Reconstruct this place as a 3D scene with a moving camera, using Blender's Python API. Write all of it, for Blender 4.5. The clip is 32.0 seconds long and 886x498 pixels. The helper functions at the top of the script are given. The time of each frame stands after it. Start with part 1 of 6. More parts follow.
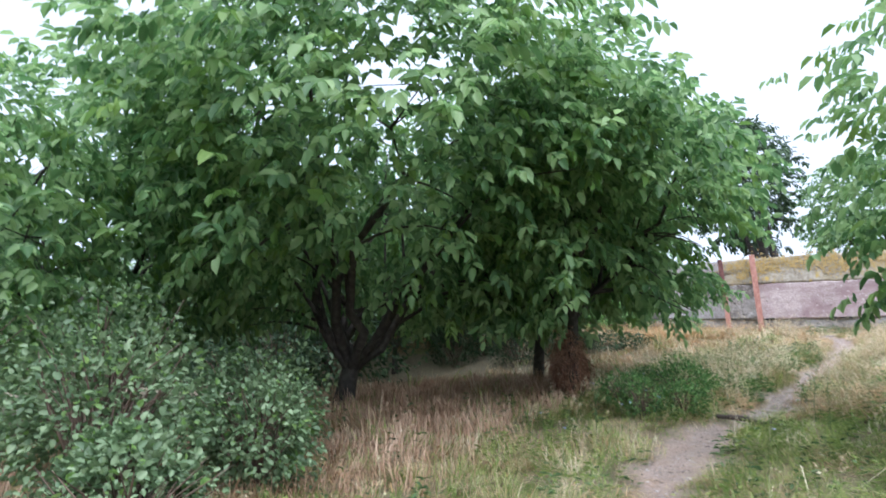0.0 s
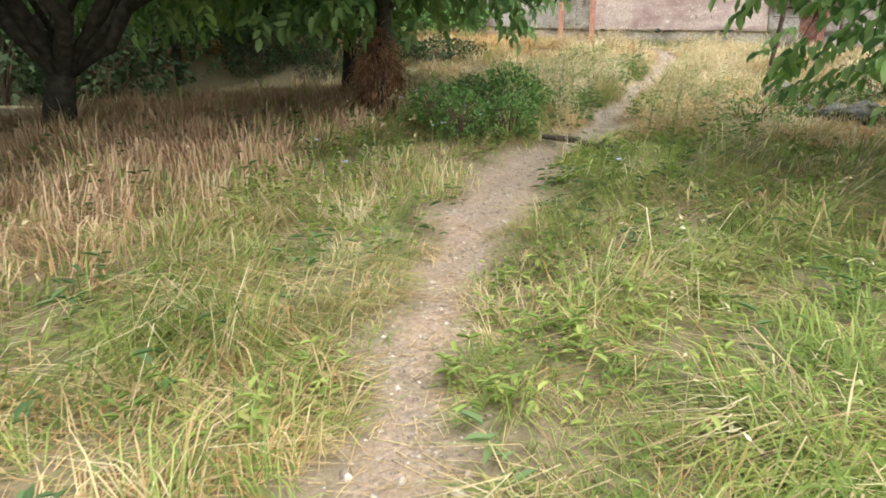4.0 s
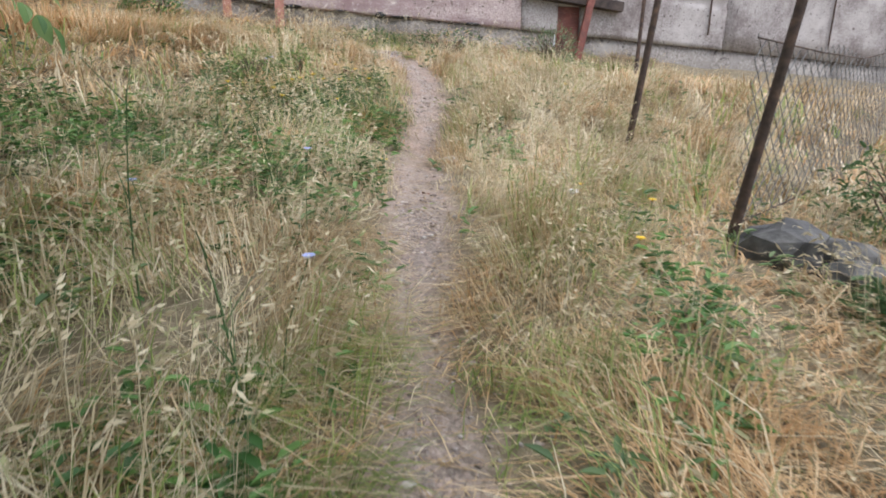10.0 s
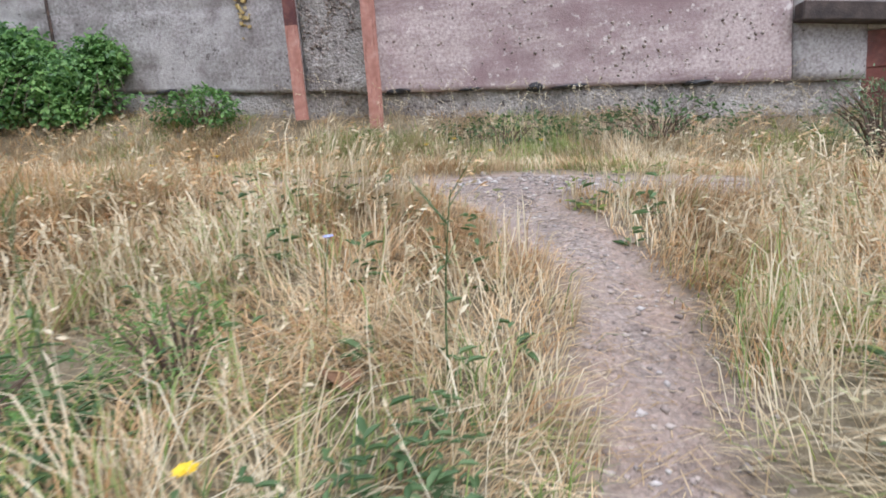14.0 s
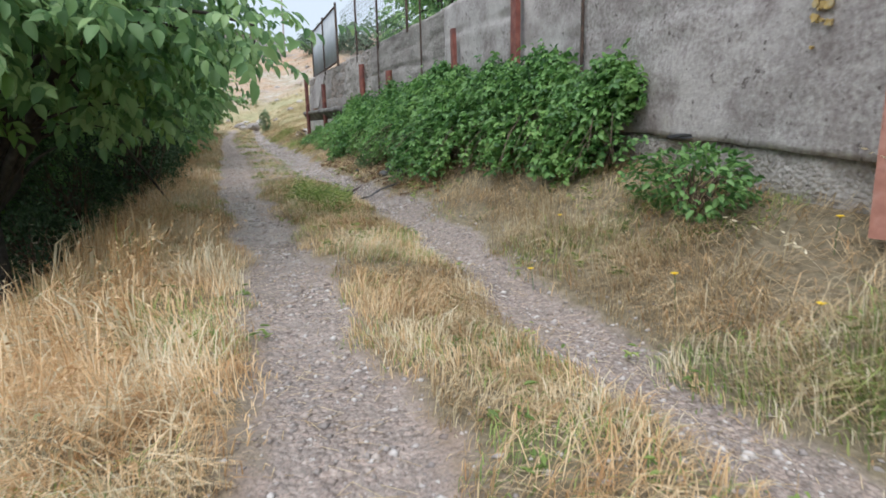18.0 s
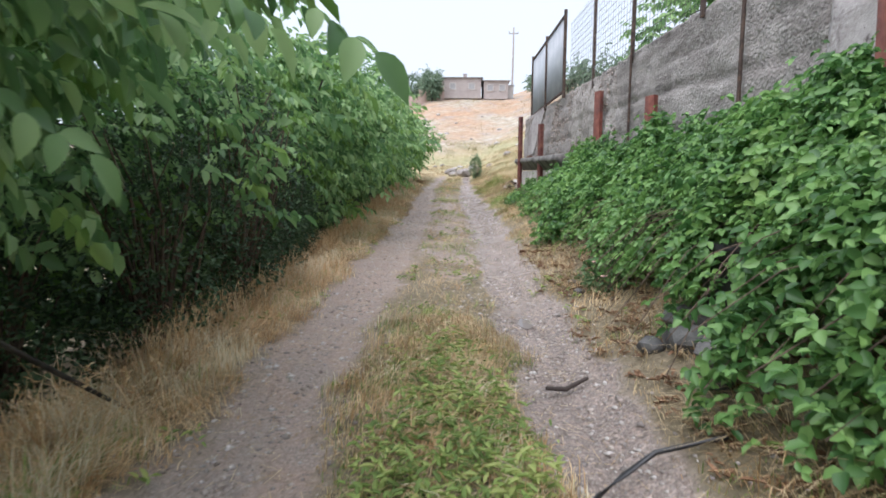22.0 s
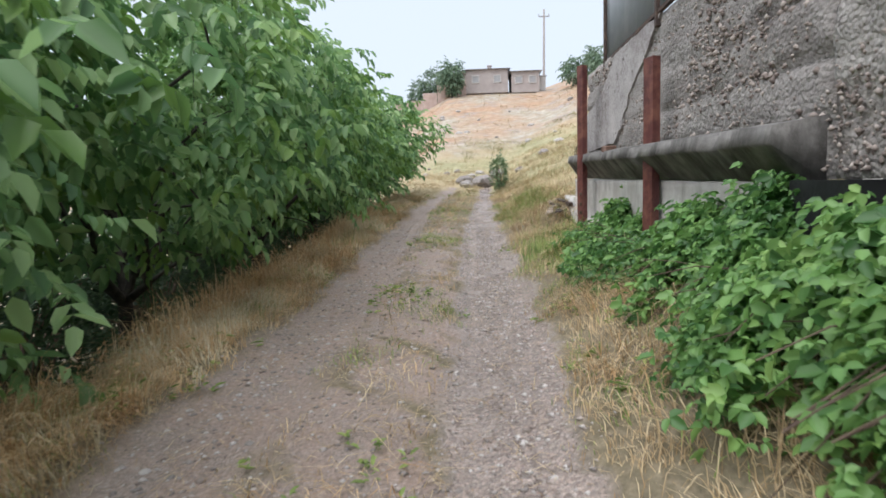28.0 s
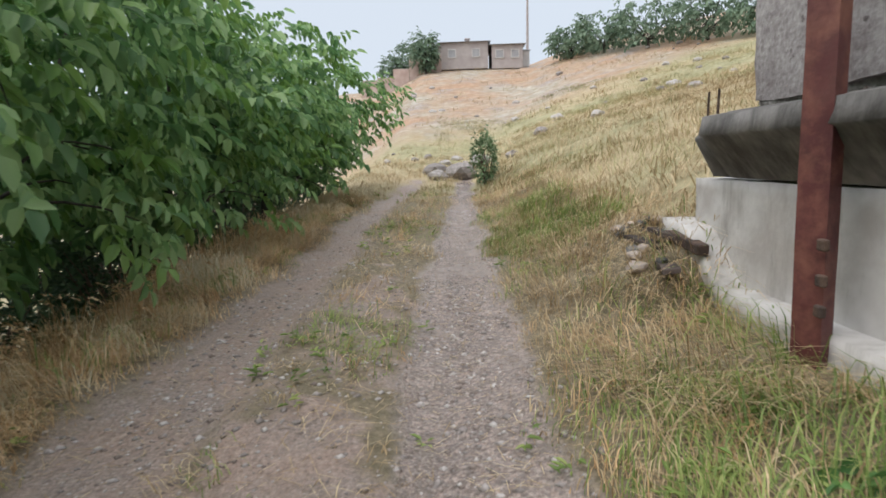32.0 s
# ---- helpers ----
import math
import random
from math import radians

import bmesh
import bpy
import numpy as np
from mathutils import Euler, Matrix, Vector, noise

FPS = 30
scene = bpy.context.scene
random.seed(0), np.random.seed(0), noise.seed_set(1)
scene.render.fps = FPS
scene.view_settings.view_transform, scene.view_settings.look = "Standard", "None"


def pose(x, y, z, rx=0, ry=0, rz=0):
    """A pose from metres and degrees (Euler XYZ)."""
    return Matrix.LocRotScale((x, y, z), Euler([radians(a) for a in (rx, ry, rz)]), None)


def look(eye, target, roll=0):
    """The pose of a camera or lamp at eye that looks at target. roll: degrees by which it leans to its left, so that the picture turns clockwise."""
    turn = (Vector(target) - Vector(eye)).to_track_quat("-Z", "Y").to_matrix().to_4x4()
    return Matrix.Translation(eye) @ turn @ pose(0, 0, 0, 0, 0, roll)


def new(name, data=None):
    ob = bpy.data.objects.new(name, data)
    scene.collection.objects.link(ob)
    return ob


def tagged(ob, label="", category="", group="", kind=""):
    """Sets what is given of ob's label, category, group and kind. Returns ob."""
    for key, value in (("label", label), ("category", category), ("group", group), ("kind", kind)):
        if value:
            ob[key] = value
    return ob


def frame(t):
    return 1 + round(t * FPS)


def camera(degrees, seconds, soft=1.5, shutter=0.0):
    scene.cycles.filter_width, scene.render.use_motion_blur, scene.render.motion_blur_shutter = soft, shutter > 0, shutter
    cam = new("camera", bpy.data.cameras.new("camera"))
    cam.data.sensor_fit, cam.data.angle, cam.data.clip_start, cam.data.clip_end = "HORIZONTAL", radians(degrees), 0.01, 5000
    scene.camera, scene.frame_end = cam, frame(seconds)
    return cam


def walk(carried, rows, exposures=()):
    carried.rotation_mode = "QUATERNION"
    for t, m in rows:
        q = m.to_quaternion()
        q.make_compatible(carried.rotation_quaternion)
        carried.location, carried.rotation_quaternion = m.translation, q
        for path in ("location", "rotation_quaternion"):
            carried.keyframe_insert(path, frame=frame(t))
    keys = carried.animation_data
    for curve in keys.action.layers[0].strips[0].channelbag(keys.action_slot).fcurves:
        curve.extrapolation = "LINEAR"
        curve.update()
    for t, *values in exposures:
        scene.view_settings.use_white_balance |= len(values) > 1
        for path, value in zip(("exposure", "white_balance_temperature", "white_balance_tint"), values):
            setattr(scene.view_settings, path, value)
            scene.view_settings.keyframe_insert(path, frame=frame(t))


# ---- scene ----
cam = camera(77.0, 32.0, soft=1.7, shutter=0.2)
PATH = [
    (0, 0.800, -21.750, -2.720, 106.40, -0.00, 31.90),
    (0.5, 0.780, -21.600, -2.720, 114.36, 1.34, 36.57),
    (1, 0.770, -21.500, -2.720, 120.03, 0.97, 37.81),
    (1.5, 0.750, -21.450, -2.720, 120.74, 0.66, 37.10),
    (2, 0.680, -21.250, -2.720, 112.50, 0.60, 31.97),
    (2.5, 0.550, -20.800, -2.700, 95.54, -0.81, 21.15),
    (4.5, 0.338, -19.267, -2.589, 77.11, 1.61, 13.57),
    (5, 0.121, -18.565, -2.533, 77.84, 2.52, 11.30),
    (5.5, -0.098, -17.899, -2.497, 77.11, 2.56, 13.94),
    (6, -0.326, -17.254, -2.426, 72.52, 2.54, 13.43),
    (6.5, -0.307, -16.543, -2.301, 74.87, 3.54, 7.32),
    (7, -0.427, -15.927, -2.201, 75.93, 3.34, 3.32),
    (7.5, -0.313, -15.147, -2.040, 78.00, 1.45, -7.28),
    (8, -0.261, -14.421, -1.876, 79.18, -0.13, -11.70),
    (8.5, -0.089, -13.728, -1.646, 78.05, -1.99, -22.10),
    (9, 0.202, -13.287, -1.624, 78.52, -1.20, -26.60),
    (9.5, 0.455, -12.856, -1.454, 76.09, -0.46, -18.93),
    (10, 0.442, -12.317, -1.346, 74.49, -0.18, -13.23),
    (10.5, 0.685, -11.800, -1.173, 76.77, 2.20, -9.89),
    (11, 0.768, -11.294, -1.024, 79.19, 4.58, -2.56),
    (11.5, 0.824, -10.632, -0.858, 77.67, 4.08, -3.16),
    (12, 1.020, -10.011, -0.902, 77.24, 3.89, -3.81),
    (12.5, 1.014, -9.295, -0.836, 78.07, 2.91, 0.60),
    (13, 1.100, -8.600, -0.740, 79.38, 3.83, 0.56),
    (13.5, 1.182, -7.892, -0.579, 80.46, 5.58, 3.82),
    (15.5, 2.077, -5.346, -0.215, 80.21, 0.17, 6.29),
    (16, 2.155, -4.906, 0.066, 80.03, 2.34, 22.05),
    (16.5, 1.950, -4.412, 0.104, 78.68, 1.57, 37.15),
    (17, 1.743, -3.895, 0.418, 78.87, 1.17, 45.16),
    (17.5, 1.455, -3.557, 0.635, 79.29, 2.56, 59.64),
    (18, 0.929, -3.350, 0.692, 79.17, 1.39, 67.83),
    (18.5, 0.256, -2.941, 0.687, 79.41, 0.51, 70.78),
    (19, -0.368, -2.757, 0.823, 81.78, 0.49, 81.08),
    (19.5, -1.157, -2.673, 0.923, 81.68, 0.34, 82.27),
    (20, -1.928, -2.522, 0.961, 80.96, 0.96, 82.74),
    (20.5, -2.557, -2.513, 0.975, 80.48, 1.56, 85.79),
    (21, -3.411, -2.297, 1.000, 81.16, 1.36, 85.70),
    (21.5, -4.133, -2.132, 1.087, 82.82, 0.15, 90.17),
    (22, -4.978, -1.997, 1.228, 83.50, -0.25, 90.08),
    (22.5, -5.760, -1.739, 1.298, 82.21, -0.03, 91.26),
    (23, -6.572, -1.676, 1.300, 77.91, -0.72, 92.45),
    (23.5, -7.318, -1.531, 1.288, 76.88, 0.49, 93.42),
    (24, -8.012, -1.615, 1.393, 78.55, 2.36, 100.26),
    (24.5, -8.836, -1.668, 1.465, 78.53, 1.78, 97.78),
    (25, -9.577, -1.559, 1.536, 79.55, 1.69, 95.00),
    (25.5, -10.361, -1.521, 1.517, 78.04, 2.18, 92.62),
    (26, -11.167, -1.284, 1.489, 79.42, 3.29, 94.80),
    (26.5, -11.880, -1.209, 1.490, 82.11, 2.08, 98.27),
    (28.5, -15.328, -1.183, 1.634, 83.96, 1.48, 92.13),
    (29, -16.126, -1.246, 1.632, 82.41, 1.08, 92.43),
    (29.5, -16.938, -1.174, 1.683, 81.77, 2.65, 89.84),
    (30, -17.668, -1.167, 1.746, 82.10, 3.55, 90.02),
    (30.5, -18.423, -1.167, 1.785, 80.19, 3.62, 88.23),
    (31, -19.235, -1.099, 1.811, 80.38, 3.36, 90.52),
    (31.5, -20.034, -1.154, 1.858, 82.31, 2.68, 91.82),
    (32, -20.820, -1.092, 1.835, 82.47, 1.87, 91.04),
]
walk(cam, [(t, pose(x, y, z, rx, ry, rz)) for t, x, y, z, rx, ry, rz in PATH],
     [(0.0, 0.8, 5650, 14), (0.9, 0.15, 6250, 13), (1.6, 0.15, 6250, 11), (2.0, 0.0, 6300, 11), (2.6, 0.45, 6500, 10), (4.5, 0.95, 7150, 4), (6.5, 0.95, 6800, 7), (8.0, 0.6, 6300, 12), (9.2, 0.1, 5900, 15), (10.2, 0.42, 6150, 15), (11.0, 0.25, 6100, 15), (12.0, 0.15, 5950, 17), (13.0, 0.35, 5850, 17), (16.0, 0.42, 6000, 9), (17.0, 0.34, 6050, 8), (19.0, 0.1, 6000, 11), (20.0, 0.35, 6000, 12), (22.0, 0.5, 6050, 14), (23.2, 0.55, 6100, 15), (25.0, 0.25, 6050, 14), (29.0, 0.3, 6200, 11), (32.0, 0.05, 6300, 11)])

# ---- light: overcast summer morning ----
world = bpy.data.worlds.new("overcast_sky")
scene.world = world
world.use_nodes = True
wn = world.node_tree
wn.nodes.clear()
w_out = wn.nodes.new("ShaderNodeOutputWorld")
w_bg = wn.nodes.new("ShaderNodeBackground")
w_sky = wn.nodes.new("ShaderNodeTexSky")
w_sky.sky_type, w_sky.sun_disc = "NISHITA", False
w_sky.sun_elevation, w_sky.sun_rotation = radians(62), radians(135)
w_sky.air_density, w_sky.dust_density = 1.0, 4.0
w_mix = wn.nodes.new("ShaderNodeMixRGB")
w_mix.inputs[0].default_value = 0.8
w_mix.inputs[2].default_value = (9.6, 10.4, 11.2, 1)
w_bg.inputs["Strength"].default_value = 0.086
wn.links.new(w_sky.outputs[0], w_mix.inputs[1])
wn.links.new(w_mix.outputs[0], w_bg.inputs["Color"])
wn.links.new(w_bg.outputs[0], w_out.inputs["Surface"])
sun = new("sun", bpy.data.lights.new("sun", "SUN"))
sun.data.energy, sun.data.angle, sun.data.color = 2.9, radians(70), (1.0, 0.97, 0.93)
sun.matrix_world = look((0, 0, 30), (-11, 11, 0))

# ---- materials ----
def mat(name, cols, rough=0.8, scale=6.0, detail=6.0, bump=0.0, bscale=40.0, island=0.0, rand=0.0, metal=0.0,
        trans=0.0, stain=None, stain_scale=0.8, stain_at=(0.5, 0.7), spec=0.5, wet=0.0, pebble=0.0, streak=None, blotch=None, pits=None):
    """A surface: cols blend by two noises; stain adds patches of another colour; island/rand vary pieces."""
    m = bpy.data.materials.new(name)
    m.use_nodes = True
    nt = m.node_tree
    N, L = nt.nodes, nt.links
    b = N["Principled BSDF"]
    tc = N.new("ShaderNodeTexCoord")
    n1 = N.new("ShaderNodeTexNoise")
    n1.inputs["Scale"].default_value, n1.inputs["Detail"].default_value = scale, detail
    L.new(tc.outputs["Object"], n1.inputs["Vector"])
    ramp = N.new("ShaderNodeValToRGB")
    el = ramp.color_ramp.elements
    el[0].position, el[1].position = 0.3, 0.7
    el[0].color, el[1].color = (*cols[0], 1), (*cols[-1], 1)
    for k, c in enumerate(cols[1:-1]):
        e = el.new(0.3 + 0.4 * (k + 1) / (len(cols) - 1))
        e.color = (*c, 1)
    L.new(n1.outputs["Fac"], ramp.inputs[0])
    col = ramp.outputs[0]
    if island or rand:
        src = N.new("ShaderNodeNewGeometry").outputs["Random Per Island"] if island else N.new("ShaderNodeObjectInfo").outputs["Random"]
        mp = N.new("ShaderNodeMath")
        mp.operation = "MULTIPLY_ADD"
        L.new(src, mp.inputs[0])
        mp.inputs[1].default_value = (island or rand)
        mp.inputs[2].default_value = -(island or rand) / 2
        ad = N.new("ShaderNodeMath")
        ad.operation = "ADD"
        L.new(n1.outputs["Fac"], ad.inputs[0])
        L.new(mp.outputs[0], ad.inputs[1])
        L.new(ad.outputs[0], ramp.inputs[0])
    if stain:
        n2 = N.new("ShaderNodeTexNoise")
        n2.inputs["Scale"].default_value, n2.inputs["Detail"].default_value = stain_scale, 12
        n2.inputs["Roughness"].default_value = 0.72
        if streak:
            mpg = N.new("ShaderNodeMapping")
            mpg.inputs["Scale"].default_value = streak
            L.new(tc.outputs["Object"], mpg.inputs["Vector"])
            L.new(mpg.outputs[0], n2.inputs["Vector"])
        else:
            L.new(tc.outputs["Object"], n2.inputs["Vector"])
        r2 = N.new("ShaderNodeValToRGB")
        r2.color_ramp.elements[0].position, r2.color_ramp.elements[1].position = stain_at
        L.new(n2.outputs["Fac"], r2.inputs[0])
        mx = N.new("ShaderNodeMixRGB")
        L.new(r2.outputs[0], mx.inputs[0])
        L.new(col, mx.inputs[1])
        mx.inputs[2].default_value = (*stain, 1)
        col = mx.outputs[0]
    if blotch:
        n5 = N.new("ShaderNodeTexNoise")
        n5.inputs["Scale"].default_value, n5.inputs["Detail"].default_value, n5.inputs["Roughness"].default_value = blotch[1], 9, 0.66
        L.new(tc.outputs["Object"], n5.inputs["Vector"])
        r5 = N.new("ShaderNodeValToRGB")
        r5.color_ramp.elements[0].position, r5.color_ramp.elements[1].position = 0.46, 0.68
        L.new(n5.outputs["Fac"], r5.inputs[0])
        m5 = N.new("ShaderNodeMixRGB")
        L.new(r5.outputs[0], m5.inputs[0])
        L.new(col, m5.inputs[1])
        m5.inputs[2].default_value = (*blotch[0], 1)
        col = m5.outputs[0]
    if pits:
        n6 = N.new("ShaderNodeTexNoise")
        n6.inputs["Scale"].default_value, n6.inputs["Detail"].default_value, n6.inputs["Roughness"].default_value = pits[1], 5, 0.6
        L.new(tc.outputs["Object"], n6.inputs["Vector"])
        r6 = N.new("ShaderNodeValToRGB")
        r6.color_ramp.elements[0].position, r6.color_ramp.elements[1].position = pits[2], pits[3]
        L.new(n6.outputs["Fac"], r6.inputs[0])
        m6 = N.new("ShaderNodeMixRGB")
        L.new(r6.outputs[0], m6.inputs[0])
        L.new(col, m6.inputs[1])
        m6.inputs[2].default_value = (*pits[0], 1)
        col = m6.outputs[0]
    L.new(col, b.inputs["Base Color"])
    b.inputs["Roughness"].default_value = rough
    b.inputs["Metallic"].default_value = metal
    b.inputs["Specular IOR Level"].default_value = spec
    if wet:
        n4 = N.new("ShaderNodeTexNoise")
        n4.inputs["Scale"].default_value, n4.inputs["Detail"].default_value = 1.1, 6
        L.new(tc.outputs["Object"], n4.inputs["Vector"])
        r4 = N.new("ShaderNodeMapRange")
        r4.inputs["From Min"].default_value, r4.inputs["From Max"].default_value = 0.42, 0.62
        r4.inputs["To Min"].default_value, r4.inputs["To Max"].default_value = wet, rough
        L.new(n4.outputs["Fac"], r4.inputs["Value"])
        L.new(r4.outputs[0], b.inputs["Roughness"])
    if bump:
        n3 = N.new("ShaderNodeTexNoise")
        n3.inputs["Scale"].default_value, n3.inputs["Detail"].default_value = bscale, 8
        L.new(tc.outputs["Object"], n3.inputs["Vector"])
        bp = N.new("ShaderNodeBump")
        bp.inputs["Strength"].default_value, bp.inputs["Distance"].default_value = min(1.0, bump), 0.03 if pebble else 0.012
        height = n3.outputs["Fac"]
        if pebble:
            vo = N.new("ShaderNodeTexVoronoi")
            vo.inputs["Scale"].default_value = pebble
            L.new(tc.outputs["Object"], vo.inputs["Vector"])
            sm = N.new("ShaderNodeMath")
            sm.operation = "MULTIPLY_ADD"
            L.new(vo.outputs["Distance"], sm.inputs[0])
            sm.inputs[1].default_value = -0.6
            L.new(height, sm.inputs[2])
            height = sm.outputs[0]
        L.new(height, bp.inputs["Height"])
        L.new(bp.outputs[0], b.inputs["Normal"])
    if trans:
        tl = N.new("ShaderNodeBsdfTranslucent")
        L.new(col, tl.inputs["Color"])
        ms = N.new("ShaderNodeMixShader")
        ms.inputs[0].default_value = trans
        L.new(b.outputs[0], ms.inputs[1])
        L.new(tl.outputs[0], ms.inputs[2])
        L.new(ms.outputs[0], N["Material Output"].inputs["Surface"])
    return m


def ground_material():
    """Soil, worn dirt, wet gravel and dry hillside, laid by the plan's worn strips with broken edges."""
    m = bpy.data.materials.new("track_and_field_ground")
    m.use_nodes = True
    N, L = m.node_tree.nodes, m.node_tree.links
    b = N["Principled BSDF"]
    tc = N.new("ShaderNodeTexCoord")

    def noise_tex(scale, detail=8.0):
        n = N.new("ShaderNodeTexNoise")
        n.inputs["Scale"].default_value, n.inputs["Detail"].default_value = scale, detail
        n.inputs["Roughness"].default_value = 0.6
        L.new(tc.outputs["Object"], n.inputs["Vector"])
        return n.outputs["Fac"]

    def colours(fac, cols, lo=0.3, hi=0.7):
        r = N.new("ShaderNodeValToRGB")
        el = r.color_ramp.elements
        el[0].position, el[1].position = lo, hi
        el[0].color, el[1].color = (*cols[0], 1), (*cols[-1], 1)
        for k, c in enumerate(cols[1:-1]):
            el.new(lo + (hi - lo) * (k + 1) / (len(cols) - 1)).color = (*c, 1)
        L.new(fac, r.inputs[0])
        return r.outputs[0]

    def edge(name, soft, amount, shift=0.0):
        a = N.new("ShaderNodeAttribute")
        a.attribute_name = name
        s1 = N.new("ShaderNodeMath")
        s1.operation = "MULTIPLY_ADD"
        L.new(noise_tex(5.0), s1.inputs[0])
        s1.inputs[1].default_value, s1.inputs[2].default_value = amount, -amount / 2 + shift
        s2 = N.new("ShaderNodeMath")
        s2.operation = "ADD"
        L.new(a.outputs["Fac"], s2.inputs[0])
        L.new(s1.outputs[0], s2.inputs[1])
        r = N.new("ShaderNodeMapRange")
        r.inputs["From Min"].default_value, r.inputs["From Max"].default_value = soft, -soft
        L.new(s2.outputs[0], r.inputs["Value"])
        return r.outputs[0]

    def mix(fac, a, c):
        x = N.new("ShaderNodeMixRGB")
        L.new(fac, x.inputs[0])
        L.new(a, x.inputs[1])
        L.new(c, x.inputs[2])
        return x.outputs[0]

    soil = mix(noise_tex(0.6), colours(noise_tex(16), [(0.1, 0.075, 0.05), (0.21, 0.165, 0.11), (0.36, 0.29, 0.195)]), colours(noise_tex(22), [(0.09, 0.085, 0.045), (0.18, 0.155, 0.095), (0.3, 0.25, 0.165)]))
    rubble = colours(noise_tex(9), [(0.24, 0.2, 0.18), (0.36, 0.31, 0.28), (0.48, 0.43, 0.39)])
    gold = mix(colours(noise_tex(0.22), [(0, 0, 0), (1, 1, 1)], 0.42, 0.6), colours(noise_tex(2.4), [(0.3, 0.235, 0.13), (0.42, 0.335, 0.2), (0.52, 0.43, 0.28)]), colours(noise_tex(1.9), [(0.2, 0.2, 0.1), (0.32, 0.295, 0.16), (0.42, 0.38, 0.23)]))
    straw = mix(colours(noise_tex(0.16), [(0, 0, 0), (1, 1, 1)], 0.4, 0.6), colours(noise_tex(2.2), [(0.33, 0.19, 0.12), (0.44, 0.28, 0.18), (0.52, 0.37, 0.25)]), colours(noise_tex(1.6), [(0.28, 0.25, 0.15), (0.4, 0.36, 0.3), (0.56, 0.52, 0.42)]))
    hill = mix(colours(noise_tex(0.34), [(0, 0, 0), (1, 1, 1)], 0.52, 0.64), straw, rubble)
    hill = mix(colours(noise_tex(1.4, 12), [(0, 0, 0), (0.6, 0.6, 0.6)], 0.42, 0.66), hill, colours(noise_tex(7), [(0.2, 0.13, 0.08), (0.3, 0.2, 0.12), (0.34, 0.27, 0.16)]))
    hill = mix(edge("upper", 3.0, 9.0), gold, hill)
    dirt = mix(colours(noise_tex(3.0), [(0, 0, 0), (1, 1, 1)], 0.38, 0.62), colours(noise_tex(30), [(0.22, 0.155, 0.125), (0.33, 0.245, 0.2), (0.44, 0.34, 0.285)]), colours(noise_tex(55), [(0.175, 0.133, 0.113), (0.29, 0.23, 0.198), (0.43, 0.36, 0.32)]))
    wet = mix(colours(noise_tex(2.4), [(0, 0, 0), (1, 1, 1)], 0.36, 0.62), colours(noise_tex(60), [(0.14, 0.112, 0.098), (0.27, 0.22, 0.195), (0.44, 0.38, 0.34)]), colours(noise_tex(34), [(0.215, 0.168, 0.148), (0.33, 0.27, 0.24), (0.46, 0.395, 0.355)]))
    def pebbles(scale, lo, hi):
        v = N.new("ShaderNodeTexVoronoi")
        v.inputs["Scale"].default_value = scale
        L.new(tc.outputs["Object"], v.inputs["Vector"])
        bw = N.new("ShaderNodeRGBToBW")
        L.new(v.outputs["Color"], bw.inputs[0])
        return colours(bw.outputs[0], [(lo, lo, lo), (1, 1, 1), (hi, hi * 0.97, hi * 0.95)], 0.2, 0.85), v.outputs["Distance"]

    def times(a, c):
        x = N.new("ShaderNodeMixRGB")
        x.blend_type, x.inputs[0].default_value = "MULTIPLY", 1.0
        L.new(a, x.inputs[1])
        L.new(c, x.inputs[2])
        return x.outputs[0]

    coarse, coarse_d = pebbles(34, 0.8, 1.2)
    fine, fine_d = pebbles(80, 0.84, 1.17)
    wet = times(times(wet, coarse), fine)
    dirt = times(dirt, fine)
    f_hill, f_dirt, f_wet = edge("hill", 1.5, 3.0), edge("worn", 0.12, 0.55), edge("rut", 0.05, 0.2)
    col = mix(f_wet, mix(f_dirt, mix(f_hill, soil, hill), dirt), wet)
    L.new(col, b.inputs["Base Color"])
    # damp hollows of the rut are smoother
    damp = N.new("ShaderNodeMapRange")
    damp.inputs["From Min"].default_value, damp.inputs["From Max"].default_value = 0.46, 0.68
    damp.inputs["To Min"].default_value, damp.inputs["To Max"].default_value = 0.08, 0.5
    L.new(noise_tex(1.3), damp.inputs["Value"])
    rough = N.new("ShaderNodeMixRGB")
    L.new(f_wet, rough.inputs[0])
    dry = N.new("ShaderNodeMapRange")
    dry.inputs["To Min"].default_value, dry.inputs["To Max"].default_value = 0.92, 0.55
    L.new(f_dirt, dry.inputs["Value"])
    L.new(dry.outputs[0], rough.inputs[1])
    L.new(damp.outputs[0], rough.inputs[2])
    L.new(rough.outputs[0], b.inputs["Roughness"])
    bp = N.new("ShaderNodeBump")
    bp.inputs["Strength"].default_value, bp.inputs["Distance"].default_value = 0.9, 0.035
    knobs = N.new("ShaderNodeMath")
    knobs.operation = "MULTIPLY"
    L.new(coarse_d, knobs.inputs[0])
    L.new(f_wet, knobs.inputs[1])
    height = N.new("ShaderNodeMath")
    height.operation = "MULTIPLY_ADD"
    L.new(knobs.outputs[0], height.inputs[0])
    height.inputs[1].default_value = -0.5
    L.new(noise_tex(26, 10), height.inputs[2])
    L.new(height.outputs[0], bp.inputs["Height"])
    L.new(bp.outputs[0], b.inputs["Normal"])
    return m


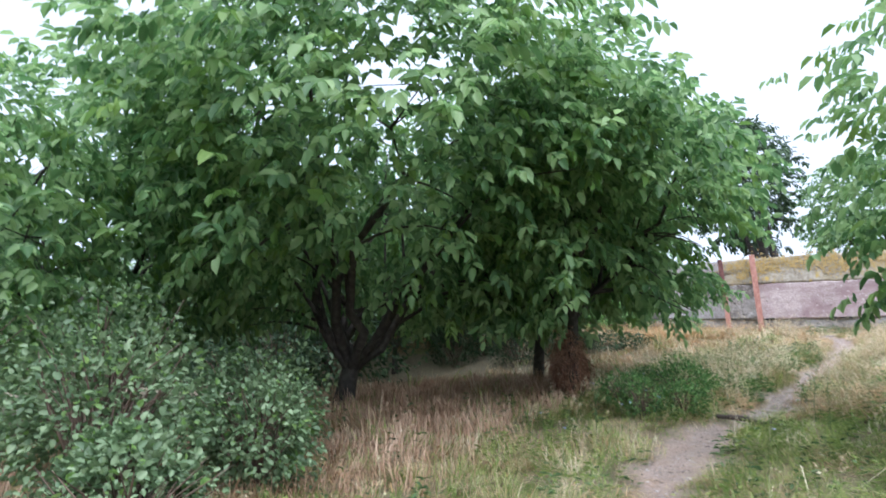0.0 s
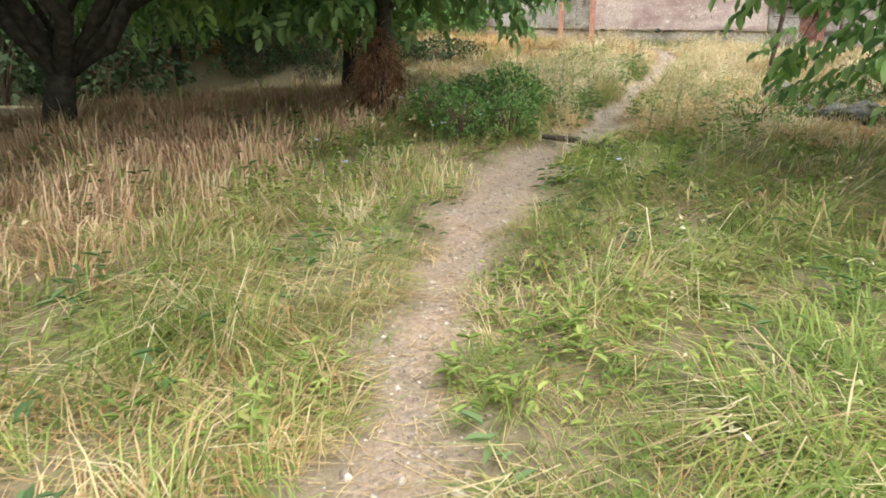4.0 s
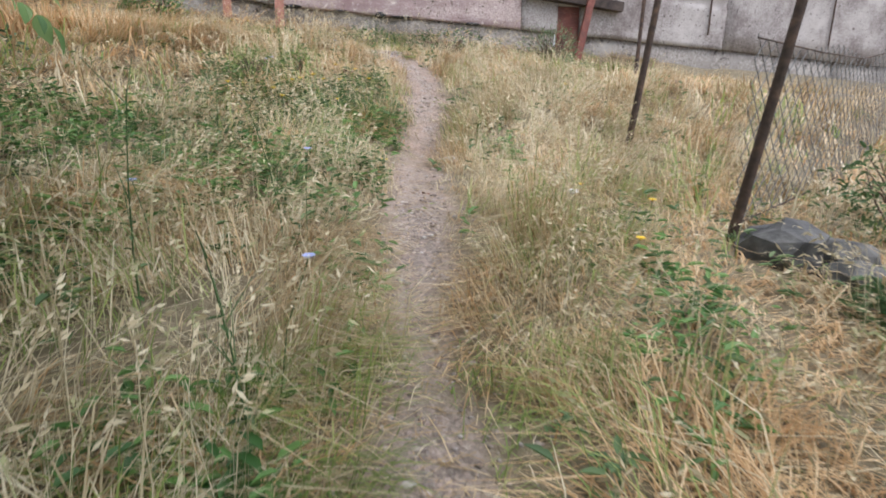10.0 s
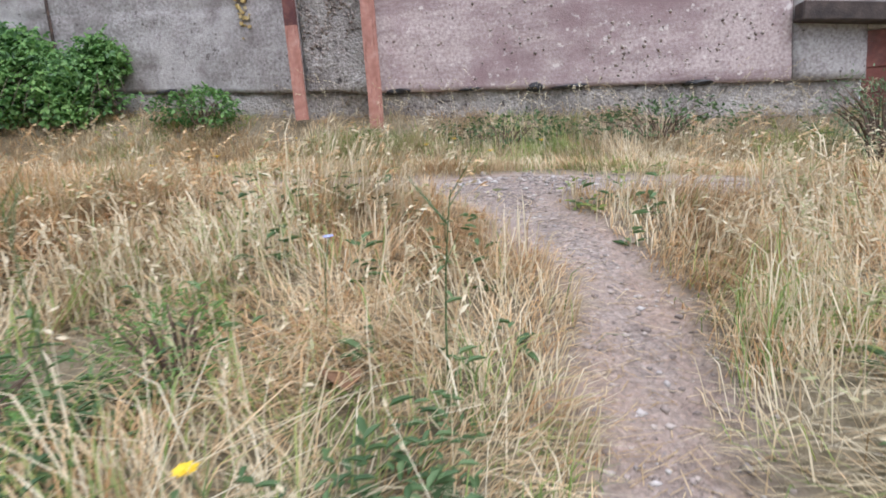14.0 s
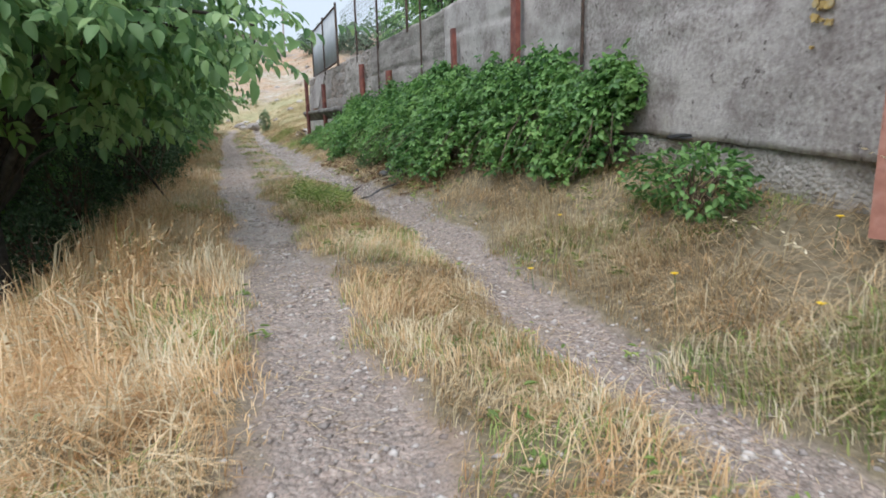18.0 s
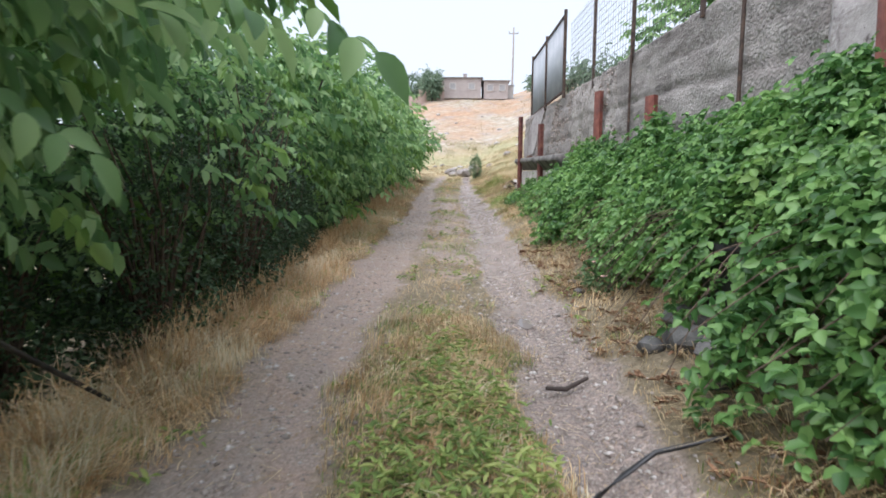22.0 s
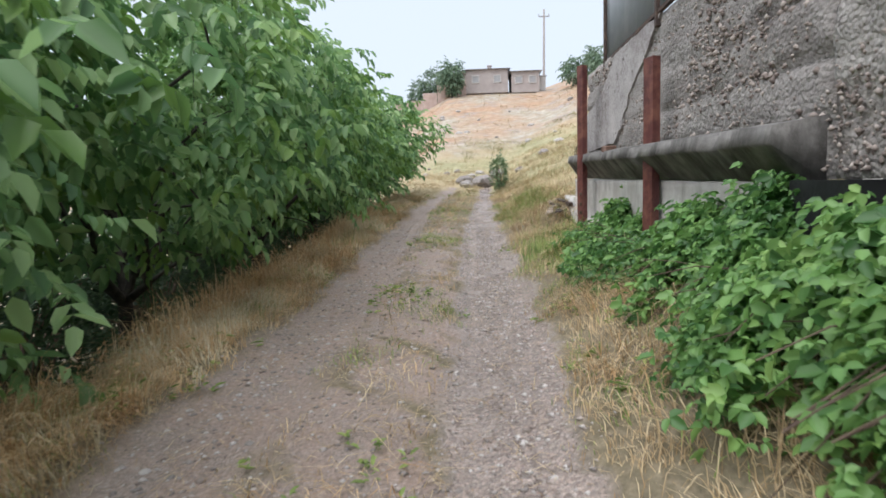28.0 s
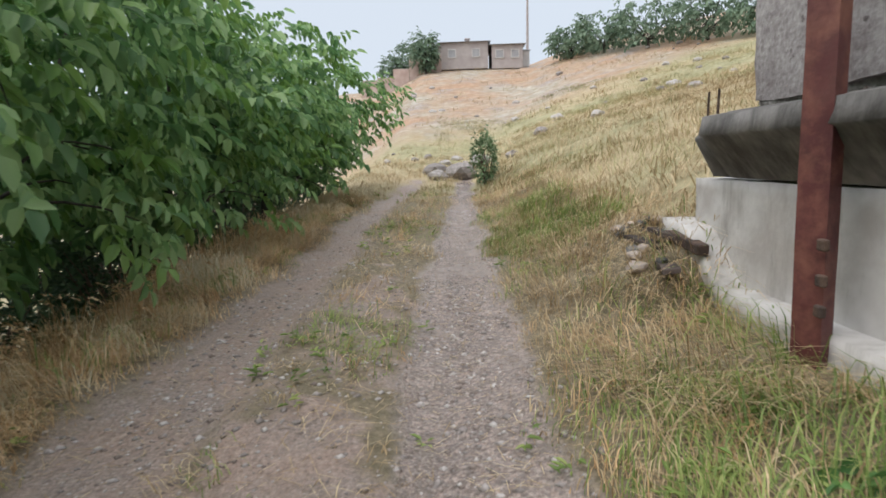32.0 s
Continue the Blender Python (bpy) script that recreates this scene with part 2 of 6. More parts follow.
M_GROUND = ground_material()
M_VERGE = mat("orange_verge_grass", [(0.47, 0.28, 0.13), (0.67, 0.46, 0.245), (0.82, 0.64, 0.41)], 0.75, 3.2, island=0.45, trans=0.3)
M_STONE = mat("pale_stone", [(0.22, 0.195, 0.18), (0.34, 0.305, 0.285), (0.47, 0.435, 0.41)], 0.85, 12, bump=0.5, bscale=50, rand=0.5)
M_STONE_S = mat("gravel_stone", [(0.23, 0.2, 0.185), (0.35, 0.31, 0.29), (0.5, 0.46, 0.435)], 0.85, 12, bump=0.2, bscale=50, island=0.7)
M_CLOD = mat("earth_clod", [(0.2, 0.16, 0.14), (0.31, 0.255, 0.225), (0.42, 0.36, 0.32)], 0.9, 12, bump=0.2, bscale=50, island=0.7)
M_DARKSTONE = mat("dark_stone", [(0.04, 0.04, 0.042), (0.09, 0.088, 0.085), (0.16, 0.155, 0.15)], 0.7, 9, bump=0.6, bscale=35, rand=0.3)
M_STRAW = mat("dry_grass", [(0.33, 0.225, 0.115), (0.52, 0.39, 0.225), (0.69, 0.56, 0.36)], 0.75, 3.2, island=0.45, trans=0.3)
M_PALE = mat("bleached_grass", [(0.44, 0.36, 0.22), (0.63, 0.54, 0.365), (0.79, 0.71, 0.53)], 0.75, 3.2, island=0.4, trans=0.3)
M_RUST_GRASS = mat("rusty_dead_grass", [(0.34, 0.2, 0.125), (0.52, 0.35, 0.235), (0.68, 0.5, 0.36)], 0.85, 2.8, island=0.4, trans=0.25)
M_HILLGRASS = mat("golden_hill_grass", [(0.36, 0.27, 0.15), (0.5, 0.39, 0.235), (0.6, 0.5, 0.33)], 0.85, 0.25, island=0.5, trans=0.2)
M_HILLGREEN = mat("yellow_green_hill_grass", [(0.27, 0.28, 0.13), (0.4, 0.37, 0.19), (0.52, 0.46, 0.27)], 0.8, 0.25, island=0.5, trans=0.25)
M_GREENOAT = mat("half_ripe_oat", [(0.3, 0.34, 0.15), (0.46, 0.47, 0.25), (0.62, 0.58, 0.37)], 0.7, 0.9, island=0.5, trans=0.3)
M_GREEN = mat("green_grass", [(0.13, 0.2, 0.05), (0.24, 0.34, 0.09), (0.42, 0.48, 0.16)], 0.6, 2.8, island=0.4, trans=0.4)
M_WEED = mat("dark_green_weed", [(0.06, 0.12, 0.045), (0.11, 0.19, 0.075), (0.18, 0.27, 0.12)], 0.6, 0.9, island=0.4, trans=0.35)
M_LEAF = mat("walnut_leaf", [(0.11, 0.225, 0.085), (0.225, 0.385, 0.15), (0.37, 0.54, 0.24)], 0.46, 0.8, island=0.6, trans=0.5)
M_DEADVINE = mat("dead_vine_straw", [(0.17, 0.08, 0.05), (0.3, 0.155, 0.095), (0.44, 0.27, 0.17)], 0.85, 3, island=0.5, trans=0.15)
M_LEAF_HI = mat("young_walnut_leaf", [(0.14, 0.26, 0.06), (0.2, 0.35, 0.09), (0.29, 0.44, 0.13)], 0.4, 0.8, island=0.4, trans=0.45)
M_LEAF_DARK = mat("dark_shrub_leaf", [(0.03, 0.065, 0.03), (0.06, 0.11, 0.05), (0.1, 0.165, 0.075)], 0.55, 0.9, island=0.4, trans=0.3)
M_PALELEAF = mat("pale_shrub_leaf", [(0.09, 0.155, 0.07), (0.165, 0.25, 0.12), (0.26, 0.35, 0.19)], 0.5, 0.9, island=0.4, trans=0.3)
M_BRAMBLE = mat("bramble_leaf", [(0.06, 0.15, 0.042), (0.125, 0.26, 0.072), (0.21, 0.375, 0.115)], 0.45, 1.2, island=0.6, trans=0.4)
M_BRAMBLE_HI = mat("young_bramble_leaf", [(0.12, 0.26, 0.07), (0.18, 0.34, 0.09), (0.26, 0.42, 0.12)], 0.55, 1.2, island=0.3, trans=0.4)
# paler, greyer green: the haze of distance is mixed into the leaf colour
M_FARLEAF = mat("hazed_distant_leaf", [(0.12, 0.19, 0.12), (0.17, 0.25, 0.16), (0.23, 0.31, 0.21)], 0.7, 0.8, island=0.4, trans=0.3)
M_BARK = mat("walnut_bark", [(0.02, 0.018, 0.016), (0.045, 0.038, 0.032), (0.08, 0.07, 0.06)], 0.9, 12, bump=0.9, bscale=30)
M_TWIG = mat("dry_twig", [(0.09, 0.06, 0.045), (0.16, 0.11, 0.08)], 0.9, 8, island=0.3)
M_CONC = mat("weathered_concrete", [(0.23, 0.2, 0.195), (0.36, 0.33, 0.32), (0.49, 0.46, 0.445)], 0.92, 26, detail=14, bump=0.6, bscale=44, stain=(0.17, 0.14, 0.135), stain_scale=1.1, stain_at=(0.46, 0.66), blotch=((0.52, 0.49, 0.475), 0.9), pits=((0.13, 0.11, 0.105), 11, 0.62, 0.68))
M_CAPCONC = mat("lichened_top_course", [(0.27, 0.235, 0.19), (0.41, 0.365, 0.295), (0.52, 0.475, 0.4)], 0.92, 12, detail=12, bump=0.35, bscale=30, stain=(0.22, 0.185, 0.15), stain_scale=1.1, streak=(0.5, 1, 1.8), blotch=((0.47, 0.36, 0.17), 0.9), pits=((0.52, 0.38, 0.12), 4, 0.58, 0.66))
M_PINKCONC = mat("pinkish_render", [(0.34, 0.255, 0.245), (0.48, 0.39, 0.375), (0.6, 0.515, 0.495)], 0.92, 26, detail=14, bump=0.6, bscale=44, stain=(0.23, 0.155, 0.16), stain_scale=0.8, stain_at=(0.45, 0.66), streak=(0.35, 1, 2.6), blotch=((0.29, 0.2, 0.205), 1.3), pits=((0.66, 0.59, 0.56), 9, 0.61, 0.68))
M_ROUGHCONC = mat("crumbling_concrete", [(0.19, 0.165, 0.15), (0.35, 0.32, 0.295), (0.53, 0.49, 0.46)], 0.95, 18, detail=14, bump=0.8, bscale=30, stain=(0.14, 0.12, 0.11), stain_scale=2.2, stain_at=(0.48, 0.64), pebble=30, blotch=((0.46, 0.43, 0.4), 1.1), pits=((0.1, 0.085, 0.08), 9, 0.6, 0.66))
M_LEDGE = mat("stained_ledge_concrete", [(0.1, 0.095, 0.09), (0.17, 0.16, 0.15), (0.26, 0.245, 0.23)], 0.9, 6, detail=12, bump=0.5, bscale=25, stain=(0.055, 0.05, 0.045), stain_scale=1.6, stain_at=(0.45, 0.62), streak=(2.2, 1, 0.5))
M_PALEWALL = mat("pale_plinth_concrete", [(0.48, 0.455, 0.43), (0.58, 0.555, 0.53), (0.67, 0.645, 0.62)], 0.9, 5, detail=10, bump=0.25, bscale=30, stain=(0.3, 0.275, 0.25), stain_scale=1.5, stain_at=(0.52, 0.7), streak=(2.5, 1, 0.5), blotch=((0.44, 0.4, 0.37), 1.3))
M_BOARDED = mat("board_marked_concrete", [(0.17, 0.155, 0.145), (0.29, 0.27, 0.25), (0.42, 0.395, 0.37)], 0.95, 22, detail=14, bump=0.7, bscale=30, stain=(0.16, 0.14, 0.13), stain_scale=1.6, stain_at=(0.46, 0.62), streak=(0.5, 1, 2.4), pebble=32, blotch=((0.36, 0.33, 0.31), 0.9))
M_LICHEN = mat("orange_lichen", [(0.4, 0.28, 0.11), (0.5, 0.36, 0.14), (0.46, 0.4, 0.27)], 0.95, 14, bump=0.6, bscale=40)
M_REDPOST = mat("red_oxide_steel", [(0.16, 0.045, 0.035), (0.23, 0.075, 0.055), (0.3, 0.12, 0.09)], 0.6, 7, detail=8, bump=0.3, bscale=40, stain=(0.1, 0.035, 0.03), stain_scale=3, blotch=((0.12, 0.05, 0.045), 4.0))
M_PINKPOST = mat("faded_red_paint", [(0.36, 0.16, 0.12), (0.46, 0.22, 0.17), (0.52, 0.3, 0.245)], 0.75, 9, detail=10, bump=0.2, bscale=40, stain=(0.17, 0.07, 0.05), stain_scale=4, stain_at=(0.54, 0.64), streak=(3, 3, 0.5), blotch=((0.3, 0.13, 0.1), 3.0))
M_DARKPOST = mat("maroon_steel", [(0.07, 0.02, 0.02), (0.11, 0.032, 0.03), (0.16, 0.06, 0.05)], 0.55, 6, detail=8, bump=0.2, bscale=30, stain=(0.05, 0.016, 0.016), stain_scale=3, blotch=((0.24, 0.1, 0.07), 5.0))
M_RUSTY = mat("rusty_iron", [(0.035, 0.024, 0.02), (0.07, 0.045, 0.035), (0.13, 0.08, 0.055)], 0.8, 15, bump=0.5, bscale=60)
M_TIMBER = mat("weathered_dark_timber", [(0.03, 0.024, 0.022), (0.06, 0.045, 0.04), (0.1, 0.075, 0.065)], 0.9, 6, bump=0.6, bscale=40)
M_WIRE = mat("grey_fence_wire", [(0.12, 0.12, 0.12), (0.2, 0.2, 0.2)], 0.6, 10, metal=0.5)
M_MESHPANEL = mat("grey_sheet_panel", [(0.36, 0.38, 0.41), (0.44, 0.46, 0.49)], 0.7, 2, stain=(0.5, 0.51, 0.53), stain_scale=2)
M_HOUSE = mat("unplastered_block_wall", [(0.36, 0.31, 0.295), (0.46, 0.41, 0.39)], 0.9, 1.5)
M_HOUSE2 = mat("pale_house_plaster", [(0.5, 0.48, 0.46), (0.6, 0.58, 0.56)], 0.9, 1.5)
M_YARD = mat("reddish_block_wall", [(0.42, 0.31, 0.27), (0.53, 0.42, 0.37)], 0.9, 1.5)
M_TUFF = mat("reddish_tuff_brick", [(0.13, 0.075, 0.055), (0.2, 0.12, 0.09), (0.27, 0.17, 0.13)], 0.9, 10, bump=0.4, bscale=40)
M_ROOF = mat("grey_roof_sheet", [(0.3, 0.3, 0.31), (0.4, 0.4, 0.41)], 0.8, 2)
M_YELLOW = mat("yellow_petal", [(0.75, 0.5, 0.02), (0.85, 0.62, 0.04)], 0.6, 5, trans=0.2)
M_BLUE = mat("pale_blue_petal", [(0.32, 0.36, 0.72), (0.47, 0.52, 0.85)], 0.6, 5, trans=0.2)
M_PLASTIC = mat("pale_plastic_scrap", [(0.6, 0.62, 0.65), (0.75, 0.76, 0.78)], 0.5, 5)
# black plastic, also used to paint the shade in the wall's recess and joint
M_BLACK = mat("black_plastic_and_recess_shade", [(0.012, 0.012, 0.014), (0.03, 0.03, 0.033)], 0.4, 6, bump=0.5, bscale=15)
M_PINKFLOWER = mat("pink_petal", [(0.75, 0.4, 0.38), (0.85, 0.55, 0.5)], 0.6, 5)
M_DEADLEAF = mat("brown_dead_leaf", [(0.14, 0.07, 0.035), (0.24, 0.13, 0.07)], 0.85, 5, island=0.4)
# muddy water, its base colour lightened to stand for reflected pale sky
M_WATER = mat("puddle_with_sky_tone", [(0.17, 0.145, 0.13), (0.22, 0.19, 0.175)], 0.06, 3)


# ---- shared builders ----
def part(name, bm, material, parent=None, label="", smooth=False):
    me = bpy.data.meshes.new(name)
    bm.to_mesh(me)
    bm.free()
    me.materials.append(material)
    if smooth:
        me.polygons.foreach_set("use_smooth", [True] * len(me.polygons))
    ob = new(name, me)
    if parent is not None:
        ob.parent = parent
    if label:
        ob["label"] = label
    return ob


def thing(name, at, label, category, group="", kind=""):
    ob = new(name)
    ob.location = at
    return tagged(ob, label, category, group, kind)


def np_mesh(name, verts, faces, material, parent=None, label="", smooth=False):
    """A mesh from arrays: verts (n, 3), faces (m, 3 or 4)."""
    verts, faces = np.asarray(verts, np.float32), np.asarray(faces, np.int32)
    k = faces.shape[1]
    me = bpy.data.meshes.new(name)
    me.vertices.add(len(verts))
    me.vertices.foreach_set("co", verts.ravel())
    me.loops.add(faces.size)
    me.loops.foreach_set("vertex_index", faces.ravel())
    me.polygons.add(len(faces))
    me.polygons.foreach_set("loop_start", np.arange(0, faces.size, k, dtype=np.int32))
    if smooth:
        me.polygons.foreach_set("use_smooth", np.ones(len(faces), bool))
    me.update(calc_edges=True)
    me.materials.append(material)
    ob = new(name, me)
    if parent is not None:
        ob.parent = parent
    if label:
        ob["label"] = label
    return ob


def box(bm, size, at=(0, 0, 0), turn=None, bevel=0.0):
    m = Matrix.LocRotScale(at, turn.to_3x3() if turn is not None else None, size)
    r = bmesh.ops.create_cube(bm, size=1.0, matrix=m)
    if bevel:
        edges = list({e for v in r["verts"] for e in v.link_edges})
        bmesh.ops.bevel(bm, geom=edges, offset=bevel, segments=1, affect="EDGES")


def roughen(bm, amount, scale, seed=0.0):
    for v in bm.verts:
        v.co += Vector(noise.noise_vector(v.co * scale + Vector((seed, seed * 1.7, 3.1)))) * amount


def tubes(lines, sides=6):
    """Verts and quads of tapered tubes; a line is a list of (point, radius)."""
    V, Q = [], []
    for line in lines:
        base = len(V)
        for k, (p, r) in enumerate(line):
            p = Vector(p)
            a = Vector(line[max(0, k - 1)][0])
            b = Vector(line[min(len(line) - 1, k + 1)][0])
            d = (b - a).normalized() if (b - a).length > 1e-6 else Vector((0, 0, 1))
            u = d.orthogonal().normalized()
            w = d.cross(u)
            for s in range(sides):
                ang = 2 * math.pi * s / sides
                V.append(p + (u * math.cos(ang) + w * math.sin(ang)) * r)
        for k in range(len(line) - 1):
            for s in range(sides):
                t = (s + 1) % sides
                Q.append((base + k * sides + s, base + k * sides + t, base + (k + 1) * sides + t, base + (k + 1) * sides + s))
    return np.array([tuple(v) for v in V]), np.array(Q)


def unit(a):
    return a / np.maximum(np.linalg.norm(a, axis=1, keepdims=True), 1e-9)


def leaf_arrays(P, D, N, length, width, fold=0.25, droop=0.2):
    """Folded oval leaves: two quads each, from base P along D, face towards N."""
    n = len(P)
    D = unit(D)
    S = unit(np.cross(D, N))
    U = unit(np.cross(S, D))
    L, Wd = length[:, None], (length * width)[:, None]
    base = P
    tip = P + D * L - U * L * droop
    l1 = P + D * L * 0.28 + S * Wd * 0.45 + U * Wd * fold
    l2 = P + D * L * 0.68 + S * Wd * 0.4 + U * (Wd * fold - L * droop * 0.4)
    r1 = P + D * L * 0.28 - S * Wd * 0.45 + U * Wd * fold
    r2 = P + D * L * 0.68 - S * Wd * 0.4 + U * (Wd * fold - L * droop * 0.4)
    V = np.stack([base, l1, l2, tip, r2, r1], 1).reshape(-1, 3)
    k = np.arange(n)[:, None] * 6
    Q = np.concatenate([k + [0, 1, 2, 3], k + [0, 3, 4, 5]], 1).reshape(-1, 4)
    return V, Q


def fine_leaves(P, D, N, length, width, droop=0.25):
    """Leaves with a rounded outline and a raised midrib, for the sprays nearest the track."""
    n = len(P)
    D = unit(D)
    S = unit(np.cross(D, N))
    U = unit(np.cross(S, D))
    L, Wd = length[:, None], (length * width)[:, None]
    rows = []
    for f, w in ((0, 0.03), (0.1, 0.26), (0.25, 0.44), (0.45, 0.5), (0.65, 0.42), (0.83, 0.24), (1, 0.02)):
        c = P + D * L * f - U * L * droop * f * f
        rows += [c + S * Wd * w + U * Wd * w * 0.35, c, c - S * Wd * w + U * Wd * w * 0.35]
    V = np.stack(rows, 1).reshape(-1, 3)
    k = np.arange(n)[:, None] * 21
    Q = np.concatenate([k + [3 * i + j, 3 * i + j + 1, 3 * i + j + 4, 3 * i + j + 3] for i in range(6) for j in (0, 1)], 1).reshape(-1, 4)
    return V, Q


def join_arrays(parts):
    V, Q, o = [], [], 0
    for v, q in parts:
        V.append(v)
        Q.append(q + o)
        o += len(v)
    return np.concatenate(V), np.concatenate(Q)


def ground_z(x, y):
    """Height of the ground: a track that climbs to -x, a bank up to the wall, a field that falls away to -y."""
    d = np.interp(y, DY, DZ)
    k = np.interp(x, [-40, -28, -23, -19, -5, 3], [0.0, 0.1, 0.45, 0.7, 0.95, 0.85])
    d = np.where(np.asarray(y) > -1.2, d * k, d)
    dip = np.interp(x, [-30, -8, -1.5, 40], [1.1, 0.75, 0.0, 0.0]) * np.interp(y, [-15, -11, -8.5, -5, -4], [0, 0.6, 1, 0.3, 0])
    gate = np.interp(x, [-26, -24.6, -24.2], [1, 0.85, 0.0])
    hill = np.interp(y - np.interp(x, [-84, -60, -45], [9, 4, 0]), [-0.4, 1, 3, 8, 20, 40, 90], [0, 0.62, 1.35, 2.6, 5.0, 8, 12]) * gate
    return np.interp(x, RX, RZ) + d - dip + hill


RX = [-140, -100, -80, -60, -46, -36, -28, -21, -13, -7, -3, 1, 5, 15, 40]
RZ = [20, 16, 12.6, 6.2, 2.75, 1.75, 0.95, 0.45, 0.05, -0.1, -0.36, -0.64, -0.95, -1.6, -2.5]
DY = [-120, -60, -30, -22, -18, -16, -13.6, -10.5, -7.7, -5.4, -4.2, -3.4, -1.2, -0.4, 0.3, 2]
DZ = [-6, -4.6, -3.7, -3.3, -3.05, -2.69, -2.2, -1.61, -1.15, -0.5, -0.14, 0, 0, 0.28, 0.72, 0.9]


def relief(x, y):
    """Small bumps of the ground."""
    return (0.035 * np.sin(1.7 * x + 0.6 * y) * np.sin(1.3 * y - 0.5 * x) + 0.02 * np.sin(4.1 * x + 1.0) * np.sin(3.7 * y + 0.4))


# centre lines of the worn strips: (x, y, half width)
FOOTPATH = [(0.55, -23.5, 0.2), (0.3, -20.5, 0.2), (-0.05, -18.6, 0.22), (-0.33, -17.2, 0.24), (-0.4, -15.9, 0.3), (-0.22, -14.8, 0.3), (0.05, -13.9, 0.2), (0.5, -12.6, 0.15),
            (0.75, -10.9, 0.13), (0.95, -9.6, 0.16), (1.25, -8.0, 0.2), (1.5, -7.2, 0.22), (1.75, -5.9, 0.22), (1.9, -5.2, 0.22), (1.85, -4.7, 0.27), (1.65, -4.2, 0.34), (1.3, -3.4, 0.45)]
RUT_L = [(14, -3.6, 0.3), (5, -3.4, 0.33), (2, -3.35, 0.45), (0.6, -3.1, 0.45), (-1, -2.95, 0.38), (-4, -2.88, 0.33), (-9.6, -3.02, 0.38), (-14, -2.9, 0.45), (-20.6, -2.66, 0.42), (-26, -2.7, 0.36), (-30, -2.6, 0.28), (-36, -2.0, 0.2)]
RUT_R = [(14, -1.8, 0.16), (5, -1.72, 0.18), (1, -1.62, 0.2), (-2, -1.42, 0.25), (-4.9, -1.2, 0.3), (-8.8, -1.18, 0.3), (-11.3, -1.15, 0.32), (-19.7, -0.99, 0.4), (-26, -1.05, 0.38), (-31, -0.95, 0.25), (-38, -0.7, 0.16)]


def strip_near(line, x, y):
    """Signed distance past the edge of a worn strip (below 0: inside)."""
    x, y = np.asarray(x, float), np.asarray(y, float)
    best = np.full(x.shape, 99.0)
    for (x0, y0, w0), (x1, y1, w1) in zip(line, line[1:]):
        dx, dy = x1 - x0, y1 - y0
        t = np.clip(((x - x0) * dx + (y - y0) * dy) / (dx * dx + dy * dy), 0, 1)
        d = np.hypot(x - x0 - t * dx, y - y0 - t * dy) - (w0 + t * (w1 - w0))
        best = np.minimum(best, d)
    return best


def wobble(x, y):
    return 0.09 * np.sin(3.1 * x + 1.3 * y) + 0.06 * np.sin(7.3 * y - 4.1 * x) + 0.05 * np.sin(11 * x + 9 * y)


def patch(x, y, f, o):
    return np.sin(f * x + o) * np.sin(f * 1.3 * y + 2 * o) + 0.6 * np.sin(2.3 * f * x - 1.7 * f * y + o)


PUDDLES = [(-10.42, -1.19, 0.3, 0.15), (-7.35, -1.2, 0.22, 0.15)]


def surf(x, y):
    """Ground with its bumps and the sunken strips."""
    z = ground_z(x, y) + relief(x, y)
    d = np.minimum(strip_near(FOOTPATH, x, y), np.minimum(strip_near(RUT_L, x, y), strip_near(RUT_R, x, y)))
    for px, py, a, b in PUDDLES:
        z = z - 0.035 * np.exp(-((x - px) / a) ** 2 - ((y - py) / b) ** 2)
    return z - 0.05 * np.clip(0.5 - d / 0.3, 0, 1)


# ---- ground: one sheet to the horizon ----
def axis(lo, hi, step, far):
    inner = np.arange(lo, hi + step / 2, step)
    grow = np.cumsum(step * 1.32 ** np.arange(1, 60))
    grow = grow[grow < far]
    return np.concatenate([lo - grow[::-1], inner, hi + grow])


def build_ground():
    gx, gy = axis(-34, 9, 0.14, 1500), axis(-24, 1.2, 0.14, 1500)
    X, Y = np.meshgrid(gx, gy, indexing="ij")
    Z = surf(X, Y)
    nx, ny = X.shape
    idx = np.arange(nx * ny).reshape(nx, ny)
    Q = np.stack([idx[:-1, :-1], idx[1:, :-1], idx[1:, 1:], idx[:-1, 1:]], -1).reshape(-1, 4)
    ob = np_mesh("ground", np.stack([X, Y, Z], -1).reshape(-1, 3), Q, M_GROUND, smooth=True)
    fx, fy = X.ravel(), Y.ravel()
    centre = np.where((fx < -12) & (fx > -27), np.abs(fy + 1.85) - np.interp(fx, [-27, -20, -14, -12], [0.1, 0.45, 0.35, 0.05]) + 0.22 * patch(fx, fy, 2.3, 0.7) + 0.2 * patch(fx, fy, 5.1, 1.9) + 0.12 * patch(fx, fy, 9.7, 0.3), 9)
    fields = {"worn": np.minimum(np.minimum(strip_near(FOOTPATH, fx, fy), strip_near(RUT_L, fx, fy)) + 0.5 * wobble(fx, fy), centre),
              "rut": np.minimum(np.minimum(strip_near(RUT_R, fx, fy), strip_near([p for p in FOOTPATH if p[1] > -14], fx, fy) + np.interp(fy, [-14, -13, -9.5, -8], [0.2, 0.03, 0.03, 0.2])), strip_near([p for p in RUT_L if p[0] > -10], fx, fy) + np.interp(fx, [-9, -5, 2, 6], [0.5, 0.05, 0.1, 0.3])) + 0.4 * wobble(fx, fy),
              "upper": np.maximum(fx + 52 + 0.5 * fy, -60),
              "hill": np.minimum(np.maximum(fx + 33, -60), np.where(fy > 0.6, fx + 24, 99))}
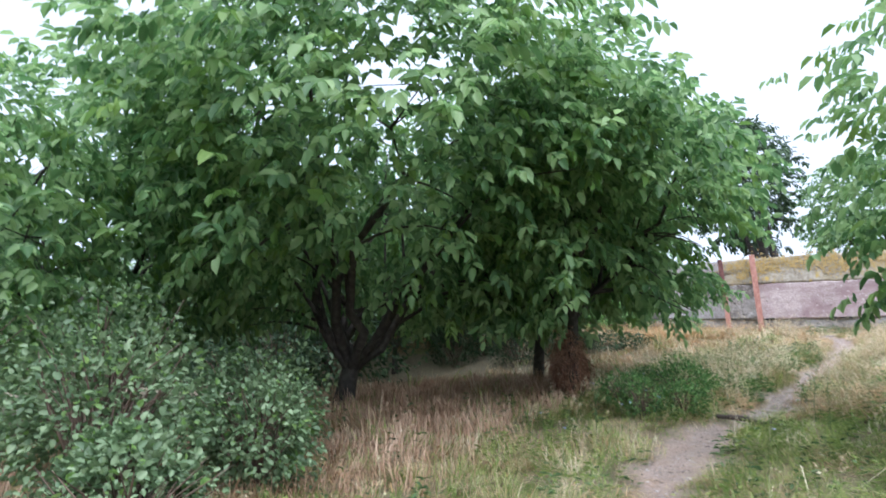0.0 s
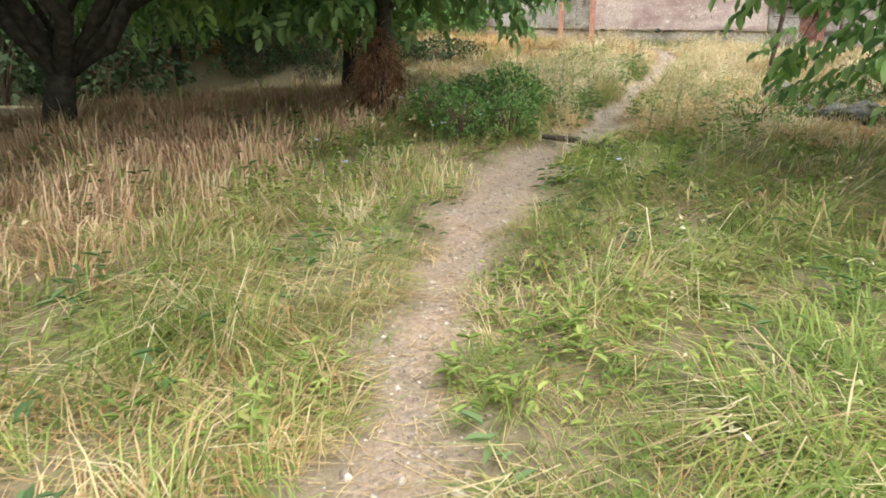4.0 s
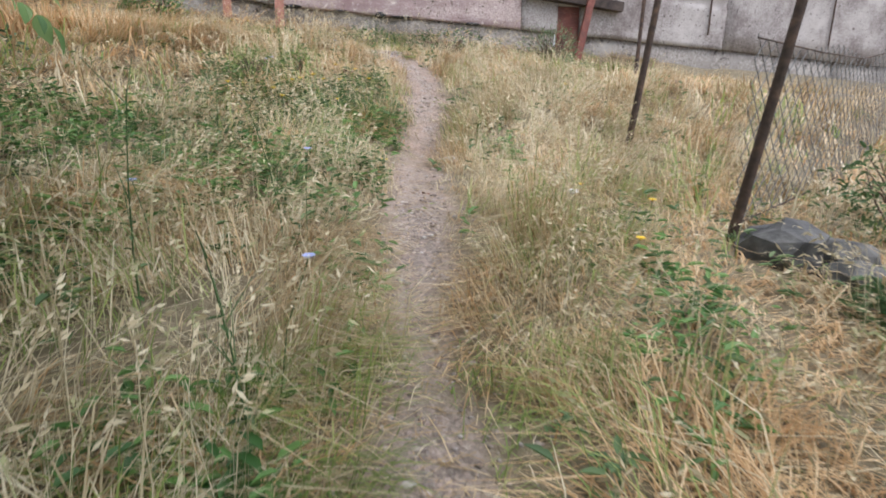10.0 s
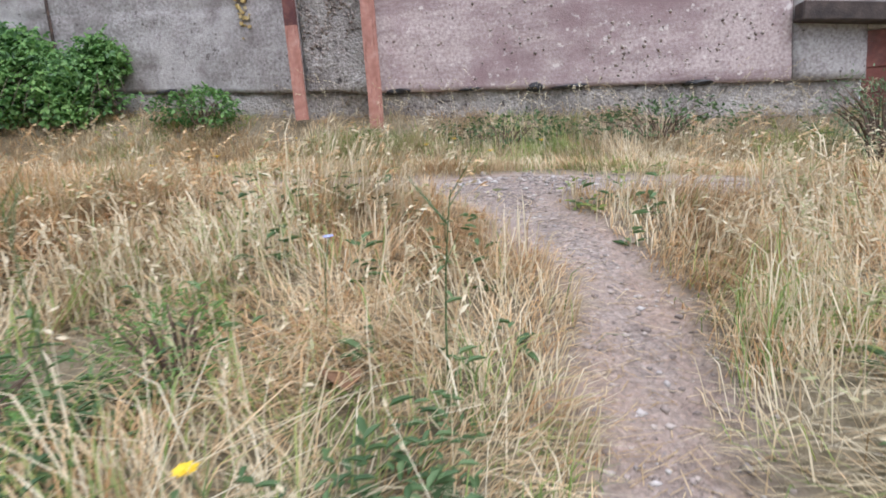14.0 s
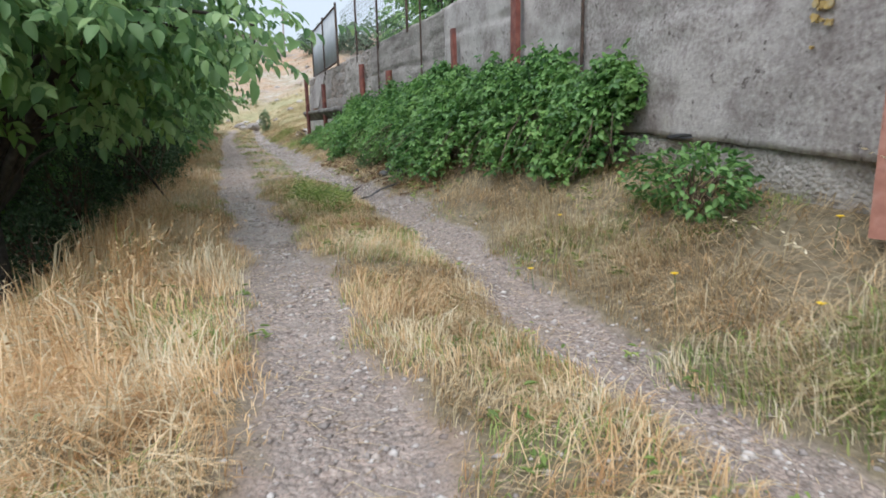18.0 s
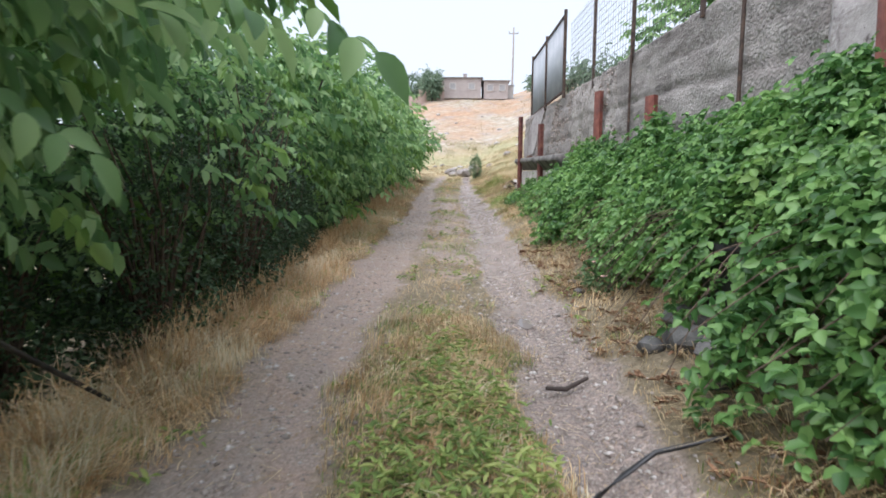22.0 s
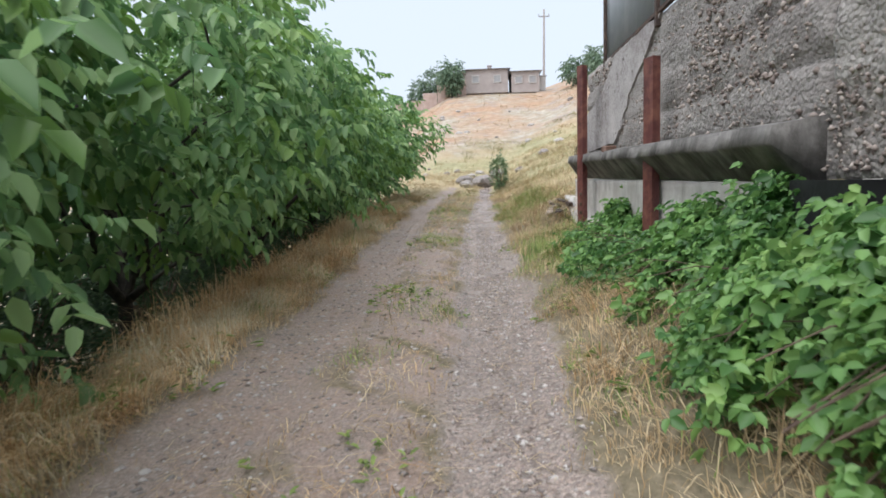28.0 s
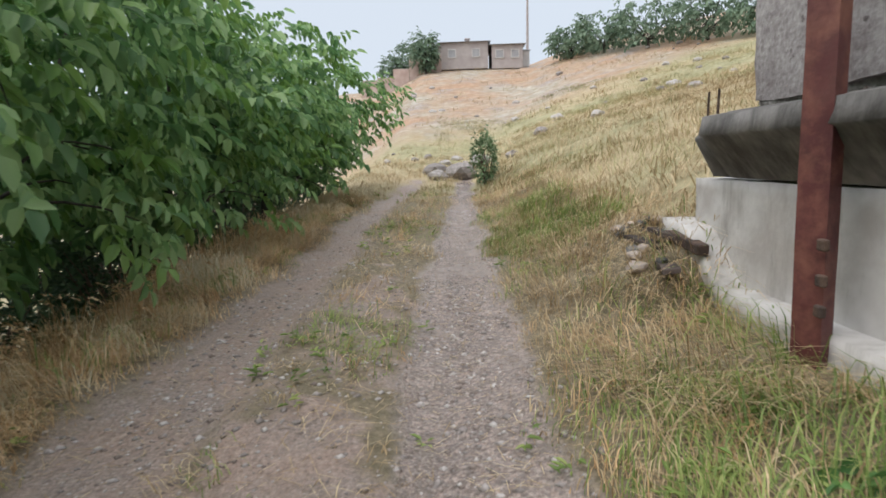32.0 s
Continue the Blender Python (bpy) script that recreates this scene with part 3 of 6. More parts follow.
    for key, values in fields.items():
        ob.data.attributes.new(key, "FLOAT", "POINT").data.foreach_set("value", np.clip(values, -60, 60).astype(np.float32))
    tagged(ob, "sloping field with dry grass, worn footpath and two-rut gravel track", "ground", kind="structure")
    return ob


ground = build_ground()


# ---- the concrete boundary wall ----
def wall_y(x):
    return float(np.interp(x, [-24.5, -16, -10, -4, 0, 45], [0.75, 0.95, 0.95, 0.65, 0.3, 0.3]))


def wall_top(x):
    return float(np.interp(x, [-24.6, -23, -13.8, -8.8, 0, 9.5, 12, 28, 45], [3.46, 3.46, 3.3, 3.15, 2.55, 1.88, 1.5, 0.95, 0.4]))


def wall_joint(x):
    return float(np.interp(x, [-25, -17.4, -3.4, 0, 3.6, 15, 45], [1.78, 1.6, 0.72, 0.38, 0.17, -0.55, -2.2]))


def wall_slab(name, x0, x1, lo, hi, out, deep, material, parent, rough, seed, step=0.16, label="", courses=()):
    """A slab of wall between two heights given as functions of x, with an uneven front; out: how far it stands before the wall line."""
    nx = max(2, int((x1 - x0) / step))
    nz = max(3, int((hi((x0 + x1) / 2) - lo((x0 + x1) / 2)) / step))
    V, Q = [], []
    for i in range(nx + 1):
        x = x0 + (x1 - x0) * i / nx
        for j in range(nz + 1):
            z = lo(x) + (hi(x) - lo(x)) * j / nz
            p = Vector((x, 0, z))
            a = noise.noise(p * 0.9 + Vector((seed, 0, 0))) * rough
            b = noise.noise(p * 4.3 + Vector((seed, 5, 0))) * rough * 0.6
            c = (noise.noise(p * 6.3 + Vector((seed, 9, 0))) * 0.3) * rough
            d = sum(0.075 * math.exp(-((z - lo(x) - q * (hi(x) - lo(x)) - 0.05 * noise.noise(p * 1.5)) / 0.035) ** 2) * max(0.0, noise.noise(Vector((x * 0.7, q * 9, seed))) + 0.45) for q in courses)
            edge = 0 if 0 < i < nx else 0.012
            V.append((x, wall_y(x) - out + a + b + c + d + edge, z + (noise.noise(Vector((x * 3, seed, j))) * rough * 0.8 if j in (0, nz) else 0)))
    for i in range(nx):
        for j in range(nz):
            k = i * (nz + 1) + j
            Q.append((k, k + nz + 1, k + nz + 2, k + 1))
    n = len(V)
    V += [(x, wall_y(x) + deep, z) for x, _, z in V]
    Q += [(n + q[3], n + q[2], n + q[1], n + q[0]) for q in list(Q)]
    for i in range(nx):
        for j in (0, nz):
            k = i * (nz + 1) + j
            m = k + nz + 1
            Q.append((k, k + n, m + n, m) if j == 0 else (k, m, m + n, k + n))
    for j in range(nz):
        for i in (0, nx):
            k = i * (nz + 1) + j
            Q.append((k, k + 1, k + 1 + n, k + n) if i == 0 else (k, k + n, k + 1 + n, k + 1))
    return np_mesh(name, V, Q, material, parent, label, smooth=True)


wall = thing("wall_north", (0, 0, 0), "long weathered concrete boundary wall with crumbling render", "wall", kind="structure")
PANELS = [(-24.3, -17.95, M_BOARDED, 0.03, (0.2, 0.42, 0.64, 0.85)), (-17.93, -14.8, M_ROUGHCONC, 0.08, (0.3, 0.6)), (-14.78, -9.4, M_BOARDED, 0.04, (0.35, 0.6, 0.8)), (-9.38, -6.25, M_CONC, 0.02, (0.4, 0.75)),
          (-6.23, -0.98, M_CONC, 0.025, (0.52,)), (-0.96, -0.04, M_ROUGHCONC, 0.06, ()), (-0.02, 5.2, M_PINKCONC, 0.02, ()), (5.22, 6.08, M_CONC, 0.02, ()), (6.66, 10.5, M_CONC, 0.02, (0.5,)),
          (10.52, 18, M_CONC, 0.03, ()), (18.02, 28, M_CONC, 0.03, ()), (28.02, 45, M_CONC, 0.03, ())]
def course_top(x):
    """The crack between the wall's body and its top course."""
    return wall_top(x) - 0.92 + 0.02 * noise.noise(Vector((x * 2.3, 7, 0)))


for k, (a, b, m, r, c) in enumerate(PANELS):
    capped = -1 < a < 5.3
    if capped:
        wall_slab("wall_course", a, b, lambda x: course_top(x) + 0.012, wall_top, 0.012, 0.25, M_CAPCONC, wall, 0.012, k * 5.1 + 2, 0.07, courses=(0.45,))
    wall_slab("wall_panel", a, b, wall_joint, course_top if capped else wall_top, 0.0, 0.25, m, wall, r, k * 3.7, (0.055 if a < 5 else 0.1) if a < 8 else 0.4, courses=c)
wall_slab("wall_panel", 6.08, 6.66, lambda x: 0.6, wall_top, 0.0, 0.25, M_CONC, wall, 0.02, 91)
for k, (a, b) in enumerate([(-24.9, -17.5), (-17.48, -6.2), (-6.18, 0), (0.02, 6.06), (6.68, 14), (14.02, 45)]):
    m = M_PALEWALL if b < -17 else M_ROUGHCONC
    wall_slab("wall_footing", a, b, lambda x: float(ground_z(x, 0.3)) - 0.6, lambda x: wall_joint(x) + (-0.02 if x < -17.5 else 0.01), 0.1 if b < -17 else -0.07, 0.3, m, wall, 0.01 if b < -17 else 0.06, 40 + k, 0.08 if a < 6 else 0.4)


def ledge():
    """A heavy cast ledge on the plinth, with a chamfered underside."""
    V, Q = [], []
    n = 60
    for i in range(n + 1):
        x = -24.68 + 6.72 * i / n
        lo, hi = np.interp(x, [-24.7, -18], [1.77, 1.6]), np.interp(x, [-24.7, -18], [2.15, 1.95])
        chip = 0.11 * max(0, noise.noise(Vector((x * 2.1, 4, 0)))) + 0.035 * noise.noise(Vector((x * 9, 1, 0))) + (0.1 if i < 3 else 0)
        y = wall_y(x)
        inset = 0.1 if i else 0.2
        for dy, z in ((0.02, lo), (-0.1 + 0.3 * chip, lo), (-0.3 + chip * 0.5 + (0 if i else 0.1), hi - 0.13), (-0.33 + chip + (0 if i else 0.1), hi - 0.11), (-0.31 + chip * 1.6, hi - chip * 0.4), (0.02, hi + 0.05)):
            V.append((x, y + dy, z))
    for i in range(n):
        for j in range(5):
            k = i * 6 + j
            Q.append((k, k + 6, k + 7, k + 1))
    Q += [(0, 1, 2, 3), (0, 3, 4, 5), (n * 6, n * 6 + 3, n * 6 + 2, n * 6 + 1), (n * 6, n * 6 + 5, n * 6 + 4, n * 6 + 3)]
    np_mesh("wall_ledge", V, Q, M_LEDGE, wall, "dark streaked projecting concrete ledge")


ledge()
# solid black box: the recess's deep shade given as colour, nothing is cut out
bm = bmesh.new()
box(bm, (0.5, 0.3, 0.42), (-17.7, 0.86, 1.4))
roughen(bm, 0.03, 3)
part("recess_shade_box", bm, M_BLACK, wall, "black box put in for the shade of the recess under the ledge")

# a low footing slab, rusty beam ends, a lone brick and pins at the end of the wall
def slab_top(x):
    return float(ground_z(x, 0.45)) + 0.16 + 0.02 * noise.noise(Vector((x * 3, 2, 0)))


wall_slab("footing_slab", -25.1, -18.2, lambda x: float(ground_z(x, 0.45)) - 0.3, slab_top, 0.26, 0.2, M_PALEWALL, wall, 0.02, 71, 0.09)
for x, z, size, tilt in [(-22.35, 0.07, (0.4, 0.09, 0.09), 0.05), (-19.9, 0.05, (0.55, 0.1, 0.1), -0.04), (-24.6, 0.1, (0.5, 0.08, 0.07), 0.1)]:
    bm = bmesh.new()
    box(bm, size, (x, wall_y(x) - 0.27, slab_top(x) - z), Matrix.Rotation(tilt, 4, "Y"), bevel=0.008)
    roughen(bm, 0.006, 9, x)
    part("beam_end", bm, M_RUSTY, wall, "rusty beam end cast into the footing")
for x, ln in [(-22.1, 0.26)]:
    bm = bmesh.new()
    box(bm, (ln, 0.14, 0.085), (x, wall_y(x) - 0.2, float(np.interp(x, [-24.7, -18], [2.15, 1.95])) + 0.03), Matrix.Rotation(0.06, 4, "Y"), bevel=0.012)
    roughen(bm, 0.01, 8, x)
    part("brick", bm, M_TUFF, wall, "reddish-brown brick lodged on the ledge")
for dx in (0.0, 0.14):
    np_mesh("iron_pin", *tubes([[((-24.62 + dx, 0.6, 2.1), 0.009), ((-24.6 + dx, 0.6, 2.32), 0.008)]], 6), M_RUSTY, wall)
for z in (1.35, 1.5, 1.22):
    bm = bmesh.new()
    box(bm, (0.05, 0.03, 0.05), (-23.12, 0.42, z), bevel=0.006)
    part("post_lug", bm, M_RUSTY, wall, "small rusty lug beside a post")
# smooth mortar left on the crumbling face, and black lumps painting the shade of gaps in the joint
bm = bmesh.new()
edge_pts = [(-24.28, 2.2), (-22.55, 2.2), (-22.2, 2.38), (-21.75, 2.8), (-21.2, 3.1), (-20.7, 3.42), (-22.4, 3.4), (-23.3, 2.95), (-24.28, 2.8)]
rim = []
for (xa, za), (xb, zb) in zip(edge_pts, edge_pts[1:] + edge_pts[:1]):
    for f in np.linspace(0, 1, 9)[:-1]:
        x, z = xa + (xb - xa) * f, za + (zb - za) * f
        q = Vector((x * 6, z * 6, 3))
        rim.append((x + 0.05 * noise.noise(q), wall_y(x) - 0.03, z + 0.05 * noise.noise(q + Vector((9, 0, 0)))))
top = bm.faces.new([bm.verts.new(p) for p in rim])
deep = bmesh.ops.extrude_face_region(bm, geom=[top])
bmesh.ops.translate(bm, verts=[v for v in deep["geom"] if isinstance(v, bmesh.types.BMVert)], vec=(0, 0.06, 0))
bmesh.ops.recalc_face_normals(bm, faces=bm.faces[:])
part("mortar_patch", bm, M_CONC, wall, "smooth grey mortar left on the crumbling wall")
for x, w, h in [(0.28, 0.34, 0.09), (2.05, 0.24, 0.13), (2.5, 0.5, 0.05), (4.1, 0.4, 0.07), (-3.0, 0.4, 0.06), (1.2, 0.3, 0.04)]:
    bm = bmesh.new()
    bmesh.ops.create_icosphere(bm, subdivisions=2, radius=0.5)
    for v in bm.verts:
        v.co *= 1 + 0.35 * noise.noise(v.co * 4 + Vector((x, 0, 0)))
    bmesh.ops.scale(bm, verts=bm.verts[:], vec=(w, 0.16, h))
    bmesh.ops.translate(bm, verts=bm.verts[:], vec=(x, wall_y(x) + 0.03, wall_joint(x) + 0.01))
    part("joint_shade_lump", bm, M_BLACK, wall, "black lump put in for the shade of a gap in the wall joint")

# lichen patches and stains standing a hair proud of the render
for x, z, w, h, s in [(-1.72, 1.78, 0.1, 0.55, 1), (-0.35, 1.95, 0.3, 0.22, 3), (2.6, 1.9, 1.2, 0.3, 4), (0.9, 2.28, 2.6, 0.36, 5), (3.2, 2.1, 2.2, 0.3, 12), (0.1, 2.2, 0.9, 0.6, 10), (1.9, 2.2, 1.4, 0.4, 11), (-0.5, 2.4, 0.7, 0.22, 6), (4.4, 2.0, 1.2, 0.25, 7), (7.4, 1.75, 1.2, 0.25, 8), (9.2, 1.65, 0.9, 0.22, 9)]:
    rl = random.Random(s)
    bm = bmesh.new()
    for _ in range(int(40 + 560 * w * h)):
        px, pz = x + rl.gauss(0, w * 0.36), z + rl.gauss(0, h * 0.36)
        rr = rl.uniform(0.005, 0.032)
        ring = [bm.verts.new((px + rr * rl.uniform(0.6, 1.4) * math.cos(a), wall_y(px) - 0.034 - 0.012 * rl.random(), pz + rr * rl.uniform(0.6, 1.4) * math.sin(a))) for a in np.linspace(0, 2 * math.pi, 10)[:-1]]
        back = bm.verts.new((px, wall_y(px) + 0.05, pz))
        bm.faces.new(ring[::-1])
        for k in range(9):
            bm.faces.new((ring[k], ring[(k + 1) % 9], back))
    tagged(part("lichen_crust", bm, M_LICHEN, wall, "orange-yellow lichen crust"), kind="stuff")


# ---- steel posts before the wall ----
def channel_post(name, x, y, z0, z1, width, material, label, lean=(0, 0), depth=0.07, cap=None, turn=0.0, group="red steel posts"):
    """A steel channel: web and two flanges; cap: the height from which a darker unpainted upper part begins."""
    post = thing(name, (x, y, z0), label, "post", group)
    post.rotation_euler = (lean[1], lean[0], turn)
    spans = [(0, z1 - z0, material)] if cap is None else [(0, cap - z0, material), (cap - z0, z1 - z0, M_DARKPOST)]
    for a, b, m in spans:
        bm = bmesh.new()
        t, h = 0.013, width / 2
        prof = [(-h, 0), (h, 0), (h, depth), (h - t, depth), (h - t, t), (-h + t, t), (-h + t, depth), (-h, depth)]
        n = 10
        rings = [[bm.verts.new((px, py, a + (b - a) * k / n)) for px, py in prof] for k in range(n + 1)]
        for r0, r1 in zip(rings, rings[1:]):
            for k in range(8):
                bm.faces.new((r0[k], r0[(k + 1) % 8], r1[(k + 1) % 8], r1[k]))
        for ring, flip in ((rings[0], True), (rings[-1], False)):
            bm.faces.new(ring[::-1] if flip else ring)
        roughen(bm, 0.004, 3, x)
        part("shaft" if m is material else "upper_shaft", bm, m, post)
    return post


channel_post("steel_post", -23.22, 0.43, 0.7, 3.43, 0.13, M_DARKPOST, "dark maroon steel channel post before the concrete ledge", depth=0.09, turn=0.5)
channel_post("steel_post", -20.4, 0.6, 0.6, 2.9, 0.15, M_DARKPOST, "dark maroon steel channel post before the pale plinth", depth=0.09, turn=0.35)
channel_post("steel_post", -15.4, 0.8, 0.5, 2.95, 0.17, M_REDPOST, "red oxide steel post rising out of brambles", turn=0.4)
channel_post("steel_post", -12.75, 0.8, 0.5, 2.46, 0.17, M_REDPOST, "short red oxide steel post in brambles", turn=0.4)
channel_post("steel_post", -8.5, 0.74, 0.5, 2.66, 0.12, M_REDPOST, "short red oxide steel post leaning at the wall", lean=(-0.05, 0))
channel_post("steel_post", -6.13, 0.6, 0.5, 3.3, 0.15, M_REDPOST, "tall red oxide steel post at the wall above brambles")
channel_post("steel_post", -0.98, 0.05, 0.1, 2.6, 0.15, M_PINKPOST, "steel post with faded pink lower half and dark upper half", cap=1.27)
channel_post("steel_post", 0.0, 0.0, -0.15, 2.62, 0.17, M_PINKPOST, "tall faded red steel post before the wall", lean=(0.015, 0))
channel_post("steel_post", 6.42, 0.0, -0.9, 1.9, 0.16, M_REDPOST, "red steel post leaning before a dark beam", lean=(0.2, 0))


def pipe(name, lines, material, label, category, group="", sides=8):
    base = Vector(lines[0][0][0])
    ob = thing(name, base, label, category, group)
    V, Q = tubes([[(Vector(p) - base, r) for p, r in line] for line in lines], sides)
    np_mesh("shaft", V, Q, material, ob, smooth=True)
    return ob


for x, z1 in [(-4.6, 3.1), (-10.6, 3.6), (-13.9, 3.6), (10.0, 2.6), (13.6, 2.4), (17.5, 2.0), (22, 1.7)]:
    y = wall_y(x) - 0.05
    pipe("fence_stake", [[((x, y, wall_joint(x) + 0.3), 0.022), ((x, y, z1), 0.02)]], M_RUSTY, "thin rusty iron stake fixed to the wall", "stake", "wall stakes")
pipe("top_rail", [[((x, wall_y(x) + 0.1, wall_top(x) + 0.3), 0.02) for x in (6, 10, 14, 20, 28, 38)]], M_RUSTY, "thin rusty rail above the wall", "rail")

# timber beam and rusty plate set in the wall
beam = thing("timber_beam", (6.4, 0.2, 0.72), "dark weathered timber beam across a wall opening", "beam")
bm = bmesh.new()
box(bm, (2.4, 0.22, 0.22), bevel=0.015)
bmesh.ops.subdivide_edges(bm, edges=bm.edges[:], cuts=3, use_grid_fill=True)
roughen(bm, 0.012, 4)
part("timber", bm, M_TIMBER, beam)
beam.rotation_euler = (0, 0.11, 0)
plate = thing("rusty_plate", (6.37, 0.42, 0.02), "rusty reddish metal plate closing a wall opening", "plate")
bm = bmesh.new()
box(bm, (0.56, 0.03, 1.14), bevel=0.004)
for k in range(4):
    box(bm, (0.54, 0.05, 0.03), (0, -0.01, -0.45 + 0.3 * k))
part("sheet", bm, M_REDPOST, plate)

# ---- fence of grey sheets on the far end of the wall ----
fence = thing("sheet_fence", (-20.8, 0.85, 3.4), "grey sheet metal fence on top of the wall", "fence")
xs = [-23.2, -20.8, -18.45]
for a, b in zip(xs, xs[1:]):
    V, Q = [], []
    for k in range(25):
        x = a + 0.04 + (b - a - 0.08) * k / 24 + 20.8
        for y in ((0.012, 0.0) if k % 2 else (-0.012, -0.024)):
            V += [(x, y, 0.07), (x, y, 1.77)]
    for k in range(24):
        q = 4 * k
        Q += [(q, q + 4, q + 5, q + 1), (q + 3, q + 7, q + 6, q + 2)]
    Q += [(0, 1, 3, 2), (96, 98, 99, 97)]
    Q += [(4 * k + 1, 4 * k + 5, 4 * k + 7, 4 * k + 3) for k in range(24)] + [(4 * k + 2, 4 * k + 6, 4 * k + 4, 4 * k) for k in range(24)]
    np_mesh("sheet", V, Q, M_MESHPANEL, fence)
    for z in (0.06, 1.8):
        bm = bmesh.new()
        box(bm, (b - a, 0.05, 0.05), ((a + b) / 2 + 20.8, -0.02, z), bevel=0.005)
        part("rail", bm, M_RUSTY, fence)
for x in xs:
    bm = bmesh.new()
    box(bm, (0.07, 0.07, 2.0), (x + 20.8, -0.03, 0.9), bevel=0.006)
    part("fence_post", bm, M_RUSTY, fence)
mesh_fence = thing("wire_fence", (-15, 0.95, 3.3), "open wire fence on top of the wall", "fence")
for x in (-16.3, -14.0, -11.6):
    bm = bmesh.new()
    box(bm, (0.05, 0.05, 1.8), (x + 15, 0, 0.75))
    part("fence_post", bm, M_RUSTY, mesh_fence)
lines = []
for k in range(14):
    lines.append([((-3.4, 0, 0.1 + 0.12 * k), 0.004), ((3.4, 0, -0.1 + 0.12 * k), 0.004)])
for k in range(45):
    lines.append([((-3.4 + 0.15 * k, 0, -0.1), 0.003), ((-3.4 + 0.15 * k, 0, 1.7), 0.003)])
tagged(np_mesh("wire_mesh", *tubes(lines, 3), M_WIRE, mesh_fence), kind="stuff")


# ---- trees ----
def grow_tree(name, base, height, radius, seed, n_spray, leaf, label, group="walnut trees", trunk_r=0.12, fork=0.9, low=0.25, leaf_mat=None, young=0.12,
              lean=(0, 0), flat=1.0, stems=4, width=0.42, droop=0.75, leaflets=7, lumpy=1.0, gap=None, boughs=()):
    """A spreading broadleaf tree: forked trunk, limbs, twigs, and sprays of drooping leaflets at the twigs' ends."""
    rng = np.random.default_rng(seed)
    leaf_mat = leaf_mat or M_LEAF
    tree = thing(name, base, label, "tree", group)
    lines, tips = [], []
    bx, by = lean
    fork_p = Vector((bx * 0.15, by * 0.15, fork))
    lines.append([((0, 0, -0.3), trunk_r * 1.35), ((0.02, 0.01, 0.1), trunk_r * 1.1), (tuple(fork_p * 0.6), trunk_r * 0.95), (tuple(fork_p), trunk_r * 0.85)])
    for s in range(stems):
        ang = 2 * math.pi * (s + rng.uniform(-0.25, 0.25)) / stems
        reach = radius * rng.uniform(0.45, 0.75)
        top = height * rng.uniform(0.6, 0.92)
        end = Vector((math.cos(ang) * reach + bx, math.sin(ang) * reach + by, top))
        limb, r = [], trunk_r * 0.62
        for k in range(7):
            f = k / 6
            p = fork_p.lerp(end, f)
            p.z = fork_p.z + (top - fork_p.z) * (f ** 1.25)
            p += Vector(rng.normal(0, 0.06 * radius * (0.3 + f), 3)) * (0 if k == 0 else 1)
            limb.append((tuple(p), max(0.008, r * (1 - 0.85 * f))))
        lines.append(limb)
        for k in range(1, 7):
            for _ in range(3):
                p0 = Vector(limb[k][0])
                out = Vector((p0.x - bx * 0.5, p0.y - by * 0.5, 0))
                out = out.normalized() if out.length > 0.1 else Vector((math.cos(ang), math.sin(ang), 0))
                d = (out * rng.uniform(0.2, 1.0) + Vector(rng.normal(0, 0.55, 3))).normalized()
                ln = radius * rng.uniform(0.3, 0.62)
                br = []
                for j in range(5):
                    g = j / 4
                    q = p0 + d * ln * g + Vector((0, 0, 0.12 * ln * math.sin(g * 2.2) - 0.22 * ln * g * g))
                    br.append((tuple(q), max(0.004, limb[k][1] * 0.5 * (1 - 0.8 * g))))
                if br[4][0][2] < height * low * 0.7 or math.hypot(br[4][0][0] - bx, br[4][0][1] - by) > radius * 0.92:
                    continue
                lines.append(br)
                tips += [br[2][0], br[3][0], br[4][0], br[4][0]]
    near = []
    for end in boughs:
        e = Vector(end) - Vector(base)
        bough = []
        for k in range(9):
            f = k / 8
            p = fork_p.lerp(e, f) + Vector((0, 0, 0.9 * math.sin(f * math.pi)))
            bough.append((tuple(p), 0.05 * (1 - 0.9 * f) + 0.004))
            if k > 3:
                near += [p + Vector(rng.normal(0, 0.24, 3)) for _ in range(8)]
        near += [e + Vector(rng.normal(0, 0.1, 3)) for _ in range(5)]
        lines.append(bough)
    V, Q = tubes(lines, 6)
    np_mesh("trunk", V, Q, M_BARK, tree, smooth=True)
    tips = np.array(tips)
    # sprays on the shell of the crown as well as at the twigs
    n_shell = int(n_spray * 0.62)
    th = rng.uniform(0, 2 * math.pi, n_shell)
    u = rng.uniform(-0.75, 1.0, n_shell)
    lump = 1 + lumpy * (0.16 * np.sin(3 * th + seed) + 0.12 * np.sin(5 * th + 4 * u + seed * 2) + 0.1 * np.sin(9 * th - 7 * u))
    rad = radius * np.sqrt(np.clip(1 - u * u * 0.92, 0.03, 1)) * lump * rng.uniform(0.72, 1.03, n_shell)
    mid = height * (low + 1) / 2
    shell = np.stack([np.cos(th) * rad + bx, np.sin(th) * rad + by, mid + u * height * (1 - low) / 2 * (1 + (lump - 1) * 0.35) * flat * rng.uniform(0.85, 1.03, n_shell)], 1)
    inner = tips[rng.integers(0, len(tips), n_spray - n_shell)] + rng.normal(0, 0.09 * radius, (n_spray - n_shell, 3))
    P = np.concatenate([shell, inner])
    P = P[P[:, 2] > height * low * 0.85]
    # nothing hangs in the way on the footpath
    P = P[(strip_near(FOOTPATH, P[:, 0] + base[0], P[:, 1] + base[1]) > 0.95) | (P[:, 2] > 2.8)]
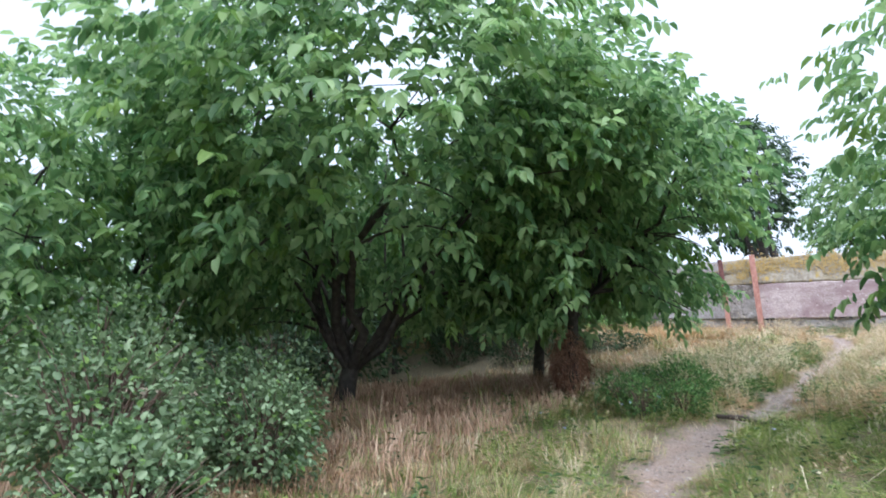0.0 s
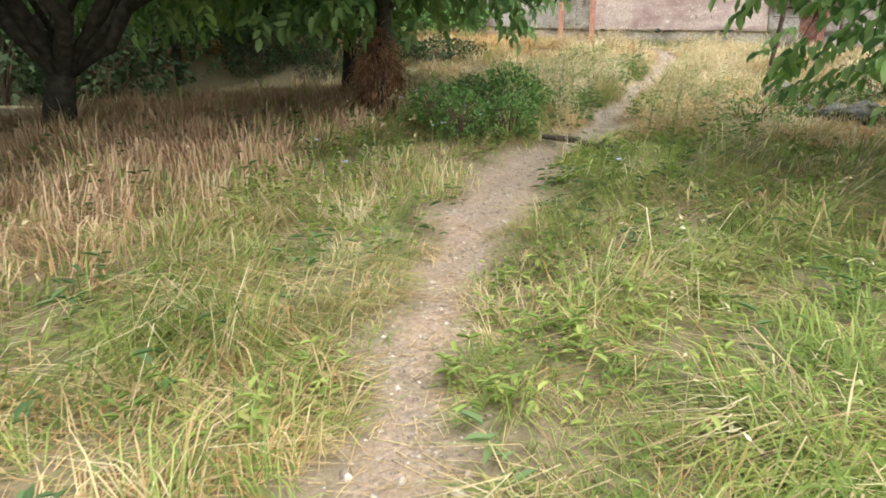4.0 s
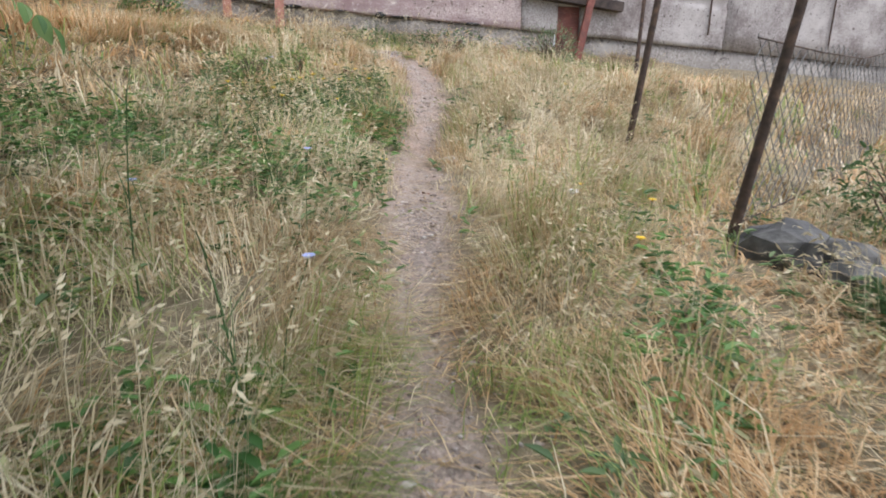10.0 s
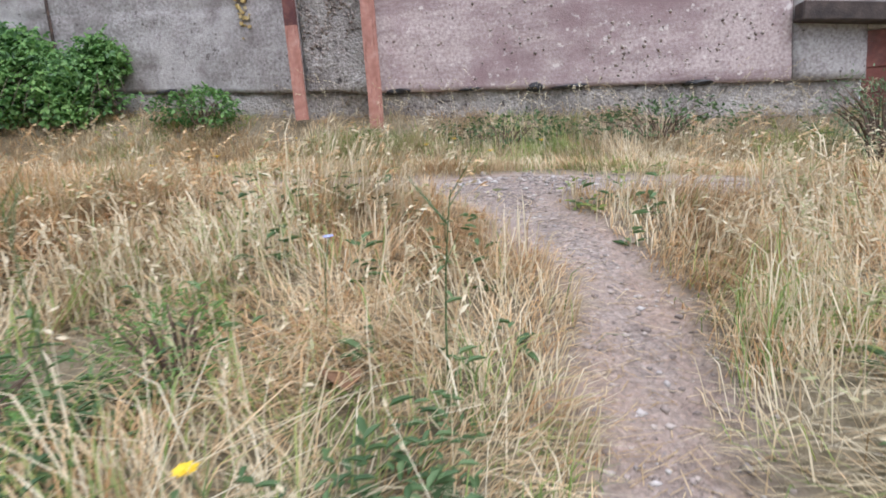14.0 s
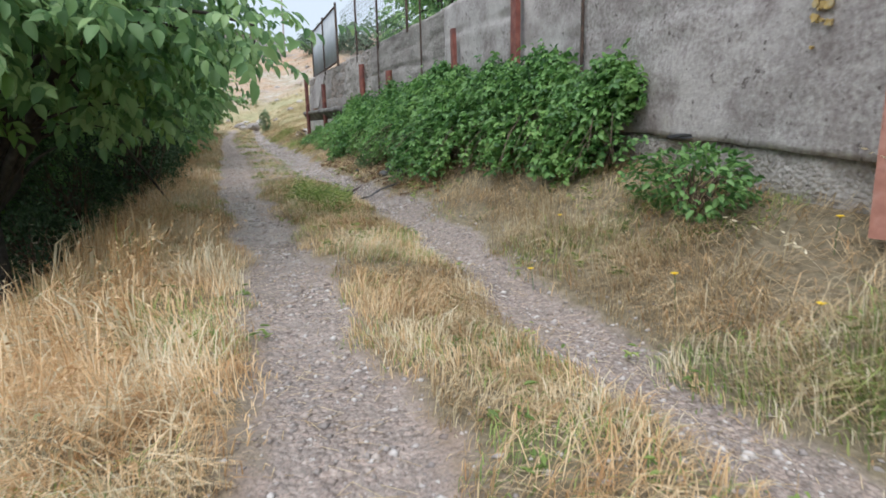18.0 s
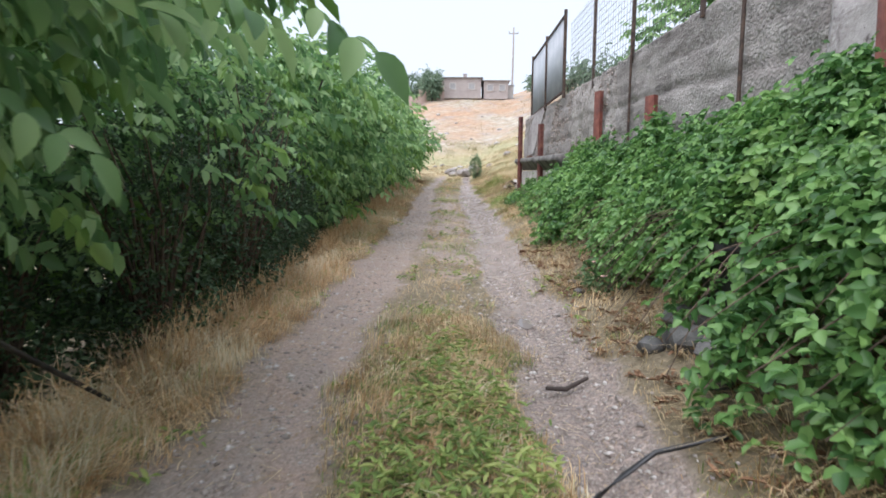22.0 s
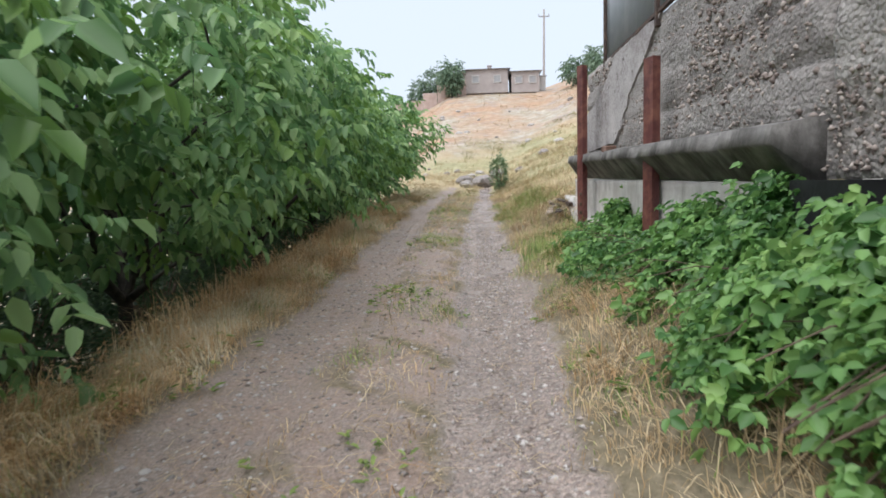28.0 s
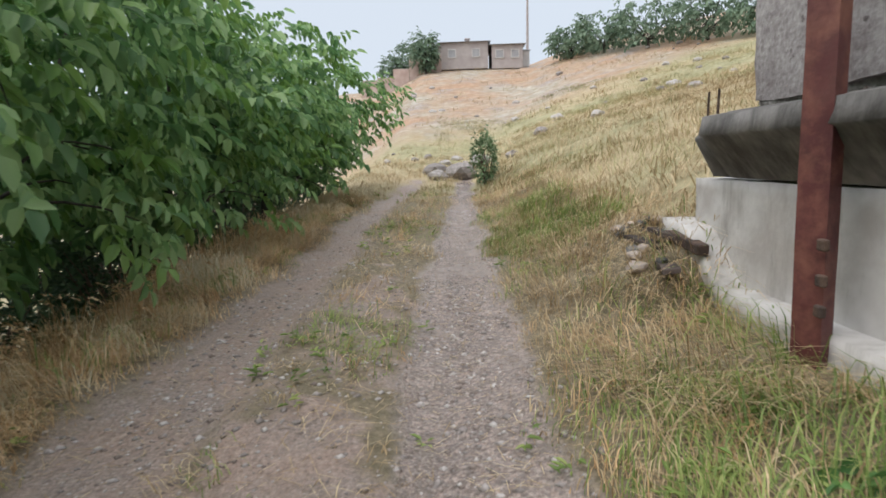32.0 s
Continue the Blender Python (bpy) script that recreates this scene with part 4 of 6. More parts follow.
    if gap:
        # an open side below the crown, where the limbs show
        off = np.abs((np.arctan2(P[:, 1], P[:, 0]) - gap[0] + math.pi) % (2 * math.pi) - math.pi)
        P = P[(off > gap[1]) | (P[:, 2] > gap[2] + 1.2 * off) | (np.hypot(P[:, 0], P[:, 1]) < 0.8)]
    n_crown = len(P)
    if near:
        P = np.concatenate([P, np.array([tuple(p) for p in near])])
    n = len(P)
    out = P - np.array([bx, by, mid * 0.9])
    D = unit(unit(out) * [1, 1, 0.45] + rng.normal(0, 0.4, (n, 3)) + np.array([0, 0, -droop * 0.6]))
    N = unit(unit(out) * 0.5 + np.array([0, 0, 1.0]) + rng.normal(0, 0.35, (n, 3)))
    S = unit(np.cross(D, N))
    LP, LD, LN, LL = [], [], [], []
    for j in range(leaflets):
        f = (j // 2 + 1) / (leaflets // 2 + 1) if j < leaflets - 1 else 1.0
        side = 0 if j == leaflets - 1 else (1 if j % 2 else -1)
        size = leaf * rng.uniform(0.75, 1.25, n) * (0.75 + 0.35 * f)
        LP.append(P + D * leaf * 1.9 * f)
        LD.append(D * (0.45 if side else 1.0) + S * side * 0.9 + np.array([0, 0, -droop]) * rng.uniform(0.3, 1.0, (n, 1)) + rng.normal(0, 0.15, (n, 3)))
        LN.append(N + rng.normal(0, 0.25, (n, 3)))
        LL.append(np.where(np.arange(n) < n_crown, size, 0.8 * size))
    LP, LD, LN, LL = np.concatenate(LP), np.concatenate(LD), np.concatenate(LN), np.concatenate(LL)
    pick = np.tile(rng.uniform(0, 1, n) < young, leaflets)
    if near:
        far = np.tile(np.arange(n) < n_crown, leaflets)
        shoot = ~far & pick & (LP[:, 2] > 3.2)
        pick = np.where(far, pick, shoot)
        tagged(np_mesh("overhanging_spray", *fine_leaves(LP[~far & ~pick], LD[~far & ~pick], LN[~far & ~pick], LL[~far & ~pick], width), leaf_mat, tree, smooth=True), "large oval leaflets overhanging the track", kind="stuff")
        if shoot.any():
            tagged(np_mesh("young_spray", *fine_leaves(LP[shoot], LD[shoot], LN[shoot], LL[shoot], width), M_LEAF_HI, tree, smooth=True), "bright young leaflets", kind="stuff")
        LP, LD, LN, LL, pick = LP[far], LD[far], LN[far], LL[far], pick[far]
    ob = np_mesh("crown", *leaf_arrays(LP[~pick], LD[~pick], LN[~pick], LL[~pick], width), leaf_mat, tree)
    tagged(ob, "dense crown of drooping oval leaves", kind="stuff")
    if pick.any():
        ob = np_mesh("young_growth", *leaf_arrays(LP[pick], LD[pick], LN[pick], LL[pick], width), M_LEAF_HI, tree)
        tagged(ob, "brighter young leaves", kind="stuff")
    return tree


def at_ground(x, y, lift=0.0):
    return (x, y, float(surf(np.array(x), np.array(y))) + lift)


TREES = [
    (-5.5, -14.7, 6.5, 4.8, 11, 6800, 0.18, "large spreading walnut tree with several dark forked stems", 0.16, 0.6, 0.29, 8, 0.6, (-0.85, 0.3, 2.0)),
    (-3.9, -10.4, 5.6, 2.5, 12, 700, 0.16, "walnut tree with boughs reaching towards the footpath", 0.12, 1.2, 0.34, 5, 0.6, None),
    (-2.28, -12.9, 5.5, 2.5, 18, 2300, 0.17, "walnut tree with a dead brown vine round its trunk", 0.11, 1.3, 0.25, 5, 0.9, None),
    (-10.6, -16.5, 6.8, 3.6, 13, 1400, 0.21, "dense walnut tree standing behind another", 0.14, 0.8, 0.12, 5, 0.8, None),
    (-8.6, -19.6, 4.6, 3.0, 17, 1700, 0.18, "low walnut tree beside the large one", 0.12, 0.6, 0.1, 5, 0.8, None),
    (3.95, -14.6, 5.0, 2.4, 16, 1500, 0.15, "young walnut tree beside the footpath", 0.07, 0.9, 0.2, 5, 0.9, None),
]
for x, y, h, r, s, n, leaf, words, tr, fk, low, st, lu, gp in TREES:
    grow_tree("walnut_tree", at_ground(x, y), h, r, s, n, leaf, words, trunk_r=tr, fork=fk, low=low, stems=st, width=0.54, lumpy=lu, gap=gp, lean={12: (0.75, 0.3), 18: (0.5, 0.2), 11: (0.55, 0.45)}.get(s, (0, 0)),
              boughs=[(-0.35, -10.3, -0.5), (-0.8, -9.7, -0.35), (-1.3, -9.2, -0.4)] if s == 12 else ())
grow_tree("walnut_tree", at_ground(-6.6, -5.7), 5.4, 2.7, 14, 2300, 0.165, "walnut tree overhanging the grassy verge of the track", trunk_r=0.11, fork=1.0, low=0.44, stems=5, width=0.54,
          boughs=[(-4.0, -2.95, 1.65), (-3.7, -4.0, 1.8), (-4.6, -3.5, 1.95), (-5.6, -3.2, 1.8), (-4.4, -4.8, 1.7), (-6.5, -3.05, 1.9)])
ROW = [(-10.3, -6.9, 5.4, 2.6, 22), (-13.6, -6.6, 5.4, 2.5, 21), (-17.0, -5.8, 5.0, 2.4, 23), (-20.8, -5.4, 5.0, 2.4, 24), (-24.6, -5.3, 4.8, 2.3, 25), (-28.4, -5.3, 4.4, 2.2, 26), (-32.6, -5.1, 4.0, 2.1, 27)]
for x, y, h, r, s in ROW:
    grow_tree("walnut_tree", at_ground(x, y), h, r, s, 1750, 0.16, "walnut tree with low drooping leafy branches beside the track", trunk_r=0.1, fork=0.8, low=0.33, stems=5, width=0.54, lumpy=1.5, young=0.2)
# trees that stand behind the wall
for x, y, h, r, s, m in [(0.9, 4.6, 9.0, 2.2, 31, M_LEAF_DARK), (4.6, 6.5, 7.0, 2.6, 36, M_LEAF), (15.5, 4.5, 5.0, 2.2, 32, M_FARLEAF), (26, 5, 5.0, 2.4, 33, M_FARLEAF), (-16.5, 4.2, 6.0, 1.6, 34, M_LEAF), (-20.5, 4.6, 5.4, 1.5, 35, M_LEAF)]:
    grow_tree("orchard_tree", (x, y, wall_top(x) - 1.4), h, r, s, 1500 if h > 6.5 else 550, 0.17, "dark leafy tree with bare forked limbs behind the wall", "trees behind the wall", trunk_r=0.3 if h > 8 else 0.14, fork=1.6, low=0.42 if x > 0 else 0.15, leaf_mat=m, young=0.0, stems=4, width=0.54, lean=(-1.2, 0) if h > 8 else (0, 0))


# ---- shrubs and brambles ----
def shrub(name, at, rx, ry, h, n, leaf, leaf_mat, label, seed, group="", twigs=14, width=0.6, droop=0.15, category="shrub", hi_mat=None, hi=0.0):
    """A bush: many thin stems from the base and small leaves through its rounded, lumpy volume."""
    rng = np.random.default_rng(seed)
    bush = thing(name, at, label, category, group)
    lines = []
    for _ in range(twigs):
        a, k = rng.uniform(0, 2 * math.pi), rng.uniform(0.35, 0.95)
        e = Vector((math.cos(a) * rx * k, math.sin(a) * ry * k, h * rng.uniform(0.55, 0.98)))
        m = e * 0.5 + Vector((0, 0, h * 0.12)) + Vector(rng.normal(0, 0.05 * h, 3))
        r = 0.006 + 0.006 * h
        lines.append([((rng.normal(0, 0.04 * rx), rng.normal(0, 0.04 * ry), -0.1), r), (tuple(m), r * 0.7), (tuple(e), r * 0.25)])
    tagged(np_mesh("stem_mass", *tubes(lines, 4), M_TWIG, bush), kind="stuff")
    th, u = rng.uniform(0, 2 * math.pi, n), rng.uniform(-0.9, 1, n)
    lump = 1 + 0.18 * np.sin(3 * th + seed) + 0.14 * np.sin(6 * th + 5 * u + seed) + 0.12 * np.sin(11 * th - 8 * u)
    rr = np.sqrt(np.clip(1 - u * u, 0.02, 1)) * lump * rng.uniform(0.3, 1.0, n) ** 0.4
    P = np.stack([np.cos(th) * rr * rx, np.sin(th) * rr * ry, h * (0.5 + 0.5 * u * lump * rng.uniform(0.8, 1.02, n))], 1)
    P[:, 2] = np.maximum(P[:, 2], 0.02)
    out = unit(P - np.array([0, 0, h * 0.35]))
    D = unit(out + rng.normal(0, 0.6, (n, 3)) + np.array([0, 0, -droop]))
    N = unit(out * 0.6 + np.array([0, 0, 0.8]) + rng.normal(0, 0.4, (n, 3)))
    L = leaf * rng.uniform(0.6, 1.35, n)
    pick = rng.uniform(0, 1, n) < hi
    tagged(np_mesh("foliage", *leaf_arrays(P[~pick], D[~pick], N[~pick], L[~pick], width), leaf_mat, bush), "small dense leaves", kind="stuff")
    if pick.any():
        tagged(np_mesh("young_foliage", *leaf_arrays(P[pick], D[pick], N[pick], L[pick], width), hi_mat, bush), "bright young leaves", kind="stuff")
    return bush


def bramble(x0, x1, n, seed, label):
    """A bank of bramble against the wall: arching canes and broad toothed leaves in threes."""
    rng = np.random.default_rng(seed)
    at = at_ground((x0 + x1) / 2, 0.2)
    ob = thing("bramble_thicket", at, label, "bramble", "brambles along the wall")
    o = np.array(at)
    x = rng.uniform(x0, x1, n)
    u = rng.uniform(0, 1, n) ** 0.85
    front = np.interp(x, [-22.6, -20.9, -18, -16, -13.6, -10.5, -8.5, -7, -5.5, -4, -3.2], [0.15, -0.1, 0.05, -0.15, -0.32, -0.25, -0.42, -0.6, -0.3, 0.2, 0.42])
    top = np.interp(x, [-22.6, -21, -20, -18, -16, -13.7, -9, -6, -4.2, -3.3], [0.85, 0.95, 1.03, 1.22, 1.6, 1.6, 1.7, 1.45, 1.45, 1.1])
    back = np.interp(x, [-24.5, -16, -10, -4, 0], [0.75, 0.95, 0.95, 0.65, 0.3]) - 0.1
    lump = 0.17 * np.sin(2.1 * x + seed) + 0.16 * np.sin(5.3 * x + 1.0 + 3 * u) + 0.18 * np.sin(9 * x + 8 * u) * np.sin(6 * u + 2 * x)
    y = front + (back - front) * u + np.maximum(lump * (1 - u) * 1.1, -0.12 - 0.1 * np.sin(4 * x))
    g = surf(x, y)
    z = g + (top + lump - g) * np.sin(np.clip(u * 1.25 + 0.08, 0, 1) * math.pi / 2) * rng.uniform(0.55, 1.02, n) ** 0.5 + 0.03
    P = np.stack([x, y, np.maximum(z, g + 0.03)], 1) - o + rng.normal(0, 0.075, (n, 3))
    N = unit(np.stack([rng.normal(0, 0.5, n), -0.6 * np.ones(n) + rng.normal(0, 0.45, n), 0.8 + rng.normal(0, 0.35, n)], 1))
    A = rng.uniform(0, 2 * math.pi, n)
    F = unit(np.stack([np.cos(A), np.sin(A) - 0.3, -0.3 + rng.normal(0, 0.2, n)], 1))
    S = unit(np.cross(F, N))
    size = 0.032 + 0.058 * rng.uniform(0, 1, n) ** 1.3
    LP, LD, LN, LL = [], [], [], []
    for side, f, k in ((0, 1.0, 1.15), (1, 0.25, 0.95), (-1, 0.25, 0.95)):
        LP.append(P + F * (size * 0.25)[:, None])
        LD.append(F * f + S * side)
        LN.append(N + rng.normal(0, 0.2, (n, 3)))
        LL.append(size * k)
    LP, LD, LN, LL = map(np.concatenate, (LP, LD, LN, LL))
    pick = np.tile(rng.uniform(0, 1, n) < 0.14 + 0.26 * (np.sin(3.1 * x + 2 + 4 * u) > 0.25), 3)
    tagged(np_mesh("foliage", *leaf_arrays(LP[~pick], LD[~pick], LN[~pick], LL[~pick], 0.68, 0.22, 0.2), M_BRAMBLE, ob), "broad dark green bramble leaves", kind="stuff")
    tagged(np_mesh("young_foliage", *leaf_arrays(LP[pick], LD[pick], LN[pick], LL[pick], 0.68, 0.22, 0.2), M_BRAMBLE_HI, ob), "bright green young bramble leaves", kind="stuff")
    lines = []
    for _ in range(int((x1 - x0) * 7)):
        cx = rng.uniform(x0, x1)
        cb = float(np.interp(cx, [-24.5, -16, -10, -4, 0], [0.75, 0.95, 0.95, 0.65, 0.3])) - 0.25
        ct = float(np.interp(cx, [-22.6, -18, -9, -4, -3], [1.0, 1.45, 1.75, 1.5, 1.0]))
        cf = float(np.interp(cx, [-22.6, -18, -13.6, -7, -4, -3], [0.1, 0.0, -0.45, -0.7, 0.0, 0.3]))
        sx = rng.normal(0, 0.35)
        a = Vector((cx, cb, float(ground_z(cx, cb)) + 0.05))
        b = Vector((cx + sx * 0.5, (cb + cf) / 2, ct * rng.uniform(0.75, 1.02)))
        c = Vector((cx + sx, cf - rng.uniform(0, 0.15), float(ground_z(cx + sx, cf)) + rng.uniform(0.05, 0.5)))
        lines.append([(tuple(a.lerp(b, t).lerp(b.lerp(c, t), t) - Vector(at)), 0.006 - 0.003 * t) for t in (0, 0.25, 0.5, 0.75, 1)])
    tagged(np_mesh("cane_mass", *tubes(lines, 4), M_TWIG, ob), kind="stuff")
    return ob


bramble(-9.2, -3.6, 14500, 51, "bramble thicket piled against the wall")
bramble(-15.6, -8.8, 18500, 52, "tall bright green bramble thicket along the track")
bramble(-22.4, -15.2, 15500, 53, "low bramble thicket before the pale plinth")

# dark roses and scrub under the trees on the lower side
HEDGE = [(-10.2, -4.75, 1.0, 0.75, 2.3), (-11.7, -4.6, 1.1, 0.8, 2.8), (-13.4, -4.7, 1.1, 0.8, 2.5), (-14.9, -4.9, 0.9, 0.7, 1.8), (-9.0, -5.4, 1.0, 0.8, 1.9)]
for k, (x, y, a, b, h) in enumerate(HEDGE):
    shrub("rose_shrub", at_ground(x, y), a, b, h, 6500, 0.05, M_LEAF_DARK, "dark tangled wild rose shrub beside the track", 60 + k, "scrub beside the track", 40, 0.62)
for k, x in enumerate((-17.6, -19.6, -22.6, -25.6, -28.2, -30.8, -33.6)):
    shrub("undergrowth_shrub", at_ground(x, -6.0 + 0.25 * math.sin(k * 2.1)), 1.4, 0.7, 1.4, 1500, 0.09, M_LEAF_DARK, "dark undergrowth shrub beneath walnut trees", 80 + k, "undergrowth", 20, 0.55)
# back rows added to cover bright ground and keep the gaps beneath the trees dark
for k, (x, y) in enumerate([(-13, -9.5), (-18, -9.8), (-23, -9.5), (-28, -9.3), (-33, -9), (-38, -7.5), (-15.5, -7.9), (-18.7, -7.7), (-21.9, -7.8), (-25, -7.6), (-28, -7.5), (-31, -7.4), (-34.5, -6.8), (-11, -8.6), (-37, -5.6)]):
    shrub("undergrowth_shrub", at_ground(x, y), 2.4, 1.1, 2.6, 1900, 0.17, M_LEAF_DARK, "added dark shrub filling in for deep shade beneath the trees", 100 + k, "undergrowth", 16, 0.55)

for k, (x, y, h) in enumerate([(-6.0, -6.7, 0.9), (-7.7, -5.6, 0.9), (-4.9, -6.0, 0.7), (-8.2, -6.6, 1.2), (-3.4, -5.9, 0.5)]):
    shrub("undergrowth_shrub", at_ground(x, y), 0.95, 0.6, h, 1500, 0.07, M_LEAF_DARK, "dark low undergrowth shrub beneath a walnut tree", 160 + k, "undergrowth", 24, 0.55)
# the pale green bush at the near foot of the large walnut
for k, (x, y, r, h) in enumerate([(-3.7, -19.35, 0.8, 1.25), (-3.3, -18.3, 0.6, 0.95), (-4.8, -18.8, 1.0, 1.8), (-2.7, -19.7, 0.45, 0.7), (-5.7, -20.0, 1.1, 1.7), (-4.3, -17.5, 0.8, 1.2)]):
    shrub("snowberry_bush", at_ground(x, y), r, r * 0.8, h, 3000, 0.055, M_PALELEAF, "pale green round-leaved bush at the foot of a walnut tree", 120 + k, "bushes by the walnut", 40, 0.75, hi_mat=M_LEAF_HI, hi=0.08)
shrub("dry_scrub", at_ground(-2.5, -19.8), 0.7, 0.5, 0.6, 500, 0.04, M_PALELEAF, "half-bare twiggy scrub at the edge of dry grass", 125, "", 90)

# clumps in the field
shrub("alfalfa_clump", at_ground(-0.7, -12.85), 0.55, 0.5, 0.58, 2300, 0.045, M_BRAMBLE, "dark green leafy clump beside the footpath", 130, "", 30, 0.5, category="plant")
shrub("alfalfa_clump", at_ground(-1.25, -12.3), 0.45, 0.4, 0.4, 900, 0.045, M_WEED, "dark green leafy clump beside the footpath", 131, "", 20, 0.5, category="plant")
for k, (x, y, r, h) in enumerate([(-0.95, -14.1, 0.34, 0.5), (-0.5, -13.75, 0.3, 0.42), (-1.3, -13.7, 0.36, 0.5)]):
    shrub("alfalfa_clump", at_ground(x, y), r, r * 0.9, h, 1100, 0.042, M_BRAMBLE, "leafy green weed clump among chicory", 150 + k, "weed clumps", 34, 0.4, category="plant")
shrub("elder_bush", at_ground(4.4, -11.6), 0.6, 0.6, 1.3, 900, 0.1, M_LEAF_DARK, "dark leafy bush beside rubble", 132, "", 24, 0.55)
shrub("wild_bush", at_ground(4.5, -9.4), 0.55, 0.5, 0.7, 900, 0.06, M_WEED, "low feathery green bush before the fence", 133, "", 20, 0.35)
shrub("wild_bush", at_ground(2.25, -11.95), 0.7, 0.35, 0.27, 450, 0.065, M_BRAMBLE, "low ferny green bush sprawling over dry grass", 144, "", 24, 0.3)
shrub("wild_bush", at_ground(3.3, -10.6), 0.6, 0.35, 0.3, 900, 0.08, M_WEED, "low spreading green bush in dry grass", 134, "", 20, 0.35)
shrub("nettle_clump", at_ground(3.4, -0.3), 1.0, 0.35, 0.45, 600, 0.06, M_WEED, "green weeds at the foot of the wall", 135, "weeds at the wall", 30, 0.5, category="plant")
shrub("nettle_clump", at_ground(-2.3, 0.0), 0.55, 0.3, 0.5, 900, 0.06, M_BRAMBLE, "green weeds at the foot of the wall", 136, "weeds at the wall", 20, 0.6, category="plant")
shrub("nettle_clump", at_ground(1.6, -0.35), 0.9, 0.3, 0.35, 450, 0.055, M_WEED, "green weeds at the foot of the wall", 137, "weeds at the wall", 20, 0.5, category="plant")
shrub("nettle_clump", at_ground(5.2, -1.4), 0.6, 0.5, 0.9, 1300, 0.05, M_PALELEAF, "tall pale weeds before the wall", 138, "weeds at the wall", 40, 0.3, category="plant")
shrub("track_bush", at_ground(-33.9, -0.35), 0.3, 0.3, 1.15, 1300, 0.07, M_PALELEAF, "small green bush at the end of the track", 139, "", 20, 0.5)
shrub("rose_bush", at_ground(-10.4, -0.4), 0.3, 0.22, 0.3, 500, 0.045, M_WEED, "low rose bush at the edge of the brambles", 140, "", 14, 0.6)
shrub("fennel_clump", at_ground(-0.1, -5.9), 0.25, 0.25, 0.35, 800, 0.03, M_BRAMBLE_HI, "bright yellow-green feathery plant in the grass", 141, "", 20, 0.2, category="plant")
shrub("fennel_clump", at_ground(0.35, -5.6), 0.2, 0.2, 0.3, 600, 0.03, M_BRAMBLE_HI, "bright yellow-green feathery plant in the grass", 142, "", 16, 0.2, category="plant")
# dead brown vine round the second walnut
shrub("dead_vine", at_ground(-2.3, -12.9), 0.29, 0.27, 1.05, 2600, 0.11, M_DEADVINE, "shaggy mass of dead reddish-brown vine round a trunk", 143, "", 70, 0.08, 1.6, category="vine")


# ---- far hillside: houses, pole, trees, rocks ----
def far_house(at, w, d, h, label, wall_mat, seed, roof_h=0.5):
    ob = thing("house", at, label, "house", "houses on the hill")
    bm = bmesh.new()
    box(bm, (d, w, h), (0, 0, h / 2 - 0.5), bevel=0.03)
    part("wall", bm, wall_mat, ob)
    bm = bmesh.new()
    a = [bm.verts.new((x, y, h - 0.5)) for x, y in ((d / 2 + 0.3, -w / 2 - 0.3), (d / 2 + 0.3, w / 2 + 0.3), (-d / 2 - 0.3, w / 2 + 0.3), (-d / 2 - 0.3, -w / 2 - 0.3))]
    r = [bm.verts.new((0, y, h - 0.5 + roof_h)) for y in (-w / 2 - 0.3, w / 2 + 0.3)]
    for f in ((a[0], a[1], r[1], r[0]), (a[2], a[3], r[0], r[1]), (a[1], a[2], r[1]), (a[3], a[0], r[0]), (a[3], a[2], a[1], a[0])):
        bm.faces.new(f)
    part("roof", bm, M_ROOF, ob)
    for k in range(2):
        bm = bmesh.new()
        for y, z, sy, sz in ((0, 0.4, 0.9, 0.1), (0, -0.4, 0.9, 0.1), (-0.4, 0, 0.1, 0.8), (0.4, 0, 0.1, 0.8)):
            box(bm, (0.08, sy, sz), (d / 2 + 0.03, -w / 4 + k * w / 2 + y, h * 0.4 + z))
        win = part("window_frame", bm, M_HOUSE2, ob)
        bm = bmesh.new()
        box(bm, (0.03, 0.75, 0.75), (d / 2 + 0.02, -w / 4 + k * w / 2, h * 0.4))
        part("pane", bm, M_ROOF, win)
    return ob


far_house((-84, 0.4, float(ground_z(-84, 0.4))), 5.0, 6, 2.7, "unplastered block house on the hilltop", M_HOUSE, 1, 0.12)
far_house((-83.4, 4.9, float(ground_z(-83.4, 4.9))), 3.2, 5, 2.4, "low block house with a pale gable on the hilltop", M_HOUSE, 2, 0.55)
wall_far = thing("yard_wall", (-81, 0, 0), "low reddish block yard wall on the hilltop", "wall")
for k in range(5):
    y = -9.6 + 1.7 * k
    bm = bmesh.new()
    box(bm, (0.25, 1.66, 2.1), (0, y, float(ground_z(-81, y)) + 0.5), bevel=0.02)
    part("wall_bay", bm, M_YARD, wall_far)
chimney = thing("chimney_stack", (-85, 0.9, float(ground_z(-85, 0.9)) + 1.9), "slim grey chimney stack on a house", "chimney")
bm = bmesh.new()
box(bm, (0.45, 0.45, 1.5), (0, 0, 0.5), bevel=0.03)
box(bm, (0.6, 0.6, 0.12), (0, 0, 1.3), bevel=0.02)
part("stack", bm, M_HOUSE, chimney)
shed = thing("white_shed", (-83, 6.9, float(ground_z(-83, 6.9))), "small white plastered shed beside a pole", "shed")
bm = bmesh.new()
box(bm, (1.2, 1.0, 1.7), (0, 0, 0.75), bevel=0.03)
part("wall", bm, M_HOUSE2, shed)
bm = bmesh.new()
box(bm, (1.4, 1.2, 0.1), (0, 0, 1.63), bevel=0.02)
part("roof", bm, M_ROOF, shed)

gp = float(ground_z(-83.5, 7.3))
